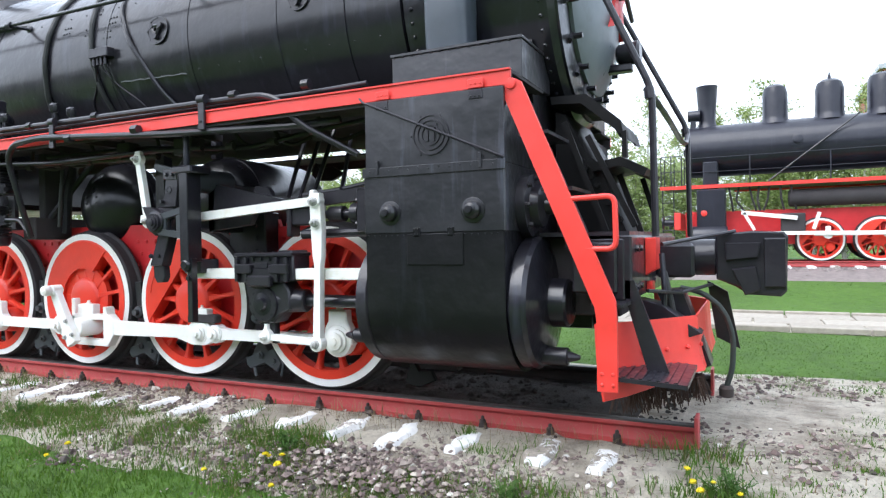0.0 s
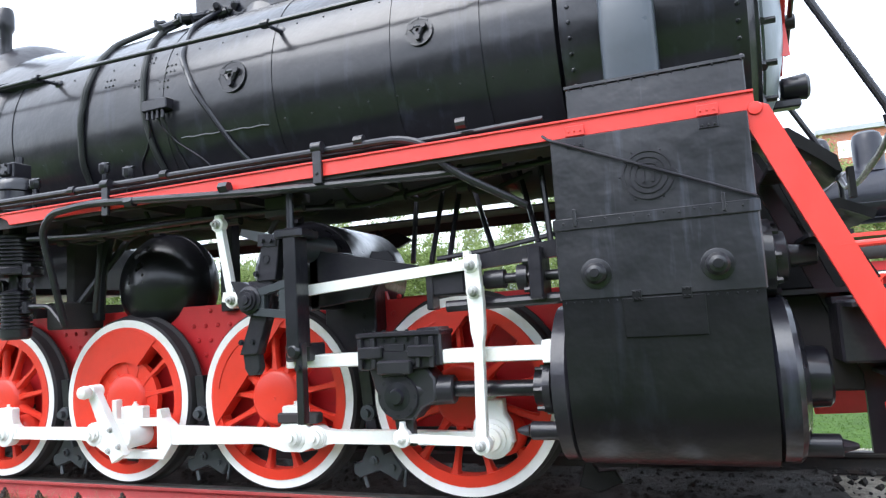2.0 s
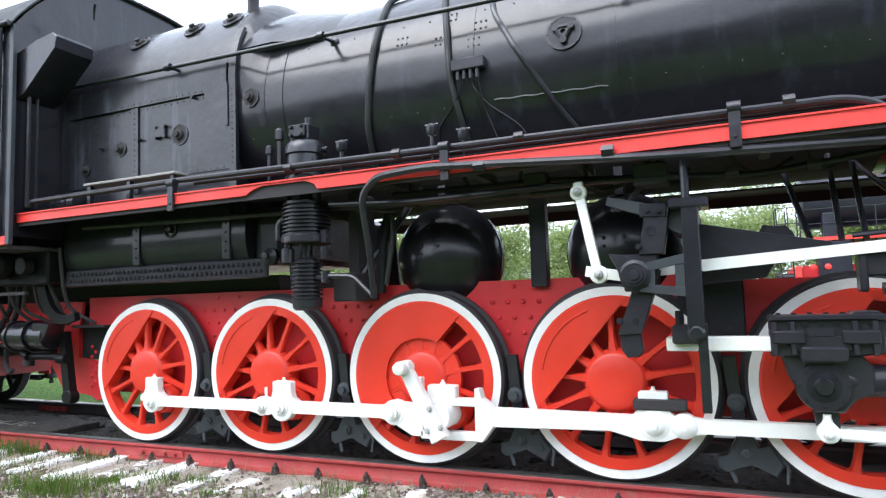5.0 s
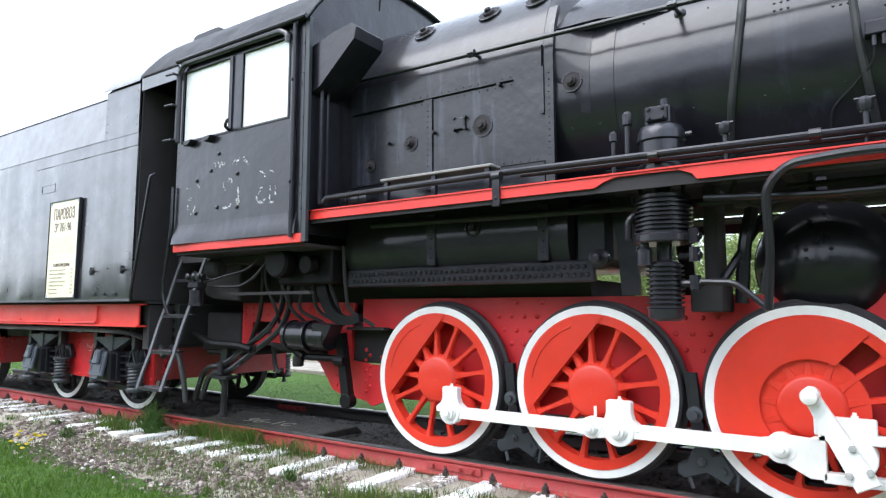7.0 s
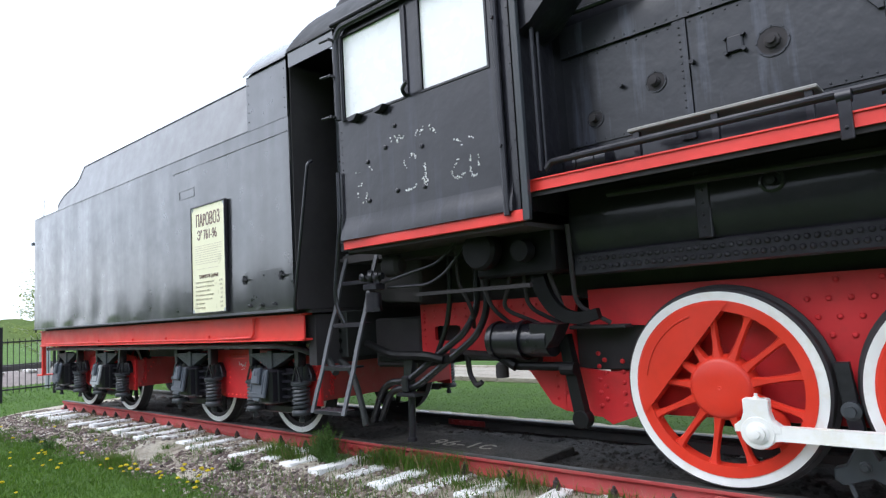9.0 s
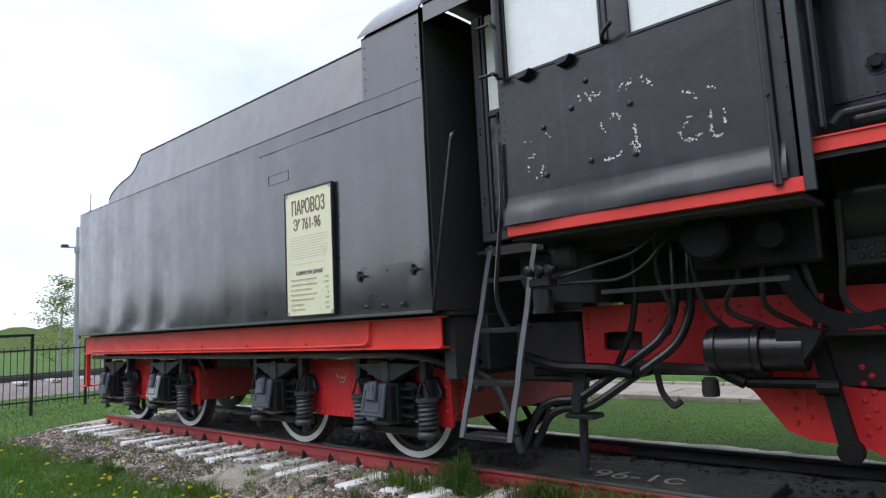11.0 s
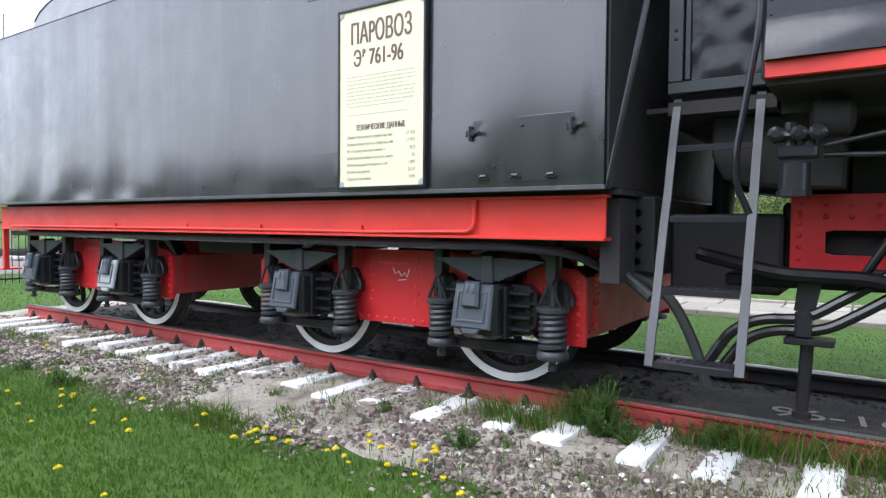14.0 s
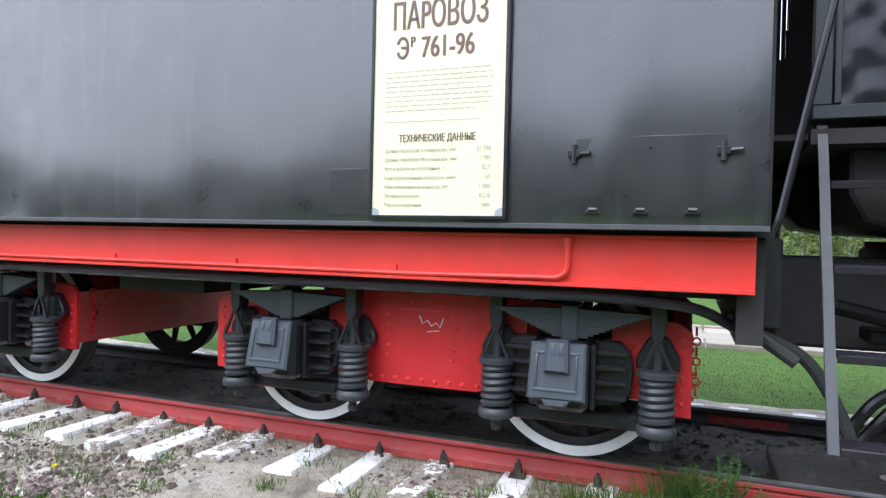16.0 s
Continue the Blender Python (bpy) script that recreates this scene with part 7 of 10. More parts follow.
# (x, z) to (x, z) with the share of paint left
strokes = [(-8.44, 2.72, -8.36, 2.71, 4), (-8.28, 2.74, -8.22, 2.70, 6), (-8.42, 2.59, -8.35, 2.60, 9), (-8.43, 2.53, -8.42, 2.48, 3), (-8.32, 2.47, -8.30, 2.52, 6), (-8.38, 2.45, -8.32, 2.45, 3),
           (-7.98, 2.93, -7.97, 2.89, 4), (-7.93, 2.93, -7.91, 2.87, 9), (-7.91, 2.87, -7.87, 2.93, 9), (-7.86, 2.89, -7.82, 2.91, 6), (-7.70, 2.88, -7.66, 2.93, 7), (-7.65, 2.88, -7.60, 2.94, 9), (-7.55, 2.93, -7.48, 2.86, 11),
           (-7.77, 2.72, -7.73, 2.745, 9), (-7.73, 2.745, -7.70, 2.70, 9), (-7.84, 2.70, -7.82, 2.64, 8), (-7.83, 2.45, -7.76, 2.46, 10), (-7.75, 2.455, -7.70, 2.49, 10), (-7.615, 2.64, -7.60, 2.53, 16), (-7.63, 2.54, -7.62, 2.46, 10), (-7.61, 2.455, -7.585, 2.52, 12), (-7.63, 2.50, -7.585, 2.50, 6),
           (-7.33, 2.53, -7.32, 2.48, 8), (-7.31, 2.462, -7.25, 2.458, 18), (-7.24, 2.455, -7.20, 2.485, 10), (-7.30, 2.54, -7.26, 2.60, 10), (-7.29, 2.75, -7.25, 2.742, 7), (-7.22, 2.73, -7.22, 2.69, 4), (-7.15, 2.52, -7.14, 2.47, 12), (-7.14, 2.46, -7.09, 2.445, 12), (-7.15, 2.60, -7.14, 2.56, 8), (-7.14, 2.75, -7.10, 2.73, 6), (-7.07, 2.50, -7.06, 2.60, 7)]
for x0, z0, x1, z1, n_ in strokes:
    for k in range(max(2, int(n_ * 0.75))):
        t = (k + rnd.uniform(0.1, 0.9)) / max(2, int(n_ * 0.75))
        x, z = x0 + (x1 - x0) * t + rnd.gauss(0, 0.006), z0 + (z1 - z0) * t + rnd.gauss(0, 0.006)
        w, h = rnd.uniform(0.003, 0.011), rnd.uniform(0.003, 0.010)
        m_ = rnd.randint(5, 7)
        pts = [(x + w * math.cos(2 * math.pi * i / m_) * rnd.uniform(0.5, 1.2), z + h * math.sin(2 * math.pi * i / m_) * rnd.uniform(0.5, 1.2)) for i in range(m_)]
        prism(bm, pts, -1.5325, -1.529)
tagged(part("worn_lettering", bm, "flake", near_side, "flaked remains of white painted letters", 0), kind="stuff")
# cab front, rear frame and roof
bm = B()
arcr, rise = 1.53, 0.55
def roof_z(y, base=4.10, rise=0.80, half=1.53):
    return base + rise * (1 - (abs(y) / half) ** 3)
front_pts = [(-1.53, 2.13), (1.53, 2.13)] + [(1.53 - 3.06 * i / 24, roof_z(1.53 - 3.06 * i / 24)) for i in range(25)]
prism_x(bm, front_pts, CX1 - 0.02, CX1)
part("cab_front", bm, "black", loco, "black cab front sheet")
bm = B()
box(bm, CX1, CX1 + 0.055, -1.545, -1.505, 2.05, 4.12, 0.004)
part("cab_corner_angle", bm, "dark_grey", loco)
bm = B()
rings_ = []
for i in range(33):
    y = -1.58 + 3.16 * i / 32
    z = roof_z(y, 4.09, 0.80, 1.58)
    rings_.append([(CX0 - 0.72, y, z), (CX1 + 0.05, y, z), (CX1 + 0.05, y, z + 0.022), (CX0 - 0.72, y, z + 0.022)])
poly(bm, rings_)
roof = part("cab_roof", bm, "roof", loco, "grey-black arched cab roof", 50)
bm = B()
tube(bm, [(CX0, -1.59, 4.115), (CX1 + 0.05, -1.59, 4.115)], 0.022, 8)
part("roof_gutter", bm, "black_flat", roof)
bm = B()
for s in (-1, 1):
    ys = sorted((s * 1.565, s * 1.55))
    box(bm, CX0 - 0.71, CX0 - 0.01, ys[0], ys[1], 3.94, 4.10)
parts("roof_valance", bm, "tender", roof)
bm = B()
prism(bm, [(-9.34, 4.58), (-8.72, 4.58), (-8.74, 4.76), (-8.80, 4.79), (-9.22, 4.79), (-9.28, 4.76)], -0.98, 0.98, 0.01)
part("roof_vent", bm, "black_flat", roof, "black raised roof ventilator")
bm = B()
prism(bm, [(CX1 + 0.003, 3.86), (-6.42, 3.94), (-6.20, 3.97), (-6.14, 3.92), (-6.16, 3.82), (-6.58, 3.46), (CX1 + 0.003, 3.42)], -1.48, -1.10, 0.006)
part("cab_side_hood", bm, "black", loco, "black wedge-shaped hood on the cab front")
bm = B()
tube(bm, [(-6.30, -0.98, 4.30), (-6.28, -1.0, 4.38), (-6.2, -1.05, 4.42)], 0.012, 6, 0.03)
cyl(bm, (-6.62, -1.4, 3.45), (-6.62, -1.4, 2.4), 0.02, n=7)
cyl(bm, (-6.62, -1.32, 3.45), (-6.62, -1.32, 2.4), 0.014, n=7)
parts("cab_front_pipe", bm, "black_flat", loco)
bm = B()
for s in (-1, 1):
    ys = sorted((s * 1.45, s * 1.40))
    box(bm, CX0 - 0.01, CX0 + 0.02, ys[0], ys[1], 2.06, 4.1)
box(bm, CX0 + 0.3, CX0 + 0.33, -1.45, 1.45, 2.06, 2.95)
box(bm, CX1 - 0.6, CX1 - 0.3, -1.2, 1.2, 2.06, 3.6)
part("cab_interior", bm, "soot", loco)

# rear cab door leaf and gangway
for s in (-1, 1):
    def ybox(x0, x1, ya, yb, z0, z1, bev=0.0):
        ys = sorted((s * ya, s * yb))
        box(bm, x0, x1, ys[0], ys[1], z0, z1, bev)
    bm = B()
    nxd, nzd, DY = 14, 30, 1.10
    skin = [[bm.verts.new((-9.08 + 0.46 * i / nxd, s * (DY - 0.012 + 0.012 * noise.noise((i * 0.35, j * 0.28, 3.0 + s))), 2.17 + 0.98 * j / nzd)) for j in range(nzd + 1)] for i in range(nxd + 1)]
    back = [[bm.verts.new((-9.08 + 0.46 * i / nxd, s * (DY - 0.05), 2.17 + 0.98 * j / nzd)) for j in range(nzd + 1)] for i in range(nxd + 1)]
    for i in range(nxd):
        for j in range(nzd):
            for g in (skin, back):
                bm.faces.new((g[i][j], g[i + 1][j], g[i + 1][j + 1], g[i][j + 1]))
    for i in range(nxd):
        for j in (0, nzd):
            bm.faces.new((skin[i][j], skin[i + 1][j], back[i + 1][j], back[i][j]))
    for j in range(nzd):
        for i in (0, nxd):
            bm.faces.new((skin[i][j], skin[i][j + 1], back[i][j + 1], back[i][j]))
    gdoor = part("gangway_door", bm, "black", loco, "narrow black dented gangway door with a white window")
    bm = B()
    ybox(-9.205, -8.64, DY + 0.012, DY - 0.05, 2.105, 2.172, 0.004)
    ybox(-9.205, -9.122, DY + 0.012, DY - 0.06, 2.174, 4.05, 0.004)
    part("door_frame", bm, "dark_grey", gdoor)
    bm = B()
    ybox(-9.112, -9.082, DY + 0.006, DY - 0.04, 2.18, 4.05, 0.003)
    part("door_strip", bm, "dark_grey", gdoor)
    bm = B()
    for z in (2.42, 2.47, 3.02, 3.07):
        rivet(bm, (-9.165, s * (DY + 0.012), z), (0, s, 0), 0.012)
    part("bolts", bm, "black_flat", gdoor)
    bm = B()
    ybox(-9.075, -8.64, DY - 0.012, DY - 0.022, 3.205, 4.04)
    part("window_pane", bm, "pane", gdoor)
    bm = B()
    ybox(-9.08, -8.64, DY + 0.004, DY - 0.03, 3.152, 3.204, 0.003)
    tube(bm, [(-8.98, s * (DY + 0.0), 3.17), (-8.96, s * (DY + 0.05), 3.15), (-8.95, s * (DY + 0.05), 3.10)], 0.010, 6, 0.02)
    part("door_latch", bm, "black_flat", gdoor)
bm = B()
box(bm, -9.36, -8.64, -1.0, 1.0, 2.02, 2.05)
part("fall_plate", bm, "soot", loco)
# ladder leaning in from its foot to the gangway
def ladder_y(z):
    return -1.555 + 0.333 * (z - 0.62)


ladder = new("cab_ladder")
ladder.parent = loco
ladder.matrix_parent_inverse = Matrix.Translation(loco.location).inverted()
tagged(ladder, "scuffed grey steel cab ladder")
for x in (-9.155, -8.712):
    bm = B()
    rings_ = []
    for k in range(9):
        z = 0.60 + 1.48 * k / 8
        y, w = ladder_y(z) + 0.006 * math.sin(k * 2.1 + x), 0.022
        rings_.append([(x - w, y - 0.010, z), (x + w, y - 0.010, z), (x + w, y + 0.012, z), (x - w, y + 0.012, z)])
    poly(bm, rings_)
    part("stile", bm, "worn_steel", ladder)
for z in (0.622, 1.0, 1.39, 1.79):
    y = ladder_y(z)
    bm = B()
    box(bm, -9.128, -8.739, y - 0.012, y + 0.15, z - 0.010, z + 0.008, 0.003)
    box(bm, -9.128, -8.739, y - 0.014, y - 0.002, z - 0.030, z + 0.004, 0.002)
    for i in range(9):
        for j in range(3):
            xx, yy = -9.10 + 0.042 * i, y + 0.03 + 0.04 * j
            d = 0.012 if (i + j) % 2 else -0.012
            cyl(bm, (xx - 0.012, yy - d, z + 0.008), (xx + 0.012, yy + d, z + 0.008), 0.003, n=4)
    part("rung", bm, "black_flat", ladder, "chequered steel tread")
bm = B()
tube(bm, [(-8.655, -1.56, 2.75), (-8.66, -1.56, 2.3), (-8.75, -1.57, 1.70), (-8.75, -1.56, 1.55), (-8.69, -1.53, 1.40)], 0.017, 8, 0.1)
part("ladder_handrail", bm, "black", loco)
# injector, pipes and gear under the cab
bm = B()
cyl(bm, (-8.52, -1.32, 1.50), (-8.52, -1.32, 1.66), 0.072, n=16, bev=0.006)
lathe(bm, [(0.08, 1.49), (0.08, 1.52)], (-8.52, -1.32, 0), (0, 0, 1), 8)
box(bm, -8.60, -8.42, -1.38, -1.26, 1.68, 1.74, 0.01)
cyl(bm, (-8.54, -1.33, 1.72), (-8.54, -1.33, 1.86), 0.028, n=8)
cyl(bm, (-8.46, -1.33, 1.72), (-8.46, -1.33, 1.82), 0.03, n=8)
cyl(bm, (-8.62, -1.33, 1.79), (-8.38, -1.33, 1.80), 0.03, n=8)
for x in (-8.6, -8.5, -8.42):
    lathe(bm, [(0.035, 0), (0.04, 0.015), (0.02, 0.03)], (x, -1.37, 1.80), (0, -1, 0), 8)
inj = part("injector", bm, "black_flat", loco, "grey cast injector under the cab")
bm = B()
cyl(bm, (-8.46, -1.22, 1.89), (-8.28, -1.18, 1.89), 0.10, n=20, bev=0.03)
part("water_strainer", bm, "soot", loco)
pipe("injector_pipe", [(-8.40, -1.30, 1.74), (-8.10, -1.28, 1.80), (-7.85, -1.20, 1.86), (-7.72, -1.17, 1.96), (-7.62, -1.15, 2.08)], 0.014)
pipe("injector_pipe", [(-8.40, -1.25, 1.70), (-7.95, -1.20, 1.69), (-7.78, -1.16, 1.78), (-7.58, -1.10, 2.02)], 0.015)
pipe("feed_pipe", [(-9.05, -0.92, 0.43), (-8.86, -0.96, 0.74), (-8.70, -0.98, 0.825), (-8.48, -0.985, 0.835), (-7.85, -0.87, 1.265), (-7.757, -0.80, 1.46), (-7.735, -0.79, 2.05)], 0.031, "gloss", rad=0.13, label="black bent feed pipe")
pipe("feed_pipe", [(-8.95, -0.90, 0.45), (-8.78, -0.94, 0.70), (-8.63, -0.965, 0.765), (-8.40, -0.975, 0.775), (-8.22, -0.95, 0.89), (-7.745, -0.85, 1.222), (-7.65, -0.80, 1.43), (-7.62, -0.79, 2.05)], 0.031, "gloss", rad=0.13)
pipe("feed_pipe", [(-8.22, -0.84, 1.08), (-8.08, -0.84, 1.33), (-8.03, -0.84, 1.58), (-8.02, -0.84, 2.06)], 0.024, "gloss", rad=0.12)
bm = B()
cyl(bm, (-8.49, -0.95, 0.30), (-8.47, -0.95, 0.74), 0.034, n=12)
lathe(bm, [(0.05, 0.0), (0.05, 0.03), (0.034, 0.04)], (-8.49, -0.95, 0.29), (0, 0, 1), 12)
box(bm, -8.58, -8.34, -1.04, -0.87, 0.700, 0.735, 0.006)
box(bm, -8.53, -8.45, -1.03, -0.90, 0.735, 0.885, 0.012)
prism(bm, [(-8.54, 0.88), (-8.44, 0.88), (-8.40, 1.06), (-8.52, 1.06)], -0.98, -0.90, 0.006)
part("pipe_support", bm, "black_flat", loco)
bm = B()
tube(bm, [(-9.05, -0.95, 1.18), (-8.6, -1.05, 1.08), (-8.2, -1.0, 1.07), (-8.05, -0.95, 1.03)], 0.04, 8, 0.1)
box(bm, -8.9, -8.0, -0.95, -0.72, 1.0, 1.07, 0.01)
part("drag_link", bm, "tar", loco)
bm = B()
tube(bm, [(-7.98, -0.7, 1.04), (-7.95, -0.72, 0.88), (-7.86, -0.74, 0.78), (-7.80, -0.74, 0.82)], 0.024, 8, 0.05)
lathe(bm, [(0.055, 0), (0.06, 0.03), (0.055, 0.11), (0.035, 0.13)], (-7.60, -0.7, 0.86), (0, 0, 1), 12)
tube(bm, [(-8.2, -0.66, 1.07), (-7.9, -0.68, 1.05), (-7.2, -0.7, 1.02)], 0.04, 8)
parts("drain_fitting", bm, "soot", loco)
bm = B()
cyl(bm, (-7.50, -0.92, 1.19), (-7.20, -0.92, 1.19), 0.145, n=28, bev=0.012)
cyl(bm, (-7.18, -0.92, 1.19), (-6.92, -0.92, 1.19), 0.132, n=28)
brake_cyl = part("brake_cylinder", bm, "gloss", loco, "black horizontal brake cylinder")
bm = B()
ring(bm, 0.143, 0.160, -0.014, 0.014, (-7.44, -0.92, 1.19), (1, 0, 0), 28)
ring(bm, 0.143, 0.160, -0.02, 0.02, (-7.18, -0.92, 1.19), (1, 0, 0), 28)
parts("cylinder_flange", bm, "gloss", brake_cyl)
bm = B()
prism(bm, [(-7.06, 1.325), (-6.80, 1.31), (-6.86, 1.20), (-6.93, 1.12), (-7.06, 1.12)], -1.04, -0.86, 0.006)
part("cylinder_cone", bm, "gloss", brake_cyl)
bm = B()
cyl(bm, (-7.5, -0.9, 1.08), (-7.3, -0.9, 0.98), 0.045, n=10)
cyl(bm, (-7.3, -0.88, 0.98), (-6.8, -0.86, 0.98), 0.035, n=10)
cyl(bm, (-6.90, -0.86, 0.96), (-6.78, -0.86, 0.96), 0.05, n=10)
bar(bm, (-6.88, 1.22), (-6.77, 0.58), 0.085, -0.86, -0.78, 0.10)
cyl(bm, (-6.77, -0.87, 0.58), (-6.77, -0.77, 0.58), 0.07, n=18, bev=0.006)
part("brake_lever", bm, "tar", loco)
bm = B()
rings_ = []
a_, b_, c_ = Vector((-7.03, -0.98, 2.10)), Vector((-7.01, -0.98, 1.20)), Vector((-6.48, -0.98, 1.38))
pts = [a_ * (1 - t) ** 2 + b_ * 2 * t * (1 - t) + c_ * t * t for t in (k / 14 for k in range(15))]
for k, p in enumerate(pts):
    d = (pts[min(k + 1, len(pts) - 1)] - pts[max(k - 1, 0)]).normalized()
    w = 0.072 - 0.034 * k / (len(pts) - 1)
    nx, nz = -d.z * w, d.x * w
    rings_.append([(p.x - nx, p.y - 0.03, p.z - nz), (p.x + nx, p.y - 0.03, p.z + nz), (p.x + nx, p.y + 0.03, p.z + nz), (p.x - nx, p.y + 0.03, p.z - nz)])
poly(bm, rings_)
part("spring_strap", bm, "tar", loco, "black curved strap")
bm = B()
lathe(bm, [(0.14, 0), (0.16, 0.03), (0.16, 0.12), (0.14, 0.15)], (-7.35, -1.12, 1.92), (0, -1, 0), 24)
lathe(bm, [(0.08, 0), (0.09, 0.02), (0.08, 0.10)], (-6.98, -1.12, 1.88), (0, -1, 0), 20)
box(bm, -7.5, -6.75, -1.1, -0.6, 1.70, 2.05, 0.02)
part("cab_gear_box", bm, "tar", loco)
bm = B()
for i in range(6):
    rnd = random.Random(60 + i)
    x = -7.75 + 0.22 * i
    tube(bm, [(x, -1.05, 2.05), (x + rnd.uniform(-0.1, 0.1), -1.0, 1.7), (x + rnd.uniform(-0.15, 0.15), -0.9, 1.45), (x + rnd.uniform(-0.2, 0.2), -0.75, 1.3)], 0.018, 7, 0.1)
box(bm, -8.1, -6.9, -1.22, -1.18, 1.60, 1.63)
parts("small_pipe", bm, "soot", loco)
# clutter under the running board
bm = B()
rnd = random.Random(21)
for i in range(9):
    x = -3.2 + 0.42 * i
    tube(bm, [(x, -1.1, 2.28), (x + rnd.uniform(-0.08, 0.08), -1.08, 2.15), (x + rnd.uniform(0.1, 0.25), -1.0, 2.1), (x + rnd.uniform(0.2, 0.4), -0.85, 2.22)], 0.016, 7, 0.06)
    cyl(bm, (x, -1.15, 2.12), (x + 0.07, -1.15, 2.12), 0.032, n=8)
for x in (-2.9, -2.25, -1.55, -1.2, -0.45):
    box(bm, x - 0.03, x + 0.03, -1.4, -0.7, 2.26, 2.318)
box(bm, -1.9, -1.75, -1.2, -1.08, 2.12, 2.24, 0.01)
box(bm, -1.2, -1.0, -1.22, -1.06, 2.08, 2.22, 0.01)
cyl(bm, (-1.25, -1.1, 2.0), (-1.05, -1.1, 2.25), 0.02, n=7)
parts("footplate_bracket", bm, "soot", loco)
pipe("drain_hose", [(-3.05, -0.9, 2.2), (-3.02, -0.95, 1.9), (-3.1, -0.92, 1.56)], 0.02, "rubber")


# ---------------------------------------------------------------- tender
tender = thing("tender", "black four-axle coal tender with a red sill, coupled behind the engine", "tender", loc=(-13.3, 0, 0.20))
TX0, TX1, TY, TZ0, TZ1, TZ2 = -17.15, -9.43, 1.53, 1.555, 3.50, 4.02


def side_outline():
    """Upper edge of the tender flank, from the front rearwards."""
    pts = [(TX1, TZ0), (TX1, 4.03), (-10.16, 4.03), (-10.16, TZ1)]
    pts += [(-15.9, TZ1), (TX0, 3.47), (TX0, TZ0)]
    return pts


def wavy(x, z):
    """Slight buckling of old sheet metal."""
    return 0.010 * noise.noise((x * 1.1, z * 0.9, 4.0)) + 0.0055 * math.sin(x * 7.2 + 0.6 * math.sin(z * 2.0)) * (0.4 + 0.6 * max(0, noise.noise((x * 0.6, z * 0.8, 9.0)) + 0.4))


bm = B()
nx, nz = 110, 26
for s in (-1, 1):
    verts = [[bm.verts.new((TX0 + (TX1 - TX0) * i / nx, s * (TY + wavy(TX0 + (TX1 - TX0) * i / nx, TZ0 + (TZ1 - TZ0) * j / nz) * (1 if 0 < j < nz and 0 < i < nx else 0)), TZ0 + (TZ1 - TZ0) * j / nz)) for j in range(nz + 1)] for i in range(nx + 1)]
    for i in range(nx):
        for j in range(nz):
            q = (verts[i][j], verts[i + 1][j], verts[i + 1][j + 1], verts[i][j + 1])
            bm.faces.new(q if s < 0 else q[::-1])
    if s < 0:
        near_v = verts
    else:
        far_v = verts
for i in range(nx):
    bm.faces.new((near_v[i][nz], near_v[i + 1][nz], far_v[i + 1][nz], far_v[i][nz]))
    bm.faces.new((near_v[i][0], far_v[i][0], far_v[i + 1][0], near_v[i + 1][0]))
for i in (0, nx):
    for j in range(nz):
        bm.faces.new((near_v[i][j], near_v[i][j + 1], far_v[i][j + 1], far_v[i][j]))
tank = part("water_tank", bm, "tender", tender, "black weathered tank side with slightly buckled sheets", 40)
# coal shield leaning inwards, dropping in a curve towards the rear
for s in (-1, 1):
    bm = B()
    top_pts = [(-10.16, 4.072), (-15.12, 4.085)]
    top_pts += [(-15.14 - 0.36 * (1 - math.cos(t)) - 0.02, 4.085 - 0.29 * math.sin(t)) for t in (radians(18 * i) for i in range(1, 5))]
    top_pts += [(-15.41 - 0.62 * math.sin(t), 3.79 - 0.275 * (1 - math.cos(t))) for t in (radians(20 * i) for i in range(1, 5))]
    rows_ = []
    for x, z in top_pts:
        k = (z - TZ1) / 0.575
        rows_.append([(x, s * (TY - 0.002), TZ1 - 0.01), (x, s * (TY - 0.005 - 0.11 * k), z), (x, s * (TY - 0.02 - 0.11 * k), z), (x, s * (TY - 0.02), TZ1 - 0.01)])
    poly(bm, rows_)
    sh = part("coal_shield", bm, "shield", tender, "grey-black coal shield sheet leaning inwards", 30)
    bm = B()
    tube(bm, [(x, s * (TY - 0.01 - 0.11 * (z - TZ1) / 0.575), z) for x, z in top_pts], 0.014, 7, 0.05, smooth_path=False)
    part("shield_edge", bm, "black_flat", sh)
    bm = B()
    ys = sorted((s * 1.534, s * 1.515))
    box(bm, -10.16, TX1, ys[0], ys[1], TZ1 - 0.02, 4.075)
    ws = part("front_wing", bm, "tender", tender, "raised black wing plate at the tender front")
    if s < 0:
        near_wing = ws
bm = B()
for i in range(5):
    rivet(bm, (-10.12, -1.534, 3.58 + 0.1 * i), (0, -1, 0), 0.008)
    rivet(bm, (-9.47, -1.534, 3.58 + 0.1 * i), (0, -1, 0), 0.008)
part("rivets", bm, "black_flat", near_wing)
bm = B()
rings_ = []
for i in range(33):
    y = -1.56 + 3.12 * i / 32
    z = 4.077 + 0.72 * (1 - (abs(y) / 1.56) ** 3)
    rings_.append([(-10.18, y, z), (TX1 + 0.03, y, z), (TX1 + 0.03, y, z + 0.02), (-10.18, y, z + 0.02)])
poly(bm, rings_)
part("tender_hood", bm, "tender", tender, "arched roof over the tender front", 50)
bm = B()
prism_x(bm, [(-1.5, 3.4), (1.5, 3.4)] + [(1.5 - 3.0 * i / 16, 4.03 + 0.70 * (1 - (abs(1.5 - 3.0 * i / 16) / 1.56) ** 3)) for i in range(17)], -10.16, -10.13)
part("hood_wall", bm, "soot", tender)
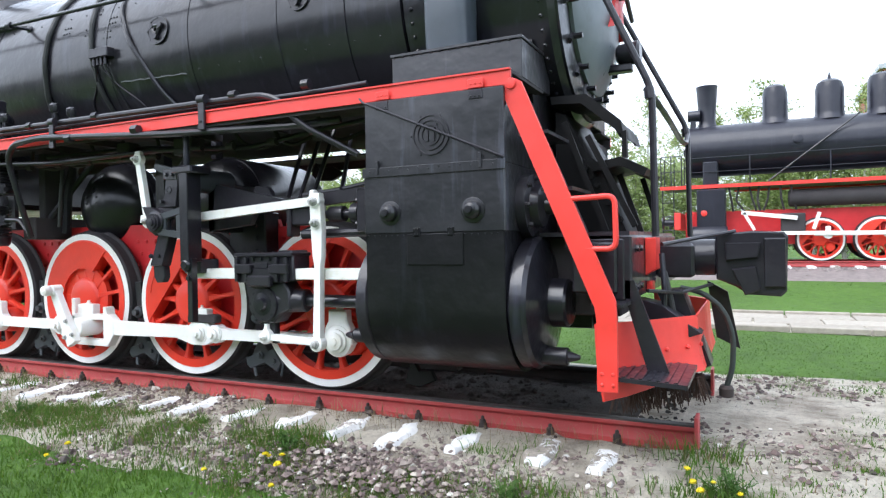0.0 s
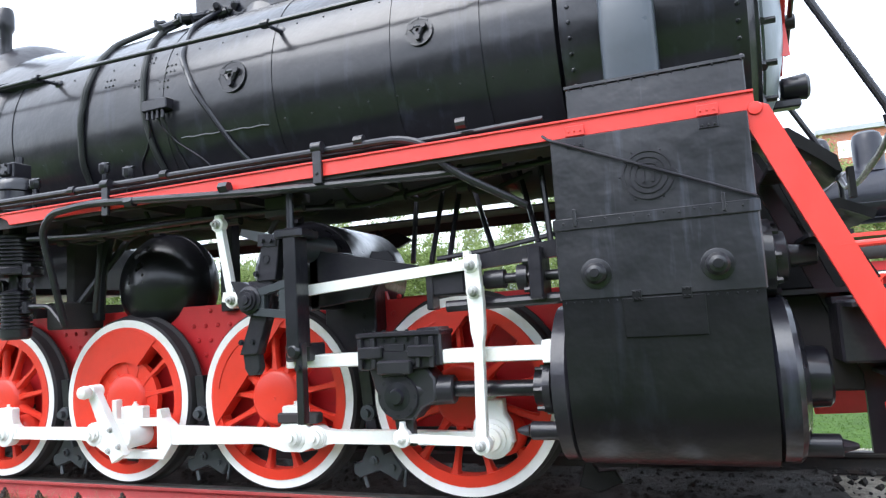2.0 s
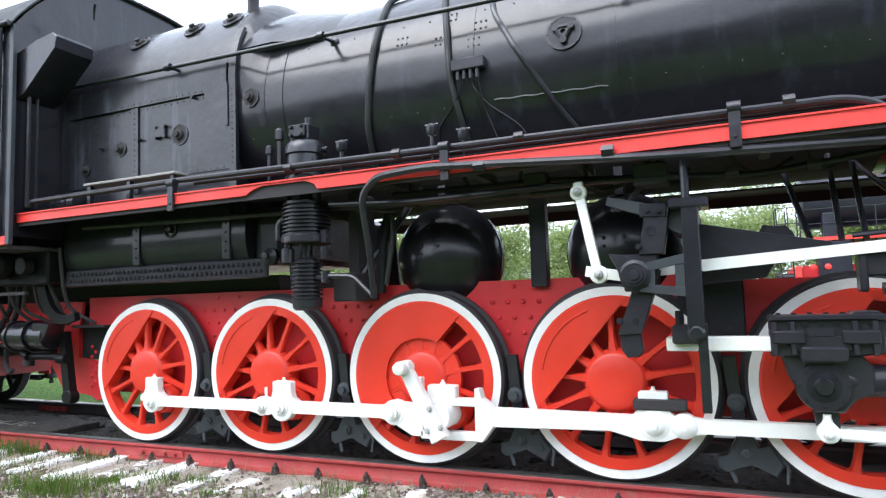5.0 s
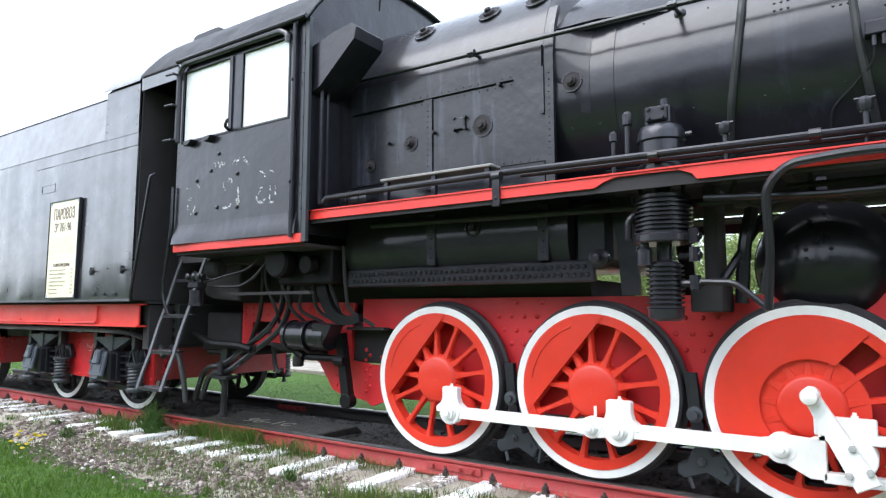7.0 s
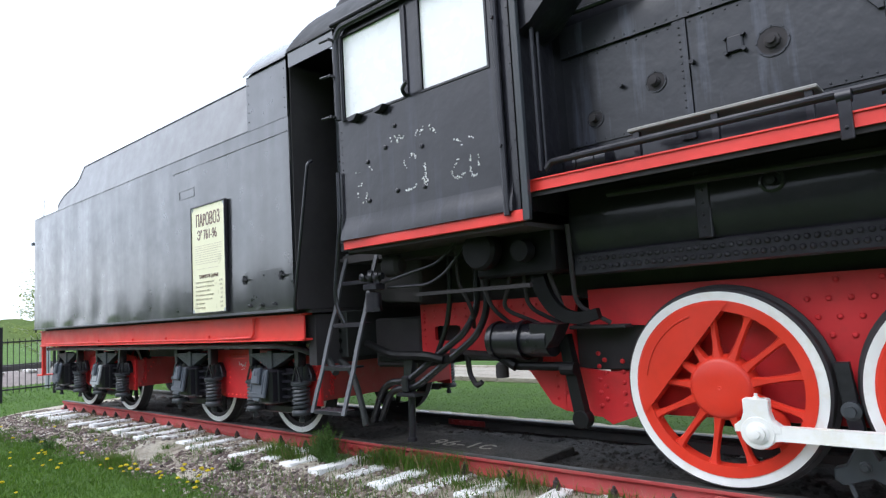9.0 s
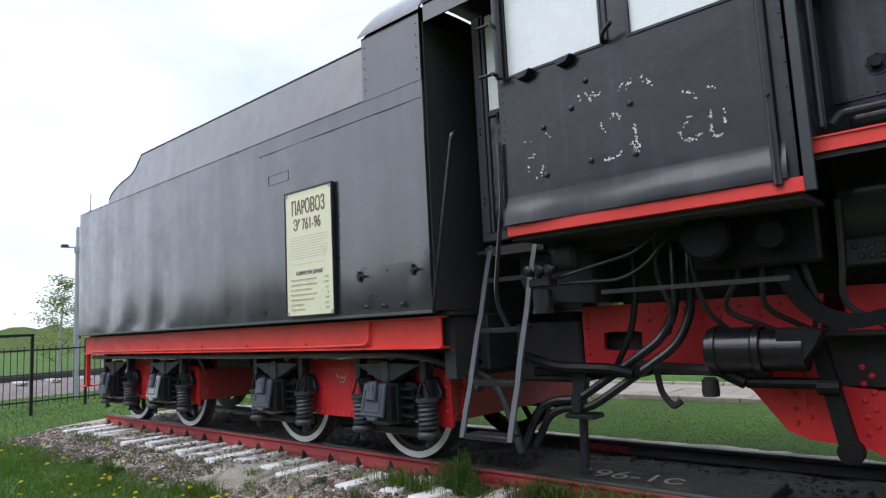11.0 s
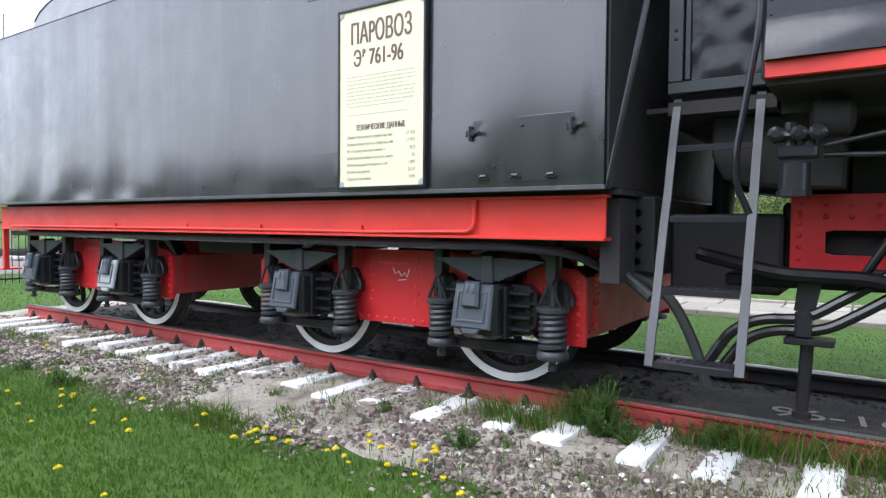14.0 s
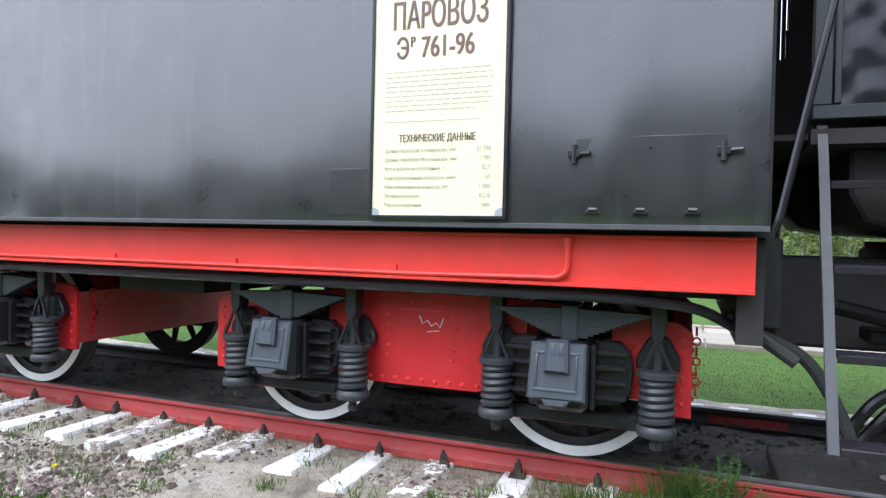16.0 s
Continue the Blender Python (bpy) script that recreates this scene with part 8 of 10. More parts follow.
# details on the flank
bm = B()
box(bm, TX0, TX1 + 0.012, -1.548, -1.528, TZ0 - 0.015, TZ0 + 0.012, 0.003)
part("bottom_angle", bm, "worn_steel", tank, "scuffed grey bottom edge angle")
bm = B()
for z0, z1, x0, x1 in ((3.486, 3.494, -16.9, -10.16), (3.33, 3.337, -11.9, -9.45)):
    box(bm, x0, x1, -1.538, -1.528, z0, z1)
parts("sheet_seam", bm, "tender", tank)
bm = B()
box(bm, -10.28, -9.60, -1.5345, -1.528, 1.60, 1.985, 0.002)
hatch = part("side_hatch", bm, "tender", tank, "flush access plate with hinges")
bm = B()
box(bm, -11.66, -11.40, -1.536, -1.528, 1.60, 1.86, 0.003)
part("side_hatch", bm, "tender", tank)
bm = B()
for x in (-10.275, -9.605):
    box(bm, x - 0.04, x + 0.02, -1.56, -1.535, 1.885, 1.925, 0.005)
    cyl(bm, (x - 0.01, -1.55, 1.86), (x - 0.01, -1.55, 1.95), 0.014, n=8)
    cyl(bm, (x + 0.02, -1.55, 1.905), (x + 0.07, -1.57, 1.905), 0.012, n=6)
for x in (-10.19, -9.97, -9.74):
    box(bm, x - 0.035, x + 0.035, -1.556, -1.535, 1.615, 1.632, 0.003)
    cyl(bm, (x - 0.02, -1.55, 1.635), (x + 0.02, -1.55, 1.635), 0.012, n=6)
rivet(bm, (-9.93, -1.537, 1.93), (0, -1, 0), 0.01)
parts("hatch_fitting", bm, "black_flat", hatch)
bm = B()
for q in ((-11.72, -11.35, 2.985, 2.997), (-11.72, -11.35, 3.085, 3.097), (-11.72, -11.71, 2.985, 3.097), (-11.36, -11.35, 2.985, 3.097)):
    box(bm, q[0], q[1], -1.534, -1.528, q[2], q[3])
parts("plate_holder", bm, "tender", tank)
# sill
for s in (-1, 1):
    bm = B()
    ys = sorted((s * 1.405, s * 1.385))
    box(bm, TX0 - 0.05, -9.46, ys[0], ys[1], 1.27, 1.50)
    ys = sorted((s * 1.43, s * 1.30))
    box(bm, TX0 - 0.05, -9.46, ys[0], ys[1], 1.250, 1.270, 0.003)
    box(bm, TX0 - 0.05, -9.46, ys[0], ys[1], 1.500, 1.518, 0.003)
    sill = part("sill_beam", bm, "trim_red", tender, "red channel sill along the tender")
    if s < 0:
        near_sill = sill
bm = B()
tube(bm, [(-10.325, -1.425, 1.50), (-10.325, -1.43, 1.33), (-10.37, -1.43, 1.295), (-11.2, -1.425, 1.285), (-13.2, -1.425, 1.29), (-16.9, -1.425, 1.29)], 0.014, 8, 0.06)
for x in (-11.3, -12.4, -13.4, -14.6):
    box(bm, x - 0.015, x + 0.015, -1.425, -1.40, 1.27, 1.33)
cyl(bm, (-10.325, -1.425, 1.46), (-10.325, -1.425, 1.50), 0.022, n=8)
part("sill_pipe", bm, "trim_red", near_sill, "thin red pipe clipped to the sill")
bm = B()
box(bm, TX0, TX1 + 0.05, -1.36, 1.36, 1.518, 1.552)
box(bm, TX0, TX1, -1.10, -0.95, 1.20, 1.50)
box(bm, TX0, TX1, 0.95, 1.10, 1.20, 1.50)
box(bm, TX1 - 0.1, TX1 + 0.02, -1.3, 1.3, 1.0, 1.50)
box(bm, -13.8, -13.0, -1.0, 1.0, 1.05, 1.5)
parts("underframe", bm, "soot", tender, "black tender underframe")
bm = B()
tube(bm, [(-17.0, -1.36, 1.20), (-10.1, -1.36, 1.20), (-9.7, -1.30, 1.17), (-9.5, -1.15, 1.05)], 0.028, 9, 0.15)
part("brake_pipe", bm, "black_flat", tender)
bm = B()
tube(bm, [(-9.11, -1.50, 2.96), (-9.12, -1.545, 2.93), (-9.385, -1.56, 1.60), (-9.40, -1.54, 1.545)], 0.017, 8, 0.05)
part("front_handrail", bm, "black", tender, "slanting black handrail")
bm = B()
prism_x(bm, [(-1.5, 1.56), (1.5, 1.56), (1.5, 4.0), (-1.5, 4.0)], TX1 + 0.003, TX1 + 0.018)
part("front_plate", bm, "soot", tender)
bm = B()
for z in (1.6, 2.2, 2.8, 3.3):
    box(bm, TX0 - 0.10, TX0, -1.50, -1.46, z, z + 0.03)
tube(bm, [(TX0 - 0.09, -1.48, 1.5), (TX0 - 0.09, -1.48, 3.42), (TX0 - 0.02, -1.48, 3.5)], 0.014, 7)
tube(bm, [(TX0 - 0.14, -1.40, 2.0), (TX0 - 0.14, -1.40, 3.1), (TX0 - 0.06, -1.40, 3.2)], 0.014, 7)
prism(bm, [(TX0 + 0.02, 3.47), (TX0 + 0.22, 3.47), (TX0 + 0.18, 3.56), (TX0 + 0.05, 3.53)], -1.45, -1.40)
cyl(bm, (TX0 + 0.15, -1.43, 3.5), (TX0 + 0.16, -1.43, 3.85), 0.006, n=5)
parts("rear_ladder", bm, "black_flat", tender)
bm = B()
box(bm, TX0 - 0.06, TX0 - 0.01, -1.40, -1.34, 0.75, 1.30, 0.004)
box(bm, TX0 - 0.22, TX0 - 0.01, -1.42, -1.20, 0.74, 0.76)
part("rear_step", bm, "trim_red", tender)
bm = B()
box(bm, -9.44, -9.30, -1.0, 1.0, 1.05, 1.52, 0.01)
for i in range(4):
    for j in range(2):
        bolt(bm, (-9.40 + 0.0, -1.0, 1.12 + 0.1 * i), (0, -1, 0), 0.018, 0.015)
tube(bm, [(-9.5, -1.0, 1.05), (-9.2, -1.05, 0.95), (-9.05, -1.08, 0.7), (-8.95, -1.1, 0.42)], 0.032, 10, 0.2)
tube(bm, [(-9.55, -1.1, 1.12), (-9.4, -1.15, 1.02), (-9.25, -1.2, 0.92)], 0.035, 10, 0.1)
part("tender_coupling_hose", bm, "rubber", tender)
# coal bunker glimpsed behind the shield
bm = B()
box(bm, -15.4, -10.3, -1.3, 1.3, 3.5, 3.75, 0.02)
part("bunker_floor", bm, "soot", tender)


# bogies
TRW = 0.525


def tender_wheel_mesh():
    bm = B()
    lathe(bm, [(TRW - 0.06, 0.0), (TRW - 0.004, 0.0), (TRW, 0.006), (TRW + 0.002, 0.10), (TRW + 0.026, 0.11), (TRW + 0.026, 0.13), (TRW - 0.06, 0.135)], (0, 0, 0), (0, 1, 0), 48, False)
    ring(bm, TRW - 0.11, TRW - 0.058, 0.02, 0.12, (0, 0, 0), (0, 1, 0), 48)
    return finish(bm, "wheel", "soot", 30)


tw_mesh = tender_wheel_mesh()
bm = B()
lathe(bm, [(0.02, 0.02), (0.14, 0.02), (0.16, 0.05), (0.16, 0.12), (0.02, 0.12)], (0, 0, 0), (0, 1, 0), 24)
thub_mesh = finish(bm, "hub", "soot", 30)
bm = B()
cyl(bm, (0.14, 0.07, 0), (TRW - 0.08, 0.07, 0), 0.035, 0.028, 8)
tspoke_mesh = finish(bm, "spoke", "soot", 30)
bm = B()
ring(bm, TRW - 0.062, TRW - 0.004, -0.004, 0.004, (0, 0, 0), (0, 1, 0), 56)
tface_mesh = finish(bm, "tyre_face", "tyre_white", 30)


def spring_mesh():
    bm = B()
    turns, r, wire = 6.0, 0.076, 0.0195
    n = 96
    pts = [(r * math.cos(2 * math.pi * turns * i / n), r * math.sin(2 * math.pi * turns * i / n), 0.53 + 0.235 * i / n) for i in range(n + 1)]
    tube(bm, pts, wire, 6, smooth_path=False)
    lathe(bm, [(0.03, 0.475), (0.098, 0.475), (0.104, 0.485), (0.104, 0.51), (0.09, 0.53), (0.03, 0.53)], (0, 0, 0), (0, 0, 1), 20)
    lathe(bm, [(0.05, 0.765), (0.085, 0.768), (0.108, 0.782), (0.108, 0.806), (0.098, 0.814), (0.05, 0.816)], (0, 0, 0), (0, 0, 1), 20)
    lathe(bm, [(0.02, 0.395), (0.030, 0.40), (0.032, 0.43), (0.024, 0.44), (0.024, 0.475)], (0, 0, 0), (0, 0, 1), 8)
    cyl(bm, (0, 0, 0.52), (0, 0, 1.06), 0.027, n=10)
    return finish(bm, "coil_spring", "dark_grey", 35)


def hanger_mesh():
    bm = B()
    prism(bm, [(-0.034, 1.0), (-0.040, 1.05), (-0.040, 1.30), (0.040, 1.30), (0.040, 1.05), (0.034, 1.0), (0.018, 0.965), (-0.018, 0.965)], -0.05, 0.05, 0.008)
    prism(bm, [(-0.085, 0.815), (-0.014, 0.975), (0.002, 0.975), (-0.066, 0.815)], -0.060, -0.045)
    prism(bm, [(0.085, 0.815), (0.014, 0.975), (-0.002, 0.975), (0.066, 0.815)], -0.060, -0.045)
    prism(bm, [(-0.112, 0.812), (-0.112, 0.87), (-0.060, 0.965), (-0.030, 0.99), (0.030, 0.99), (0.060, 0.965), (0.112, 0.87), (0.112, 0.812)], 0.05, 0.115, 0.01)
    for dx in (-0.078, 0.078):
        bolt(bm, (dx, 0.05, 0.87), (0, -1, 0), 0.015, 0.016)
    return finish(bm, "spring_hanger", "black_flat", 35)


def leaf_spring_mesh():
    """Stepped stack of leaves, the longest on top, drooping a little at its ends."""
    bm = B()
    n, h = 12, 0.0128
    for i in range(n):
        z = 1.118 - h * (i + 1)
        half = 0.415 - 0.029 * i
        k = 8
        low, top = [], []
        for q in range(k + 1):
            x = -half + 2 * half * q / k
            sag = -0.012 * (x / 0.415) ** 2
            low.append((x, z + sag))
            top.append((x, z + h * 0.90 + sag))
        poly(bm, [[(x, y, zz) for x, zz in low + top[::-1]] for y in (-0.05, 0.05)])
    box(bm, -0.046, 0.046, -0.066, 0.066, 0.945, 1.138, 0.008)
    return finish(bm, "leaf_spring", "dark_grey", 30)


def axle_box_mesh():
    bm = B()
    box(bm, -0.140, 0.150, -0.235, 0.16, 0.575, 0.945, 0.03)
    box(bm, 0.150, 0.178, -0.15, 0.02, 0.58, 0.93, 0.008)
    box(bm, -0.178, -0.142, -0.15, 0.02, 0.58, 0.93, 0.008)
    for s in (-1, 1):
        prism(bm, [(s * x, z) for x, z in ((0.16, 0.585), (0.30, 0.600), (0.355, 0.665), (0.365, 0.78), (0.350, 0.885), (0.29, 0.940), (0.16, 0.945))], -0.045, 0.035, 0.008)
        for z in (0.645, 0.725, 0.805, 0.885):
            prism(bm, [(s * 0.172, z - 0.012), (s * 0.335, z - 0.008), (s * 0.335, z + 0.008), (s * 0.172, z + 0.012)], -0.105, -0.042, 0.003)
        for z in (0.685, 0.765, 0.845):
            bolt(bm, (s * 0.30, -0.045, z), (0, -1, 0), 0.017, 0.022)
    box(bm, -0.45, 0.45, -0.005, 0.075, 0.455, 0.535, 0.010)
    for dx in (-0.40, -0.31, 0.31, 0.40):
        bolt(bm, (dx, -0.005, 0.495), (0, -1, 0), 0.018, 0.018)
    return finish(bm, "axle_box", "black_flat", 35)


def lid_mesh():
    """Sloping cover: hinge at the top, leaning out at the foot."""
    bm = B()
    def slab(x0, x1, t0, t1, h0, h1, mm=0.012, taper=0.0):
        def P(x, t, h):
            return (x, -0.235 - 0.060 * (1 - t) - h, 0.655 + 0.29 * t)
        a, b = x0 + taper, x1 - taper
        poly(bm, [[P(x0, t0, h0), P(x1, t0, h0), P(b, t1, h0), P(a, t1, h0)],
                  [P(x0, t0, h1 - mm), P(x1, t0, h1 - mm), P(b, t1, h1 - mm), P(a, t1, h1 - mm)],
                  [P(x0 + mm, t0 + 0.04, h1), P(x1 - mm, t0 + 0.04, h1), P(b - mm, t1 - 0.04, h1), P(a + mm, t1 - 0.04, h1)]])
    slab(-0.152, 0.152, 0.0, 1.0, 0.0, 0.030, taper=0.006)
    slab(-0.052, 0.052, -0.13, 0.03, 0.0, 0.024, taper=-0.03)
    lid = finish(bm, "axle_box_lid", "grey", 35)
    bm = B()
    for x0, x1, t0, t1 in ((-0.115, 0.110, 0.15, 0.20), (-0.115, 0.110, 0.80, 0.85), (-0.115, -0.100, 0.20, 0.80), (0.095, 0.110, 0.20, 0.80)):
        slab(x0, x1, t0, t1, 0.028, 0.038, 0.004)
    panel_me = finish(bm, "lid_panel", "grey", 35)
    bm = B()
    slab(-0.066, 0.066, 0.50, 1.07, 0.028, 0.075, 0.018, 0.010)
    slab(-0.062, 0.062, 0.47, 0.53, 0.028, 0.050, 0.008)
    slab(-0.030, -0.008, 0.80, 1.0, 0.070, 0.080, 0.003)
    slab(0.014, 0.036, 0.80, 1.0, 0.070, 0.080, 0.003)
    return lid, panel_me, finish(bm, "lid_hinge", "grey", 35)


sp_mesh, hg_mesh, lf_mesh, ab_mesh, (ld_mesh, lp_mesh, lh_mesh) = spring_mesh(), hanger_mesh(), leaf_spring_mesh(), axle_box_mesh(), lid_mesh()
silver_lid = ld_mesh.copy()
silver_lid.materials.clear()
silver_lid.materials.append(M["galv"])
bogie_axles = ((-10.38, -12.18), (-14.87, -16.58))
for bi, (xa, xb) in enumerate(bogie_axles):
    x1, x0 = xa + 0.66, xb - 0.66
    bm = B()
    box(bm, (xa + xb) / 2 - 0.3, (xa + xb) / 2 + 0.3, -1.0, 1.0, 0.80, 1.12)
    bogie = thing("bogie", "red riveted bogie with grey axle boxes and coil springs", "bogie", "bogies of the tender", loc=((xa + xb) / 2, 0, 0.20))
    part("bolster", bm, "red", bogie)
    for s in (-1, 1):
        bm = B()
        out = [(x0, 0.55), (x0 + 0.22, 0.55), (xb - 0.40, 0.62), (xb - 0.24, 0.62), (xb - 0.24, 1.02), (xb + 0.24, 1.02), (xb + 0.24, 0.62), (xb + 0.42, 0.60), (xb + 0.55, 0.565), (xa - 0.55, 0.565),
               (xa - 0.42, 0.60), (xa - 0.24, 0.62), (xa - 0.24, 1.02), (xa + 0.24, 1.02), (xa + 0.24, 0.62), (xa + 0.40, 0.62), (x1 - 0.22, 0.55), (x1, 0.55), (x1, 1.0), (x1 - 0.06, 1.05), (xa, 1.12), (xa - 0.5, 1.14), (xb + 0.5, 1.14), (xb, 1.12), (x0 + 0.06, 1.05), (x0, 1.0)]
        vs = [bm.verts.new((x, s * 1.03, z)) for x, z in out]
        f = bm.faces.new(vs)
        ex = bmesh.ops.extrude_face_region(bm, geom=[f])
        bmesh.ops.translate(bm, verts=[v for v in ex["geom"] if isinstance(v, bmesh.types.BMVert)], vec=(0, -s * 0.03, 0))
        bmesh.ops.triangulate(bm, faces=[q for q in bm.faces if len(q.verts) > 4])
        part("side_frame", bm, "red", bogie, smooth=0)
    for xh in (x1 - 0.02, x0 + 0.002):
        bm = B()
        box(bm, xh, xh + 0.018, -1.0, 1.0, 0.60, 1.0)
        part("headstock", bm, "dull_red", bogie, "rusty faded red bogie end plate")
    bm = B()
    xm = (xa + xb) / 2
    for i in range(9):
        rivet(bm, (xm - 0.36 + 0.09 * i, -1.03, 0.60), (0, -1, 0), 0.017, 7)
    for i in range(6):
        for dx in (-0.24, 0.20):
            rivet(bm, (xm + dx + 0.014 * (i % 2), -1.03, 0.74 + 0.065 * i), (0, -1, 0), 0.015, 7)
        rivet(bm, (xm - 0.14 + 0.07 * i, -1.03, 1.08), (0, -1, 0), 0.012, 7)
    for xs_ in (x1 - 0.05, x0 + 0.05):
        for i in range(6):
            rivet(bm, (xs_, -1.03, 0.62 + 0.07 * i), (0, -1, 0), 0.015, 7)
            rivet(bm, (x1 - 0.0, -0.96 + 0.04 * i, 0.64 + 0.06 * i), (1, 0, 0), 0.015, 7)
    for k, xc in enumerate((xa, xb)):
        for i in range(5):
            a = radians(35 + 28 * i)
            rivet(bm, (xc + 0.43 * math.cos(a), -1.03, 0.72 + 0.33 * math.sin(a)), (0, -1, 0), 0.015, 7)
    box(bm, xm - 0.16, xm + 0.12, -1.036, -1.028, 1.03, 1.045, 0.002)
    part("bogie_rivets", bm, "trim_red", bogie)
    for xc in (xa, xb):
        for s in (-1, 1):
            turn = 0 if s < 0 else 180
            for nm, me, y in (("wheel", tw_mesh, 0.84), ("axle_box", ab_mesh, 1.07), ("axle_box_lid", silver_lid if s < 0 and xc == -14.87 else ld_mesh, 1.07), ("leaf_spring", lf_mesh, 1.17)):
                o = new(nm, me)
                o.parent = bogie
                o.matrix_parent_inverse = Matrix.Translation(bogie.location).inverted()
                zz = 0.725 if nm == "wheel" else 0.0
                o.matrix_basis = pose(xc + (0.038 if nm == "leaf_spring" else 0.0), s * y, zz, 0, 0, turn)
                if nm == "axle_box_lid":
                    for nm2, me2 in (("lid_panel", lp_mesh), ("lid_hinge", lh_mesh)):
                        o2 = new(nm2, me2)
                        o2.parent = o
                if nm == "wheel":
                    fo = new("tyre_face", tface_mesh)
                    fo.parent = o
                    for q in range(9):
                        so = new("spoke", tspoke_mesh)
                        so.parent = o
                        so.matrix_basis = Matrix.Rotation(2 * math.pi * q / 9, 4, "Y")
                    ho = new("hub", thub_mesh)
                    ho.parent = o
            for dx in (-0.435, 0.435):
                for nm, me in (("coil_spring", sp_mesh), ("spring_hanger", hg_mesh)):
                    o = new(nm, me)
                    o.parent = bogie
                    o.matrix_parent_inverse = Matrix.Translation(bogie.location).inverted()
                    o.matrix_basis = pose(xc + dx + 0.056, s * 1.155, 0, 0, 0, turn)
        bm = B()
        cyl(bm, (xc, -0.75, 0.725), (xc, 0.75, 0.725), 0.075, n=14)
        part("axle", bm, "soot", bogie)
    # a chain hangs at the bogie end
    bm = B()
    for i in range(7):
        z = 1.0 - 0.055 * i
        ring(bm, 0.016, 0.026, -0.006, 0.006, (x1 + 0.02, -0.90 + 0.006 * (i % 2), z), (0, 1, 0) if i % 2 else (1, 0, 0), 10)
    part("safety_chain", bm, "red", bogie)
bm = B()
mk = [(-11.30, 1.00), (-11.28, 0.955), (-11.245, 0.975), (-11.22, 0.94), (-11.19, 0.965), (-11.165, 0.935), (-11.14, 0.995)]
tube(bm, [(x, -1.0325, z) for x, z in mk], 0.004, 5, smooth_path=False)
tube(bm, [(-11.25, -1.0325, 0.905), (-11.17, -1.0325, 0.915)], 0.003, 5)
parts("chalk_scrawl", bm, "flake", tender, "small white chalk scrawl")

# ---------------------------------------------------------------- information sign on the tender
SX0, SX1, SZ0, SZ1, SY = -11.39, -10.62, 1.585, 2.84, -1.553
sign = thing("information_sign", "cream printed information board in a thin black frame", "sign", loc=((SX0 + SX1) / 2, SY, SZ0))
bm = B()
box(bm, SX0 + 0.012, SX1 - 0.012, SY - 0.004, SY + 0.02, SZ0 + 0.012, SZ1 - 0.012)
board = part("board", bm, "cream", sign)
bm = B()
for q in ((SX0, SX0 + 0.016, SZ0, SZ1), (SX1 - 0.016, SX1, SZ0, SZ1), (SX0 + 0.016, SX1 - 0.016, SZ0, SZ0 + 0.016), (SX0 + 0.016, SX1 - 0.016, SZ1 - 0.016, SZ1)):
    box(bm, q[0], q[1], SY - 0.014, SY + 0.022, q[2], q[3], 0.002)
part("frame", bm, "black_flat", sign)
bm = B()
for cx, cz, dx, dz in ((SX0 + 0.017, SZ0 + 0.017, 1, 1), (SX1 - 0.017, SZ0 + 0.017, -1, 1), (SX0 + 0.017, SZ1 - 0.017, 1, -1), (SX1 - 0.017, SZ1 - 0.017, -1, -1)):
    prism(bm, [(cx, cz), (cx + dx * 0.042, cz), (cx + dx * 0.036, cz + dz * 0.028), (cx + dx * 0.02, cz + dz * 0.036), (cx, cz + dz * 0.044)], SY - 0.008, SY - 0.003)
parts("corner_clip", bm, "galv", sign, "grey metal corner clip")


def lettering(text, x, z, size, mat, align="LEFT", wide=1.0, bold=0.0):
    """Printed line of text; bold sets a second strike beside the first."""
    if bold:
        lettering(text, x + bold, z, size, mat, align, wide)
    cu = bpy.data.curves.new("lettering", "FONT")
    cu.body, cu.size, cu.align_x = text, size, align
    cu.extrude = 0.0008
    tmp = bpy.data.objects.new("lettering", cu)
    scene.collection.objects.link(tmp)
    dg = bpy.context.evaluated_depsgraph_get()
    me = bpy.data.meshes.new_from_object(tmp.evaluated_get(dg))
    bpy.data.objects.remove(tmp)
    me.materials.clear()
    me.materials.append(M[mat])
    me.transform(Matrix.Translation((x, SY - 0.0055 - (0.0003 if bold else 0), z)) @ Matrix.Rotation(radians(90), 4, "X") @ Matrix.Diagonal((wide, 1, 1, 1)))
    ob = new("lettering", me)
    ob.parent = sign
    ob.matrix_parent_inverse = Matrix.Translation(sign.location).inverted()
    return ob


SC = (SX0 + SX1) / 2
lettering("ПАPОВОЗ", SC, 2.592, 0.205, "ink", "CENTER", 0.56, 0.006)
lettering("Э", SC - 0.245, 2.437, 0.158, "ink", "LEFT", 0.67, 0.006)
lettering("P", SC - 0.162, 2.497, 0.078, "ink", "LEFT", 0.67, 0.006)
lettering("761-96", SC - 0.101, 2.437, 0.158, "ink", "LEFT", 0.67, 0.006)
lettering("ТЕХНИЧЕСКИЕ ДАННЫЕ", SC, 1.992, 0.054, "ink", "CENTER", 0.66, 0.002)
DATA = (("Длина паровоза с тендером, мм", "21 938"), ("Длина паровоза без тендера, мм", "11 995"), ("Вес в рабочем состоянии, т", "82,9"), ("Конструкционная скорость, км/ч", "65"),
        ("Максимальная мощность, л/с", "1 800"), ("Осевая формула", "0-5-0"), ("Год изготовления", "1949"))
for i, (a, b) in enumerate(DATA):
    z = 1.937 - 0.0483 * i
    lettering(a, SX0 + 0.085, z, 0.030, "ink_soft", "LEFT", 0.86)
    lettering(b, SX1 - 0.085, z, 0.034, "ink_soft", "RIGHT", 0.8)
rnd = random.Random(8)
bm = B()
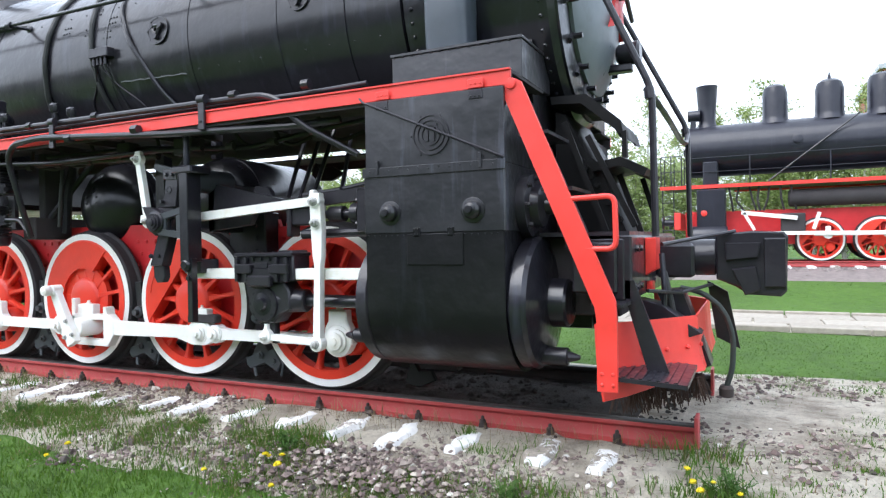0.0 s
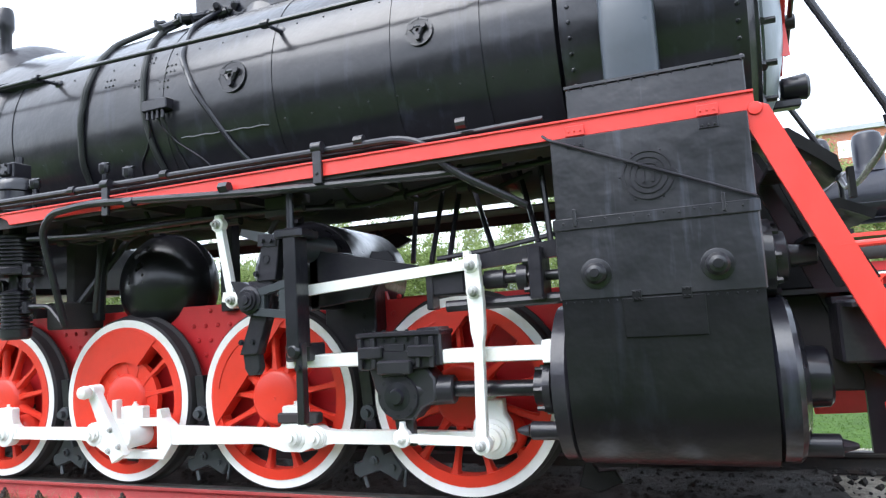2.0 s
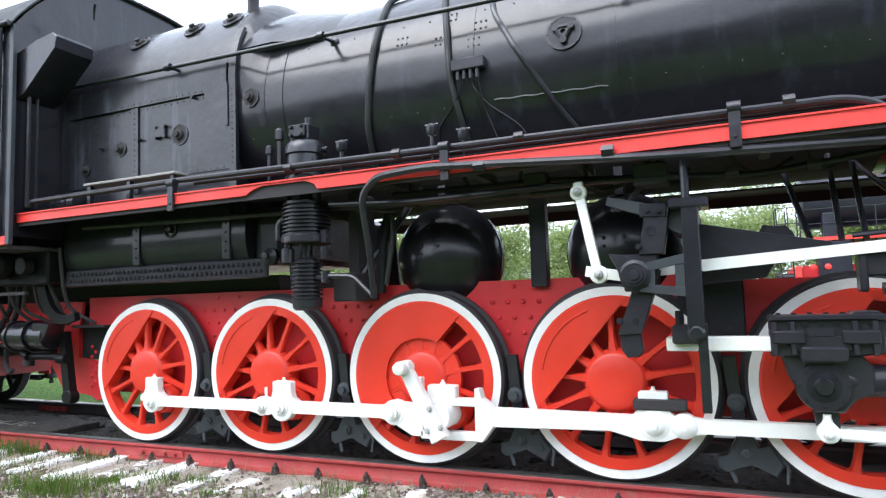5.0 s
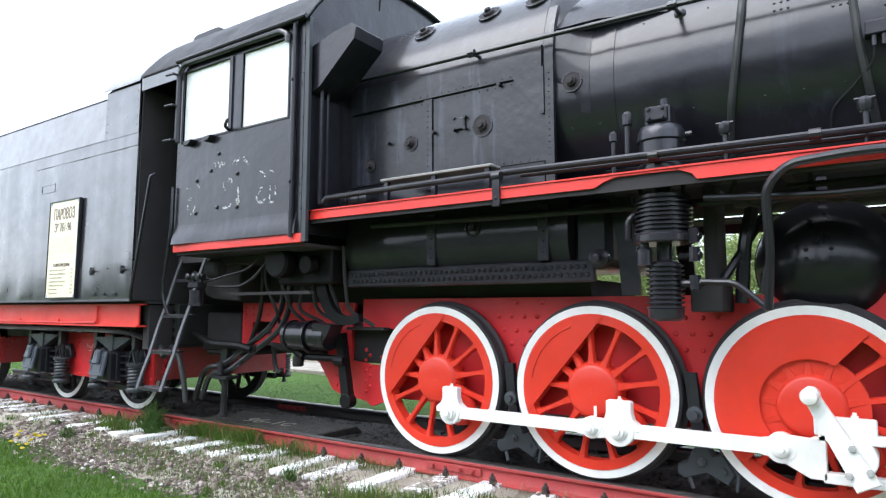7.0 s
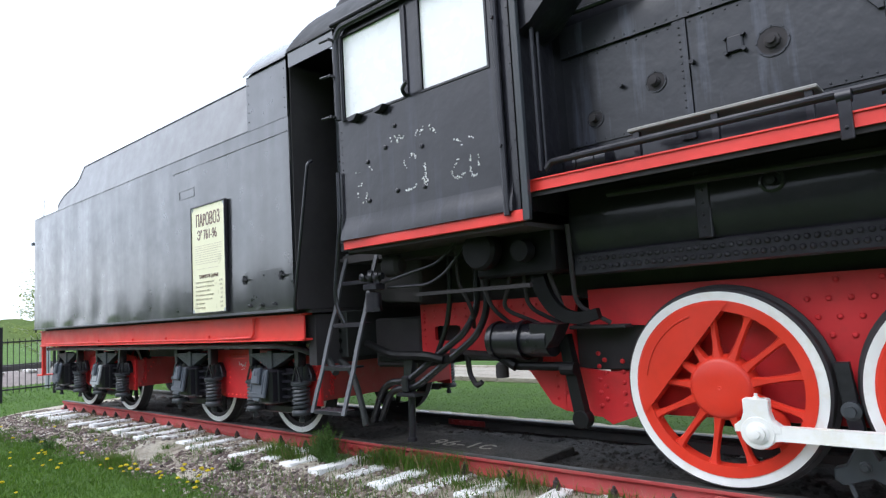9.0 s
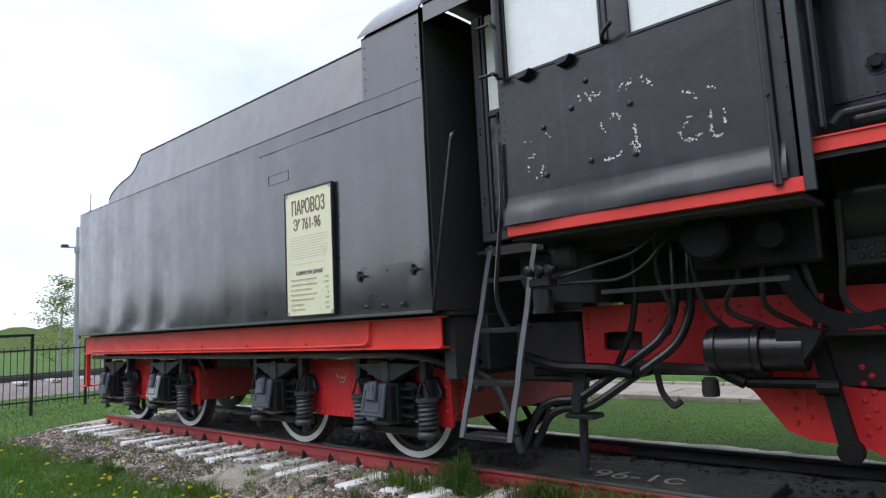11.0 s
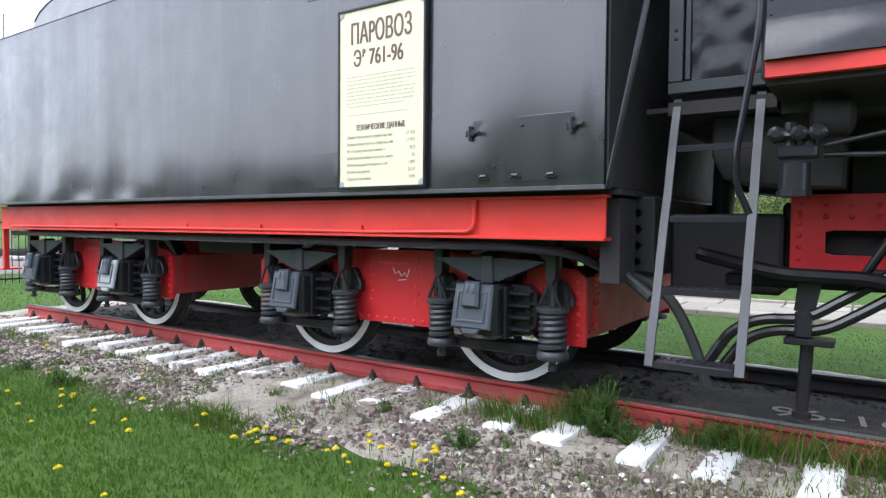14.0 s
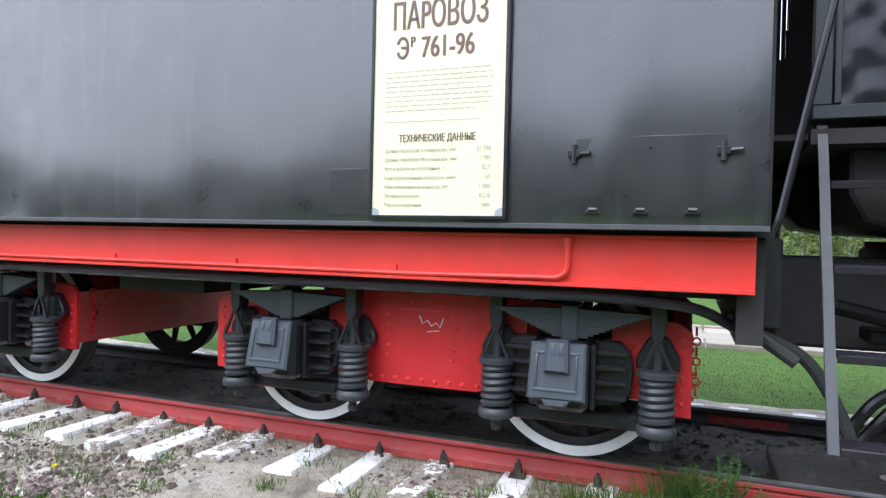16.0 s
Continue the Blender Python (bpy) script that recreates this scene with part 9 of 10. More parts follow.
box(bm, SX0 + 0.085, -10.765, SY - 0.0052, SY - 0.003, 2.098, 2.102)
for i in range(9):
    z = 2.363 - 0.0259 * i
    x, end = SX0 + 0.085, SX1 - 0.085 - (0.0 if i not in (3, 8) else rnd.uniform(0.06, 0.25))
    while x < end - 0.01:
        w = min(rnd.uniform(0.02, 0.075), end - x)
        box(bm, x, x + w, SY - 0.0052, SY - 0.003, z, z + 0.0055)
        x += w + 0.009
tagged(part("small_print", bm, "ink_soft", sign), kind="stuff")
# stencilled panel on the ground between the rails
bm = B()
box(bm, -9.25, -7.35, -0.70, -0.02, 0.10, 0.175, 0.01)
panel = solo("crossing_panel", bm, "cinder", "dark sooty board with a faint stencil lying between the rails", "board")
cu = bpy.data.curves.new("lettering", "FONT")
cu.body, cu.size, cu.extrude = "96-1с", 0.34, 0.001
tmp = bpy.data.objects.new("lettering", cu)
scene.collection.objects.link(tmp)
me = bpy.data.meshes.new_from_object(tmp.evaluated_get(bpy.context.evaluated_depsgraph_get()))
bpy.data.objects.remove(tmp)
me.materials.clear()
me.materials.append(M["slab"])
st = new("stencil", me)
st.parent = panel
st.matrix_basis = pose(-8.70, -0.56, 0.1775, 0, 0, 5) @ Matrix.Diagonal((0.93, 0.95, 1, 1))


# ---------------------------------------------------------------- paved path behind the train
bm = B()
box(bm, -40, 30, 5.62, 7.92, -0.16, -0.045)
path_base = solo("pavement", bm, "sand", "pale paved footpath with light kerbs across the lawn", "footpath", kind="structure")
slab_meshes = []
for v in range(3):
    bm = B()
    box(bm, -0.485, 0.485, -0.345, 0.345, -0.05, 0.0, 0.012)
    slab_meshes.append(finish(bm, "paving_slab", "slab", 30))
bm = B()
box(bm, -0.49, 0.49, -0.05, 0.05, -0.12, 0.035, 0.012)
kerb_mesh = finish(bm, "kerb_stone", "slab", 30)
for i in range(46):
    for j in range(3):
        rnd = random.Random(i * 7 + j)
        o = new("paving_slab", slab_meshes[(i + j) % 3])
        o.parent = path_base
        o.matrix_basis = pose(-27 + i * 1.0 + (0.5 if j == 1 else 0), 6.08 + 0.71 * j, -0.012 + rnd.uniform(-0.006, 0.006), rnd.uniform(-0.4, 0.4), rnd.uniform(-0.4, 0.4), rnd.uniform(-0.6, 0.6))
    for y in (5.67, 7.86):
        o = new("kerb_stone", kerb_mesh)
        o.parent = path_base
        o.matrix_basis = pose(-27 + i * 1.0, y, 0.0)

# ---------------------------------------------------------------- second track and locomotive
FZ = 0.68
bm = B()
xs = [-34 + 0.5 * i for i in range(150)]
rows_ = []
for x in xs:
    row = []
    for y, z in ((12.6, 0.05), (13.2, 0.26), (13.9, 0.44), (14.6, 0.50), (16.0, 0.52), (17.6, 0.50), (18.4, 0.3), (19.0, 0.0)):
        row.append(bm.verts.new((x, y + 0.12 * noise.noise((x, y, 3.0)), z + 0.03 * noise.noise((x * 2, y * 2, 8.0)))))
    rows_.append(row)
for a, b in zip(rows_, rows_[1:]):
    for j in range(7):
        bm.faces.new((a[j], b[j], b[j + 1], a[j + 1]))
far_bed = solo("far_track_bed", bm, "far_stone", "low grey ballast bank of the second track", "track bed", kind="structure", smooth=60)
bm = B()
rnd = random.Random(91)
for i in range(2600):
    x, y = rnd.uniform(-14, 12), rnd.uniform(12.7, 15.0)
    z = 0.05 + min(1, (y - 12.6) / 1.6) * 0.44
    s = rnd.uniform(0.03, 0.07)
    vs = [bm.verts.new((x + s * rnd.uniform(0.5, 1) * a, y + s * rnd.uniform(0.5, 1) * b, z + s * rnd.uniform(0.4, 0.8) * c)) for a, b, c in ((1, 0, 0), (-1, 0, 0), (0, 1, 0), (0, -1, 0), (0, 0, 1))]
    for q in ((0, 2, 4), (2, 1, 4), (1, 3, 4), (3, 0, 4)):
        bm.faces.new([vs[k] for k in q])
tagged(part("ballast", bm, "far_stone", far_bed, smooth=0), kind="stuff")
for y in (15.25, 16.85):
    bm = B()
    prism_x(bm, [(yy, z + 0.48) for yy, z in rail_section(y, 1)], -34, 40)
    solo("rail", bm, "dull_red", "rail of the second track, painted red", "rail", "rails of the second track", "structure", smooth=25)
for i in range(60):
    o = new("sleeper", sleeper_meshes[i % 5])
    o.parent = far_bed
    o.matrix_basis = pose(-18 + i * 0.56, 16.05, 0.505)

engine = thing("steam_locomotive", "black goods steam locomotive with white-rimmed red wheels on the second track", "locomotive", loc=(5.8, 16.05, FZ))
FB, FR, FY = 3.95, 0.76, 16.05
bm = B()
lathe(bm, [(0.3, 1.22), (0.66, 1.25), (FR, 1.30), (FR, 3.02), (FR + 0.01, 3.02), (FR + 0.01, 3.08), (FR, 3.08), (FR, 6.9), (FR + 0.08, 6.95), (FR + 0.08, 8.9)], (0, FY, FB), (1, 0, 0), 48)
fb_ob = part("boiler", bm, "far_black", engine, "blue-black boiler")
bm = B()
for i in range(14):
    a = 2 * math.pi * i / 14
    bolt(bm, (1.22, FY + 0.62 * math.cos(a), FB + 0.62 * math.sin(a)), (-1, 0, 0), 0.03, 0.04)
lathe(bm, [(0.12, 0), (0.12, 0.1), (0.02, 0.14)], (1.25, FY, FB), (-1, 0, 0), 16)
lathe(bm, [(0.13, 0), (0.13, 0.02), (0.10, 0.03)], (4.15, FY - FR + 0.005, FB + 0.10), (0, -1, 0.1), 20)
parts("boiler_fitting", bm, "far_black", fb_ob)
bm = B()
lathe(bm, [(0.33, 4.60), (0.27, 4.72), (0.235, 4.85), (0.26, 5.3), (0.30, 5.84), (0.31, 5.9), (0.25, 5.9)], (1.80, FY, 0), (0, 0, 1), 32)
part("chimney", bm, "far_black", engine)
for x, r, top in ((3.62, 0.33, 5.75), (4.98, 0.36, 5.74), (6.25, 0.38, 5.78)):
    bm = B()
    lathe(bm, [(r + 0.10, 4.60), (r + 0.02, 4.72), (r, 4.82), (r, top - 0.28), (r - 0.05, top - 0.10), (r - 0.16, top - 0.02), (0.01, top)], (x, FY, 0), (0, 0, 1), 32)
    if x > 4.5 and x < 5.5:
        lathe(bm, [(0.05, top - 0.03), (0.05, top + 0.06), (0.01, top + 0.20)], (x, FY, 0), (0, 0, 1), 10)
    part("steam_dome" if x > 4.5 else "sand_dome", bm, "far_black", engine)
bm = B()
cyl(bm, (1.28, FY - 0.2, 5.02), (1.62, FY - 0.2, 5.02), 0.17, n=18)
box(bm, 1.35, 1.5, FY - 0.28, FY - 0.12, 4.6, 4.9)
part("headlamp", bm, "far_black", engine)
bm = B()
box(bm, 0.55, 8.9, FY - 1.07, FY - 0.98, 2.78, 2.88)
box(bm, 2.5, 8.9, FY + 0.98, FY + 1.07, 2.78, 2.88)
part("edge_strip", bm, "trim_red", engine)
bm = B()
box(bm, 0.55, 8.9, FY - 1.0, FY + 1.0, 2.83, 2.86)
part("running_board", bm, "far_black", engine)
bm = B()
box(bm, 1.55, 2.32, FY - 1.10, FY - 0.4, 1.45, 2.75, 0.03)
box(bm, 1.72, 2.12, FY - 0.95, FY - 0.5, 2.75, 3.55, 0.03)
lathe(bm, [(0.3, 0), (0.32, 0.04), (0.32, 0.9), (0.3, 0.94)], (1.42, FY - 0.98, 1.38), (1, 0, 0), 28)
part("cylinder_block", bm, "far_black", engine)
bm = B()
box(bm, 1.2, 10.2, FY - 0.62, FY - 0.55, 1.15, 2.12)
box(bm, 1.2, 10.2, FY + 0.55, FY + 0.62, 1.15, 2.12)
part("main_frame", bm, "red", engine)
bm = B()
box(bm, 0.95, 1.12, FY - 1.2, FY + 1.2, 1.6, 2.1, 0.02)
part("buffer_beam", bm, "trim_red", engine)
bm = B()
for y in (FY - 0.9, FY + 0.9):
    lathe(bm, [(0.10, 0), (0.10, 0.3), (0.2, 0.32), (0.2, 0.36)], (0.95, y, 1.82), (-1, 0, 0), 18)
parts("buffer", bm, "far_black", engine)
bm = B()
for x in (1.40, 1.75):
    lathe(bm, [(0.085, 0), (0.08, 0.03), (0.01, 0.05)], (x, FY - 1.1, 2.06), (0, -1, 0), 14)
parts("valve_cap", bm, "trim_red", engine)
k_ = 0.585 / RW
for i, x in enumerate((4.66, 6.02, 7.38, 8.74)):
    for s in (-1, 1):
        w = new("driving_wheel", disc_mesh)
        w.parent = engine
        w.matrix_parent_inverse = Matrix.Translation(engine.location).inverted()
        w.matrix_basis = pose(x, FY + s * 0.84, FZ + 0.585, 0, 0, 0 if s < 0 else 180) @ Matrix.Diagonal((k_, 1, k_, 1))
        for nm, me in (("tyre", tyre_mesh), ("tyre_face", face_mesh), ("counterweight", cw_small)):
            c = new(nm, me)
            c.parent = w
        add_spokes(w)
bm = B()
py = FY - 0.99
box(bm, 4.5, 9.0, py - 0.04, py + 0.04, 1.36, 1.45, 0.01)
for x in (4.82, 6.18, 7.54, 8.9):
    cyl(bm, (x, py - 0.06, 1.40), (x, py + 0.05, 1.40), 0.12, n=18)
    box(bm, x - 0.06, x + 0.06, py - 0.04, py + 0.04, 1.45, 1.62, 0.01)
part("coupling_rod", bm, "white", engine)
bm = B()
for p0, p1, w in (((2.72, 2.05), (4.1, 1.86), 0.11), ((2.78, 2.05), (3.05, 1.55), 0.08), ((4.62, 2.0), (4.48, 1.55), 0.09), ((2.9, 1.47), (6.18, 1.42), 0.10)):
    bar(bm, p0, p1, w, FY - 1.13, FY - 1.06)
parts("valve_rod", bm, "white", engine)
bm = B()
box(bm, 3.7, 4.3, FY - 1.05, FY - 0.8, 1.5, 2.0, 0.03)
lathe(bm, [(0.2, 0), (0.24, 0.05), (0.24, 4.0), (0.2, 4.05)], (3.9, FY - 0.72, 2.42), (1, 0, 0), 20)
for i in range(7):
    rnd = random.Random(i)
    x = 2.4 + 0.26 * i
    tube(bm, [(x, FY - 0.9, 2.8), (x + rnd.uniform(-0.1, 0.1), FY - 0.9, 2.4), (x + rnd.uniform(-0.2, 0.2), FY - 0.8, 2.1)], 0.03, 6)
parts("under_gear", bm, "soot", engine)
bm = B()
for x in (2.95, 4.9, 6.9):
    cyl(bm, (x, FY - 1.0, 2.88), (x, FY - 1.0, 3.66), 0.018, n=6)
for z in (3.25, 3.66):
    tube(bm, [(1.3, FY - 1.0, z), (8.8, FY - 1.0, z)], 0.012, 6)
cyl(bm, (3.4, FY - 0.95, 2.9), (5.6, FY - 0.75, 4.62), 0.025, n=6)
for x in (0.58, 0.86, 1.15):
    cyl(bm, (x, FY - 1.05, 2.86), (x, FY - 1.05, 3.75), 0.016, n=6)
    cyl(bm, (x, FY - 0.2, 2.86), (x, FY - 0.2, 3.75), 0.016, n=6)
for z in (3.3, 3.75):
    cyl(bm, (0.58, FY - 1.05, z), (1.15, FY - 1.05, z), 0.014, n=6)
    cyl(bm, (0.58, FY - 1.05, z), (0.58, FY + 1.0, z), 0.014, n=6)
for z in (1.6, 2.0, 2.4):
    cyl(bm, (0.6, FY - 1.05, z), (0.95, FY - 1.05, z), 0.014, n=6)
cyl(bm, (0.62, FY - 1.05, 1.4), (0.62, FY - 1.05, 2.86), 0.016, n=6)
cyl(bm, (0.93, FY - 1.05, 1.4), (0.93, FY - 1.05, 2.86), 0.016, n=6)
parts("handrail", bm, "far_black", engine)
bm = B()
box(bm, 8.95, 10.8, FY - 1.35, FY + 1.35, 2.3, 4.7, 0.02)
prism_x(bm, [(FY - 1.45, 4.7), (FY + 1.45, 4.7), (FY + 0.9, 5.1), (FY - 0.9, 5.1)], 8.8, 11.2)
part("cab", bm, "far_black", engine)

# ---------------------------------------------------------------- trees
def tree_parts(seed, height, spread, leaves, leaf_size, low=0.22):
    """Trunk with limbs, and a crown of small leaf blades in loose clumps."""
    rnd = random.Random(seed)
    wood = B()
    lean = (rnd.uniform(-0.25, 0.25), rnd.uniform(-0.25, 0.25))
    spine = [Vector((lean[0] * t * t, lean[1] * t * t, height * t)) for t in (0, 0.15, 0.35, 0.6, 0.8, 1.0)]
    for a, b, r0, r1 in zip(spine, spine[1:], (0.11, 0.095, 0.075, 0.05, 0.028), (0.095, 0.075, 0.05, 0.028, 0.008)):
        cyl(wood, a, b, r0, r1, 7)
    tips = []
    for k in range(22):
        t = low + (0.97 - low) * (k + rnd.random()) / 22
        base = Vector((lean[0] * t * t, lean[1] * t * t, height * t))
        ang = k * 2.4 + rnd.uniform(-0.4, 0.4)
        ln = spread * (1.15 - t) * rnd.uniform(0.6, 1.15) + 0.25
        up = rnd.uniform(0.35, 0.9)
        mid = base + Vector((math.cos(ang) * ln * 0.55, math.sin(ang) * ln * 0.55, ln * up * 0.6))
        end = base + Vector((math.cos(ang) * ln, math.sin(ang) * ln, ln * up * 0.95))
        cyl(wood, base, mid, 0.028 * (1.2 - t), 0.016, 5)
        cyl(wood, mid, end, 0.016, 0.005, 5)
        tips += [(mid, 0.30), (end, 0.36), ((mid + end) / 2, 0.34), ((base + mid) / 2, 0.22)]
    tips += [(spine[-1], 0.3), (spine[-2], 0.4)]
    crown = B()
    for i in range(leaves):
        c, r = rnd.choice(tips)
        d = Vector((rnd.gauss(0, 1), rnd.gauss(0, 1), rnd.gauss(0, 0.9)))
        p = c + d * r * 0.62 * (spread / 1.8)
        u = Vector((rnd.uniform(-1, 1), rnd.uniform(-1, 1), rnd.uniform(-1, 0.3))).normalized()
        v = u.orthogonal().normalized()
        s = leaf_size * rnd.uniform(0.6, 1.3)
        q = [crown.verts.new(p + w) for w in (u * s, v * s * 0.55, -u * s, -v * s * 0.55)]
        crown.faces.new(q)
    return wood, crown


def tree_kind(seed, height, spread, leaves, leaf_size, leaf_mat, label, group, low=0.22):
    wood, crown = tree_parts(seed, height, spread, leaves, leaf_size, low)
    t = thing("tree", label, "tree", group)
    part("trunk", wood, "bark", t)
    part("crown", crown, leaf_mat, t, smooth=0)
    return t


birches = [tree_kind(300 + k, h, sp, 2600, 0.085, "birch", "slender birch in fresh light-green spring leaf", "trees behind the second track", 0.10) for k, (h, sp) in enumerate(((8.2, 2.0), (7.2, 1.8), (9.0, 2.1), (6.4, 1.9)))]
rnd = random.Random(17)
spots = []
for i in range(40):
    spots.append((-36 + i * 1.55 + rnd.uniform(-0.7, 0.7), 27.5 + rnd.uniform(-2.0, 4.5)))
for i, (x, y) in enumerate(spots):
    m = pose(x, y, -0.05, 0, 0, rnd.uniform(0, 360))
    if i < 4:
        birches[i].matrix_basis = m
    else:
        c = copy_thing(birches[i % 4], m)
bushes = [tree_kind(400 + k, 4.6, 2.3, 6500, 0.070, "willow", "low leafy bush in spring green", "bushes behind the second track", 0.05) for k in range(2)]
for i in range(46):
    m = pose(-38 + i * 1.4 + rnd.uniform(-0.8, 0.8), 24.5 + rnd.uniform(-1.2, 1.8), -0.05, 0, 0, rnd.uniform(0, 360))
    if i < 2:
        bushes[i].matrix_basis = m
    else:
        copy_thing(bushes[i % 2], m)
for x, y, sc in ((-41.0, 5.6, 0.72), (-43.5, 8.6, 0.86), (-40.0, 8.0, 0.6), (-46, 11.5, 0.95)):
    c = copy_thing(birches[3], pose(x, y, -0.05, 0, 0, rnd.uniform(0, 360)))
    c.scale = (sc * 1.25, sc * 1.25, sc)
    tagged(c, "young birch in pale spring leaf beyond the fence", "tree", "trees beyond the fence")
# distant belt of woods
bm = B()
for ring_r, h, n in ((150, 5.0, 420), (170, 7.5, 420)):
    prev = None
    for i in range(n + 1):
        a = 2 * math.pi * i / n
        hh = h * (0.65 + 0.5 * noise.noise((math.cos(a) * 9, math.sin(a) * 9, ring_r)) + 0.25 * noise.noise((math.cos(a) * 60, math.sin(a) * 60, ring_r)))
        cur = (bm.verts.new((math.cos(a) * ring_r, math.sin(a) * ring_r, -0.3)), bm.verts.new((math.cos(a) * (ring_r + 2), math.sin(a) * (ring_r + 2), max(0.8, hh))))
        if prev:
            bm.faces.new((prev[0], cur[0], cur[1], prev[1]))
        prev = cur
solo("far_woods", bm, "willow", "distant belt of woodland on the horizon", "woodland", kind="stuff", smooth=0)

# brick house far behind the second track
house = thing("apartment_building", "distant orange brick apartment building with white windows", "building", loc=(22, 66, 0))
bm = B()
box(bm, 12.9, 34, 60, 74, -0.1, 15.3)
house_wall = part("wall", bm, "brick", house)
bm = B()
box(bm, 12.6, 34.3, 59.7, 74.3, 15.3, 15.75, 0.03)
part("roof", bm, "galv", house)
for k in range(7):
    for q in range(5):
        bm = B()
        box(bm, 14.2 + 2.9 * k, 15.5 + 2.9 * k, 59.95, 60.02, 1.4 + 2.9 * q, 2.9 + 2.9 * q)
        part("window", bm, "pane", house)

# unseen belt of trees behind the visitor, added to darken the flank reflections
bm = B()
for y0, h, dx in ((-27.0, 8.5, 0.0), (-30.0, 10.5, 0.7)):
    prev = None
    for i in range(330):
        x = -78 + 0.42 * i + dx
        hh = h * (0.72 if x < -28 else 1.0 + 0.15 * min(1.0, max(0.0, (x + 14) / 6))) * (0.80 + 0.30 * noise.noise((x * 0.16, y0, 2.0)) + 0.16 * noise.noise((x * 1.3, y0, 5.0)))
        bow = 0.8 * noise.noise((x * 0.5, y0, 9.0))
        cur = [bm.verts.new((x + 0.1 * noise.noise((x, z, 1.0)), y0 + bow + 0.5 * noise.noise((x * 1.2, z * 6.0, 3.0)), -0.2 + hh * z)) for z in (0, 0.2, 0.4, 0.6, 0.8, 1.0)]
        if prev:
            for j in range(5):
                bm.faces.new((prev[j], cur[j], cur[j + 1], prev[j + 1]))
        prev = cur
solo("woods", bm, "thicket", "unseen belt of trees added to darken reflections", "woodland", kind="stuff", smooth=0)

# ---------------------------------------------------------------- fence, lamp pole and embankment beyond the tender
fence = thing("fence", "black welded steel fence with thin upright bars on the lawn", "fence", loc=(-23, 0, 0))
FX = -23.0
posts_y = [-7.0 + 1.9 * i for i in range(9)]
bm = B()
box(bm, -0.03, 0.03, -0.03, 0.03, -0.1, 1.52, 0.004)
post_me = finish(bm, "post", "black_flat", 30)
bm = B()
box(bm, -0.007, 0.007, -0.007, 0.007, 0.06, 1.40)
pick_me = finish(bm, "bar", "black_flat", 0)
bm = B()
box(bm, -0.018, 0.018, 0.03, 1.87, -0.018, 0.018, 0.003)
frail_me = finish(bm, "rail_bar", "black_flat", 0)
for i, y in enumerate(posts_y):
    o = new("post", post_me)
    o.parent = fence
    o.location = (0, y, 0)
    if i == len(posts_y) - 1:
        break
    for z in (0.16, 1.32):
        r = new("rail_bar", frail_me)
        r.parent = fence
        r.location = (0, y, z)
    for k in range(14):
        b = new("bar", pick_me)
        b.parent = fence
        b.location = (0, y + 0.13 * (k + 0.6), 0)
gate = thing("gate_frame", "black steel gate frame standing open beside the fence", "gate", loc=(-21.9, -1.4, 0))
bm = B()
for y in (-1.95, -0.85):
    box(bm, -21.93, -21.87, y - 0.03, y + 0.03, -0.06, 1.66, 0.004)
box(bm, -21.93, -21.87, -1.98, -0.82, 1.62, 1.68, 0.004)
part("frame", bm, "black_flat", gate)
PLY = 1.05
pole = thing("lamp_pole", "tall grey galvanised lamp pole with two small spotlights", "lamp pole", loc=(-25.0, PLY, 0))
bm = B()
lathe(bm, [(0.070, -0.1), (0.068, 1.2), (0.055, 2.8), (0.045, 4.55), (0.02, 4.6)], (-25.0, PLY, 0), (0, 0, 1), 14)
part("shaft", bm, "galv", pole)
bm = B()
box(bm, -25.02, -24.98, PLY - 0.32, PLY + 0.32, 4.0, 4.035)
lathe(bm, [(0.07, 0), (0.085, 0.08), (0.06, 0.20)], (-25.0, PLY, 3.86), (0, 0, 1), 12)
part("cross_arm", bm, "galv", pole)
for y in (PLY - 0.33, PLY + 0.33):
    bm = B()
    box(bm, -25.05, -24.90, y - 0.08, y + 0.08, 4.0, 4.08, 0.01)
    part("spotlight", bm, "dark_grey", pole)
bm = B()
rows_ = []
for i in range(60):
    y = -25 + i * 0.9
    rows_.append([bm.verts.new((x + 0.1 * noise.noise((x, y, 1.0)), y, z + 0.02 * noise.noise((x * 3, y * 3, 1.0)))) for x, z in ((-27.2, -0.1), (-27.8, 0.18), (-28.6, 0.30), (-31.2, 0.32), (-32.4, -0.1))])
for a, b in zip(rows_, rows_[1:]):
    for j in range(4):
        bm.faces.new((a[j], a[j + 1], b[j + 1], b[j]))
cross_bed = solo("cross_track_bed", bm, "far_stone", "gravel bank of a track crossing beyond the fence", "track bed", kind="structure", smooth=60)
for x in (-29.1, -30.6):
    bm = B()
    box(bm, x - 0.04, x + 0.04, -25, 28, 0.34, 0.50, 0.01)
    solo("rail", bm, "rust", "dark rail beyond the fence", "rail", "rails beyond the fence", "structure")
bm = B()
for i in range(50):
    y = -20 + i * 0.9
    box(bm, -31.2, -28.2, y - 0.12, y + 0.12, 0.28, 0.36, 0.01)
tagged(part("sleeper_row", bm, "lime", cross_bed), kind="stuff")


# ---------------------------------------------------------------- stones, grass, weeds, flowers
def lawn_edge(x):
    """Where the near lawn begins (y)."""
    return -2.20 + 0.22 * noise.noise((x * 0.9, 1.5, 0.0)) + 0.10 * noise.noise((x * 3.1, 4.5, 0.0)) - (0.45 * min(1.0, max(0.0, (x - 0.6) / 1.6)))


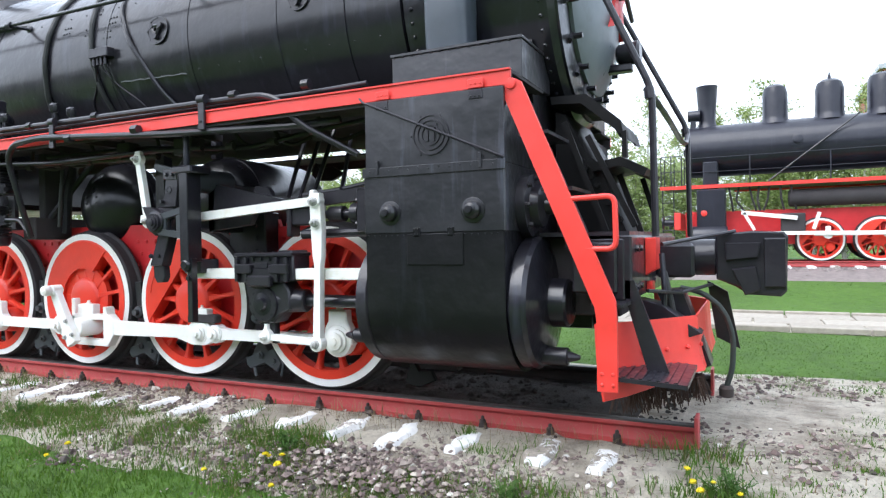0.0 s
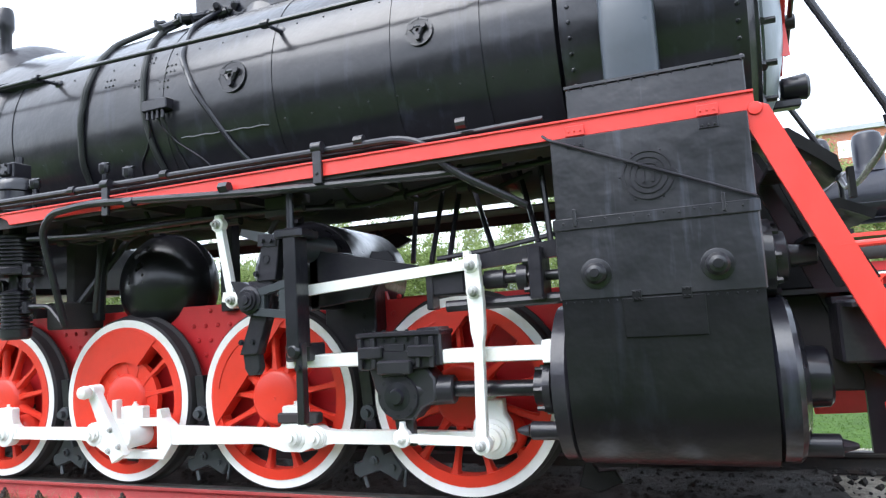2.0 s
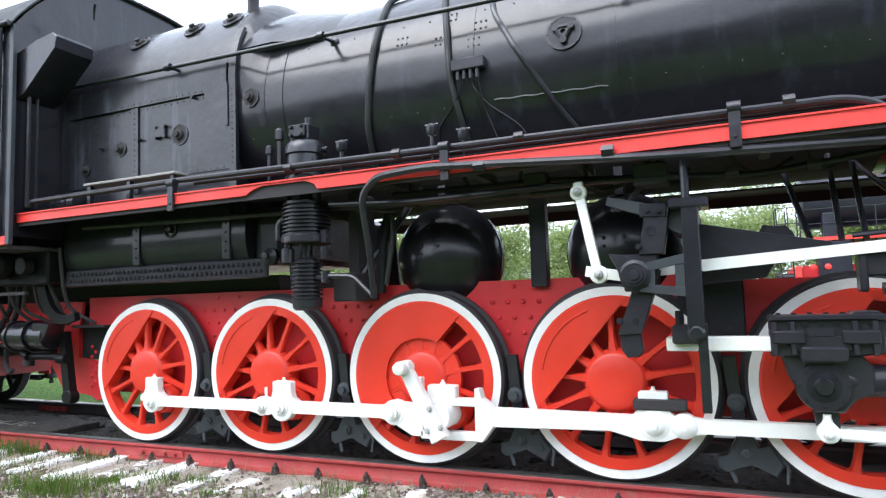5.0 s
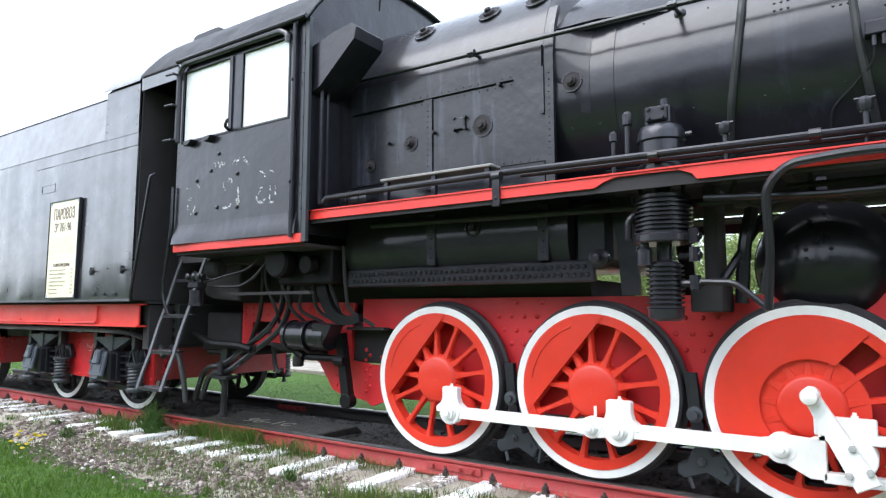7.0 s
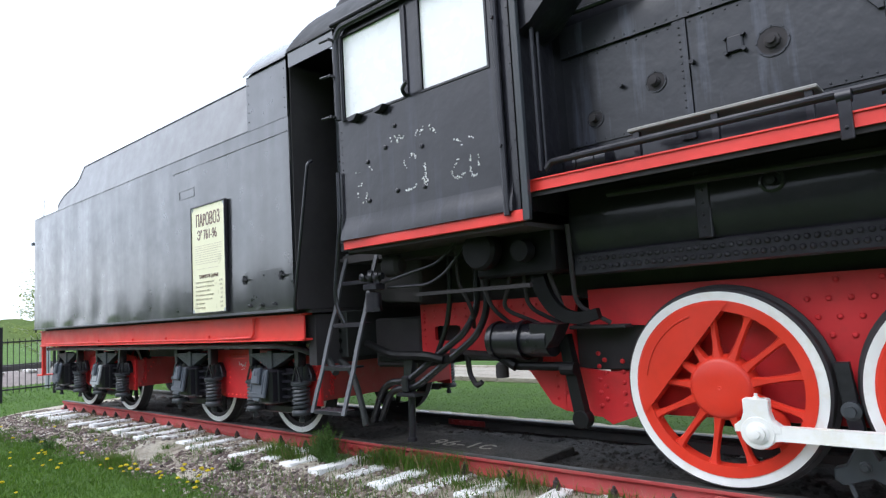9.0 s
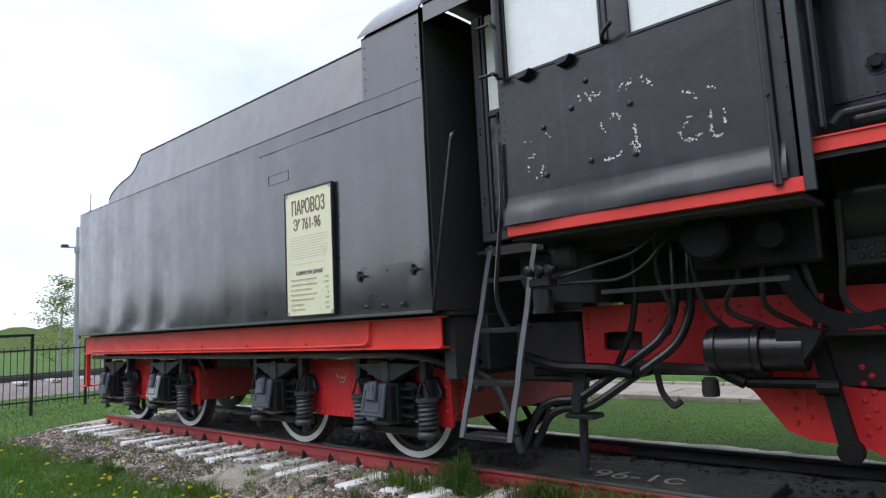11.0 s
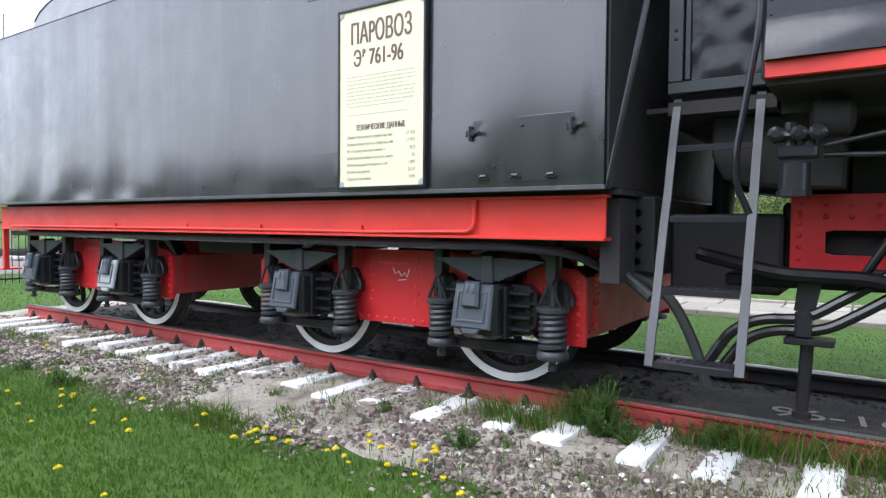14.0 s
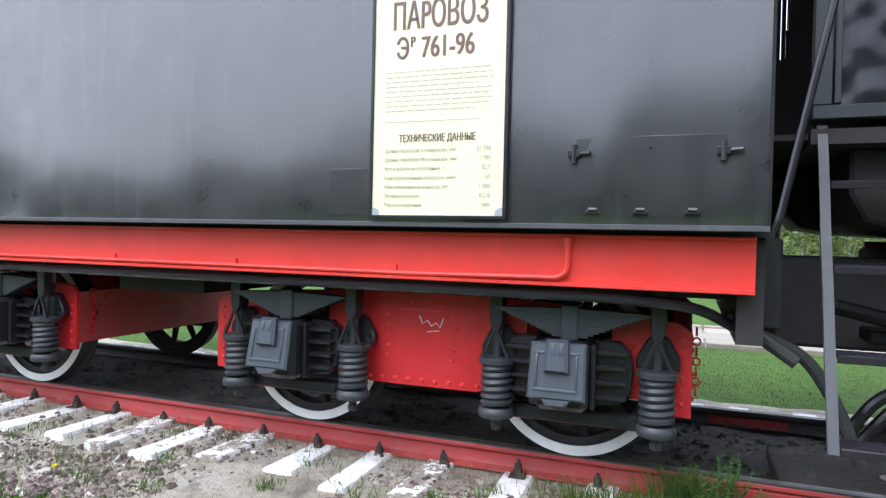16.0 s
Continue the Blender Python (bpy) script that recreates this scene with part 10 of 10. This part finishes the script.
def stone_verts(rnd, x, y, z, s):
    flat = rnd.uniform(0.45, 0.9)
    th = rnd.uniform(0, math.pi)
    ca, sa = math.cos(th), math.sin(th)
    pts = []
    for a, b, c in ((1, 0.3, 0), (0.2, 1, 0.1), (-1, 0.2, 0), (-0.3, -1, 0), (0.35, 0.3, 0.9), (-0.4, -0.25, 0.95), (0.1, 0, -0.8)):
        a, b, c = a * rnd.uniform(0.7, 1.15), b * rnd.uniform(0.7, 1.15), c * rnd.uniform(0.7, 1.1)
        pts.append((x + s * (a * ca - b * sa), y + s * (a * sa + b * ca), z + s * c * flat))
    return pts


STONE_FACES = ((0, 1, 4), (1, 2, 5), (1, 5, 4), (2, 3, 5), (3, 0, 4), (3, 4, 5), (1, 0, 6), (2, 1, 6), (3, 2, 6), (0, 3, 6))


def stone_field(name, label, count, seed, where, mat="stone", parent=None):
    rnd = random.Random(seed)
    verts, faces = [], []
    for i in range(count):
        got = where(rnd)
        if not got:
            continue
        x, y, z, s = got
        k = len(verts)
        verts += stone_verts(rnd, x, y, z, s)
        faces += [tuple(k + q for q in f) for f in STONE_FACES]
    me = bpy.data.meshes.new(name)
    me.from_pydata(verts, [], faces)
    me.materials.append(M[mat])
    ob = new(name, me)
    return tagged(ob, label, "gravel", kind="stuff")


def near_gravel(rnd):
    x = rnd.uniform(RAIL_X0 - 0.3, 5.0)
    y = rnd.uniform(-2.45, -0.88)
    dens = noise.noise((x * 0.8, y * 1.4, 11.0)) + 0.35 * noise.noise((x * 3, y * 3, 12.0))
    if y > -1.5:
        dens -= 0.18
    verge = y < -1.5 and x < -4.5
    if verge:
        dens += 0.10
    elif x > -3.5:
        dens -= 0.10
    if dens < rnd.uniform(-0.35, 0.35):
        return None
    s = 0.008 + 0.021 * rnd.random() ** 2.0
    if verge:
        s += 0.006 * rnd.random()
    if rnd.random() < 0.010:
        s = rnd.uniform(0.03, 0.055)
    return x, y, bed_height(x, y) + s * 0.15, s


stone_field("gravel", "loose reddish-grey crushed stones scattered on the sandy bed", 52000, 5, near_gravel)


def heap(rnd):
    x, y = rnd.gauss(1.0, 0.38), rnd.gauss(-1.85, 0.17)
    s = 0.008 + 0.024 * rnd.random() ** 1.6
    return x, y, bed_height(x, y) + 0.015 + rnd.random() * 0.04, s


stone_field("gravel", "small heap of reddish crushed stone", 900, 6, heap)


def front_gravel(rnd):
    x, y = rnd.uniform(2.6, 5.4), rnd.uniform(-1.6, 2.6)
    s = 0.008 + 0.028 * rnd.random() ** 3
    if noise.noise((x * 1.1, y * 1.1, 31.0)) < rnd.uniform(-0.1, 0.5):
        return None
    return x, y, bed_height(x, y) + s * 0.2, s


stone_field("gravel", "pale pebbles before the end of the track", 7000, 7, front_gravel)


def between(rnd):
    x, y = rnd.uniform(RAIL_X0, 2.6), rnd.uniform(-0.72, 0.72)
    s = 0.010 + 0.03 * rnd.random() ** 3
    return x, y, 0.085 + 0.035 * noise.noise((x * 2.2, y * 2.2, 5.0)), s


stone_field("cinders", "dark cinder lumps between the rails", 5200, 8, between, "cinder")


def blades(name, label, spots, mat, seed, category="grass"):
    """spots: (x, y, z, height, width, lean). One bent blade each."""
    rnd = random.Random(seed)
    verts, faces = [], []
    for x, y, z, h, w, lean in spots:
        a = rnd.uniform(0, 2 * math.pi)
        dx, dy = math.cos(a), math.sin(a)
        b = rnd.uniform(0, 2 * math.pi)
        lx, ly = math.cos(b) * lean * h, math.sin(b) * lean * h
        k = len(verts)
        verts += [(x - dx * w, y - dy * w, z), (x + dx * w, y + dy * w, z), (x + dx * w * 0.7 + lx * 0.4, y + dy * w * 0.7 + ly * 0.4, z + h * 0.6), (x - dx * w * 0.7 + lx * 0.4, y - dy * w * 0.7 + ly * 0.4, z + h * 0.6), (x + lx, y + ly, z + h * (1 - 0.3 * lean))]
        faces += [(k, k + 1, k + 2, k + 3), (k + 3, k + 2, k + 4)]
    me = bpy.data.meshes.new(name)
    me.from_pydata(verts, [], faces)
    me.materials.append(M[mat])
    return tagged(new(name, me), label, category, kind="stuff")


rnd = random.Random(31)
spots = []
while len(spots) < 95000:
    x = rnd.uniform(-19.5, 4.6)
    e = lawn_edge(x)
    y = e + 0.35 - 2.3 * rnd.random() ** 0.85
    if y > e and rnd.random() > 0.22 * math.exp(-(y - e) * 9):
        continue
    lush = 0.6 + 0.5 * noise.noise((x * 1.3, y * 1.3, 2.0))
    if rnd.random() > 0.55 + 0.6 * lush:
        continue
    h = rnd.uniform(0.025, 0.070) * (0.7 + 0.7 * max(0.0, lush))
    z0 = max(bed_height(x, y), lawn_height(x, y)) if abs(y) < bed_edge(x, -1) else lawn_height(x, y)
    spots.append((x, y, z0 - 0.01, h, rnd.uniform(0.0025, 0.005), rnd.uniform(0.2, 0.9)))
blades("lawn_grass", "short green spring grass beside the gravel", spots, "grass", 32)
spots = []
for i in range(42000):
    x = rnd.uniform(-22, 9)
    y = 2.1 + 3.5 * rnd.random()
    spots.append((x, y, lawn_height(x, y) - 0.01, rnd.uniform(0.018, 0.036), rnd.uniform(0.004, 0.008), rnd.uniform(0.2, 0.9)))
for i in range(16000):
    x = rnd.uniform(-30, -17.5)
    y = rnd.uniform(-5, 3)
    spots.append((x, y, lawn_height(x, y) - 0.01, rnd.uniform(0.03, 0.06), rnd.uniform(0.006, 0.011), rnd.uniform(0.2, 0.9)))
for i in range(5000):
    x = rnd.uniform(-14, 12)
    y = rnd.uniform(7.95, 12.8)
    spots.append((x, y, lawn_height(x, y) - 0.01, rnd.uniform(0.02, 0.04), rnd.uniform(0.008, 0.014), rnd.uniform(0.2, 0.9)))
blades("lawn_grass", "mown green grass behind the track", spots, "grass", 33)

# grass tufts among the stones
spots, dry = [], []
for i in range(260):
    x, y = rnd.uniform(-4.4, 3.4), -1.32 - 0.95 * rnd.random() ** 0.8
    if noise.noise((x * 1.1, y * 1.6, 51.0)) < -0.05:
        continue
    r = rnd.uniform(0.05, 0.14)
    for k in range(rnd.randint(60, 190)):
        px, py = x + rnd.gauss(0, r), y + rnd.gauss(0, r * 0.8)
        (spots if rnd.random() < 0.8 else dry).append((px, py, bed_height(px, py) - 0.01, rnd.uniform(0.025, 0.085), rnd.uniform(0.0018, 0.004), rnd.uniform(0.3, 1.0)))
for i in range(120):
    x = rnd.uniform(-17.5, 3.2)
    y = -0.92 - 1.25 * rnd.random() ** 0.8
    if noise.noise((x * 0.7, y, 21.0)) < -0.10 and rnd.random() < 0.75:
        continue
    n = rnd.randint(12, 70)
    r = rnd.uniform(0.03, 0.10)
    for k in range(n):
        px, py = x + rnd.gauss(0, r), y + rnd.gauss(0, r * 0.7)
        if -0.88 < py:
            continue
        spots.append((px, py, bed_height(px, py) - 0.01, rnd.uniform(0.03, 0.11), rnd.uniform(0.002, 0.0045), rnd.uniform(0.3, 1.0)))
for x, y, n, r, h in ((-8.35, -0.95, 420, 0.22, 0.26), (-7.4, -0.96, 300, 0.2, 0.2), (-9.0, -0.98, 260, 0.18, 0.22), (-6.3, -0.98, 160, 0.2, 0.14), (-3.4, -1.15, 200, 0.2, 0.12), (0.2, -1.55, 420, 0.2, 0.14), (2.0, -1.75, 380, 0.22, 0.12), (-2.2, -1.7, 300, 0.25, 0.10), (2.75, -1.0, 200, 0.15, 0.15), (-5.0, -1.3, 200, 0.2, 0.10), (1.4, -2.1, 420, 0.3, 0.11), (-0.7, -1.75, 380, 0.3, 0.10), (2.85, -1.5, 320, 0.16, 0.12),
                         (-10.1, -1.25, 420, 0.16, 0.24), (-9.75, -1.0, 380, 0.10, 0.30), (-8.75, -0.96, 260, 0.12, 0.24), (-8.05, -0.95, 240, 0.12, 0.26), (-7.7, -1.2, 260, 0.2, 0.12), (-8.6, -1.75, 700, 0.5, 0.09), (-7.6, -1.9, 700, 0.5, 0.09), (-9.4, -1.85, 300, 0.4, 0.10), (-6.6, -2.0, 500, 0.4, 0.09),
                         (-5.7, -1.75, 700, 0.24, 0.17), (-6.9, -1.45, 420, 0.4, 0.10), (-5.2, -1.55, 420, 0.4, 0.10), (-8.2, -1.4, 420, 0.5, 0.10), (-4.0, -1.55, 300, 0.4, 0.09), (-2.9, -1.85, 420, 0.4, 0.09), (-4.4, -1.9, 400, 0.4, 0.09), (-12.0, -2.2, 700, 0.22, 0.17), (-13.4, -1.7, 200, 0.3, 0.09), (-16.2, -1.6, 260, 0.3, 0.12), (3.4, -1.2, 200, 0.25, 0.06), (3.9, -0.4, 200, 0.3, 0.05), (3.5, 0.5, 160, 0.3, 0.05), (-0.2, -2.0, 500, 0.35, 0.10), (-1.6, -1.95, 400, 0.35, 0.09)):
    for k in range(n):
        px, py = x + rnd.gauss(0, r), y + rnd.gauss(0, r * 0.35)
        if py > -0.87:
            py = -0.87 - rnd.random() * 0.06
        (spots if rnd.random() < 0.86 else dry).append((px, py, bed_height(px, py) - 0.01, h * rnd.uniform(0.4, 1.1), rnd.uniform(0.002, 0.0045), rnd.uniform(0.15, 0.8)))
for i in range(120):
    x, y = rnd.uniform(2.7, 5.3), rnd.uniform(-1.3, 2.4)
    r = rnd.uniform(0.04, 0.14)
    if noise.noise((x * 1.2, y * 1.2, 61.0)) < 0.0:
        continue
    for k in range(rnd.randint(15, 70)):
        px, py = x + rnd.gauss(0, r), y + rnd.gauss(0, r)
        spots.append((px, py, bed_height(px, py) - 0.01, rnd.uniform(0.02, 0.06), rnd.uniform(0.002, 0.004), rnd.uniform(0.3, 1.0)))
blades("grass_tufts", "straggling grass tufts among the stones", spots, "grass", 34)
for i in range(3800):
    x = rnd.uniform(-17, 2.6)
    y = -0.88 - abs(rnd.gauss(0, 0.10 if i % 2 else 0.45))
    if i % 2 == 0 and noise.noise((x * 0.9, y * 1.3, 41.0)) < 0.0:
        continue
    dry.append((x, y, bed_height(x, y) - 0.01, rnd.uniform(0.04, 0.16), 0.0018, rnd.uniform(0.2, 1.0)))
blades("dry_stalks", "dry brown stalks along the rail", dry, "dry", 35, "grass")


def weed_mesh(seed, n, h, spread, leaf):
    """A bushy weed: thin stalks with feathered leaves."""
    rnd = random.Random(seed)
    bm = B()
    for i in range(n):
        a, lean = rnd.uniform(0, 2 * math.pi), rnd.uniform(0.1, 1.0)
        top = Vector((math.cos(a) * spread * lean, math.sin(a) * spread * lean, h * rnd.uniform(0.5, 1.0) * (1.1 - 0.4 * lean)))
        base = Vector((rnd.gauss(0, 0.03), rnd.gauss(0, 0.03), -0.01))
        cyl(bm, base, top, 0.003, 0.0015, 4)
        for k in range(22):
            t = 0.15 + 0.85 * k / 21
            p = base.lerp(top, t)
            u = Vector((rnd.uniform(-1, 1), rnd.uniform(-1, 1), rnd.uniform(-0.1, 0.7))).normalized()
            v = u.cross(Vector((0, 0, 1))).normalized()
            s = leaf * rnd.uniform(0.6, 1.2)
            q = [bm.verts.new(p + w) for w in (Vector((0, 0, 0)), u * s * 0.5 + v * s * 0.22, u * s, u * s * 0.5 - v * s * 0.22)]
            bm.faces.new(q)
    return finish(bm, "weed", "weed", 0)


weeds = [weed_mesh(70, 60, 0.34, 0.19, 0.026), weed_mesh(71, 44, 0.20, 0.20, 0.024), weed_mesh(72, 26, 0.14, 0.12, 0.020)]
for x, y, k, s in ((-9.55, -1.12, 0, 1.15), (-9.75, -1.05, 0, 0.8), (-9.35, -1.2, 1, 0.9), (-8.9, -1.0, 2, 1.3), (0.3, -1.7, 2, 1.2), (1.9, -1.9, 2, 1.1), (-2.4, -1.75, 2, 1.0), (-13.9, -2.3, 2, 1.5), (2.9, -1.45, 2, 1.3), (-11.0, -1.5, 2, 0.9), (-10.2, -1.75, 2, 1.2), (-14.8, -2.2, 2, 1.0), (-6.7, -1.6, 2, 1.0)):
    w = new("weed", weeds[k])
    w.matrix_basis = pose(x, y, bed_height(x, y) - 0.015, 0, 0, (x * 97) % 360) @ Matrix.Diagonal((s, s, s, 1))
    tagged(w, "leafy green weed growing beside the rail" if y > -1.4 else "leafy green weed at the edge of the lawn", "weed", "weeds along the track")

# dandelions
bm = B()
cyl(bm, (0, 0, 0), (0.004, 0.003, 0.10), 0.0022, 0.002, 5)
stem_me = finish(bm, "stem", "weed", 0)
bm = B()
rnd = random.Random(4)
for k in range(26):
    a, e = rnd.uniform(0, 2 * math.pi), rnd.uniform(0.1, 1.3)
    d = Vector((math.cos(a) * math.cos(e), math.sin(a) * math.cos(e), math.sin(e)))
    v = d.orthogonal().normalized()
    o = Vector((0.004, 0.003, 0.10))
    q = [bm.verts.new(o + w) for w in (v * 0.004, d * 0.021 + v * 0.005, d * 0.021 - v * 0.005, -v * 0.004)]
    bm.faces.new(q)
lathe(bm, [(0.003, 0.096), (0.014, 0.104), (0.016, 0.110), (0.008, 0.114)], (0.004, 0.003, 0), (0, 0, 1), 8)
flower_me = finish(bm, "flower", "yellow", 0)
rnd = random.Random(12)
places = []
for cx, cy, n, rx, ry in ((-11.1, -2.35, 26, 0.9, 0.12), (-12.9, -2.75, 16, 0.6, 0.25), (-10.4, -2.15, 12, 0.35, 0.12), (-13.8, -2.5, 10, 0.8, 0.3), (2.75, -1.5, 9, 0.10, 0.08), (0.5, -2.2, 8, 0.5, 0.12), (-1.0, -2.3, 5, 0.8, 0.1), (-16.0, -2.3, 10, 1.0, 0.3), (-11.5, -3.0, 10, 1.6, 0.3), (1.7, -2.3, 5, 0.5, 0.1)):
    for k in range(int(n * 0.75)):
        places.append((cx + rnd.gauss(0, rx * 0.6), cy + rnd.gauss(0, ry)))
for x, y in places:
    d = thing("dandelion", "yellow dandelion flowering in the grass", "flower", "dandelions in the lawn")
    s = rnd.uniform(0.75, 1.25)
    for nm, me in (("stem", stem_me), ("flower", flower_me)):
        o = new(nm, me)
        o.parent = d
    d.matrix_basis = pose(x, y, max(lawn_height(x, y), bed_height(x, y) if y > -2.25 else -1) - 0.012, rnd.uniform(-12, 12), rnd.uniform(-12, 12), rnd.uniform(0, 360)) @ Matrix.Diagonal((s, s, s * 0.9, 1))
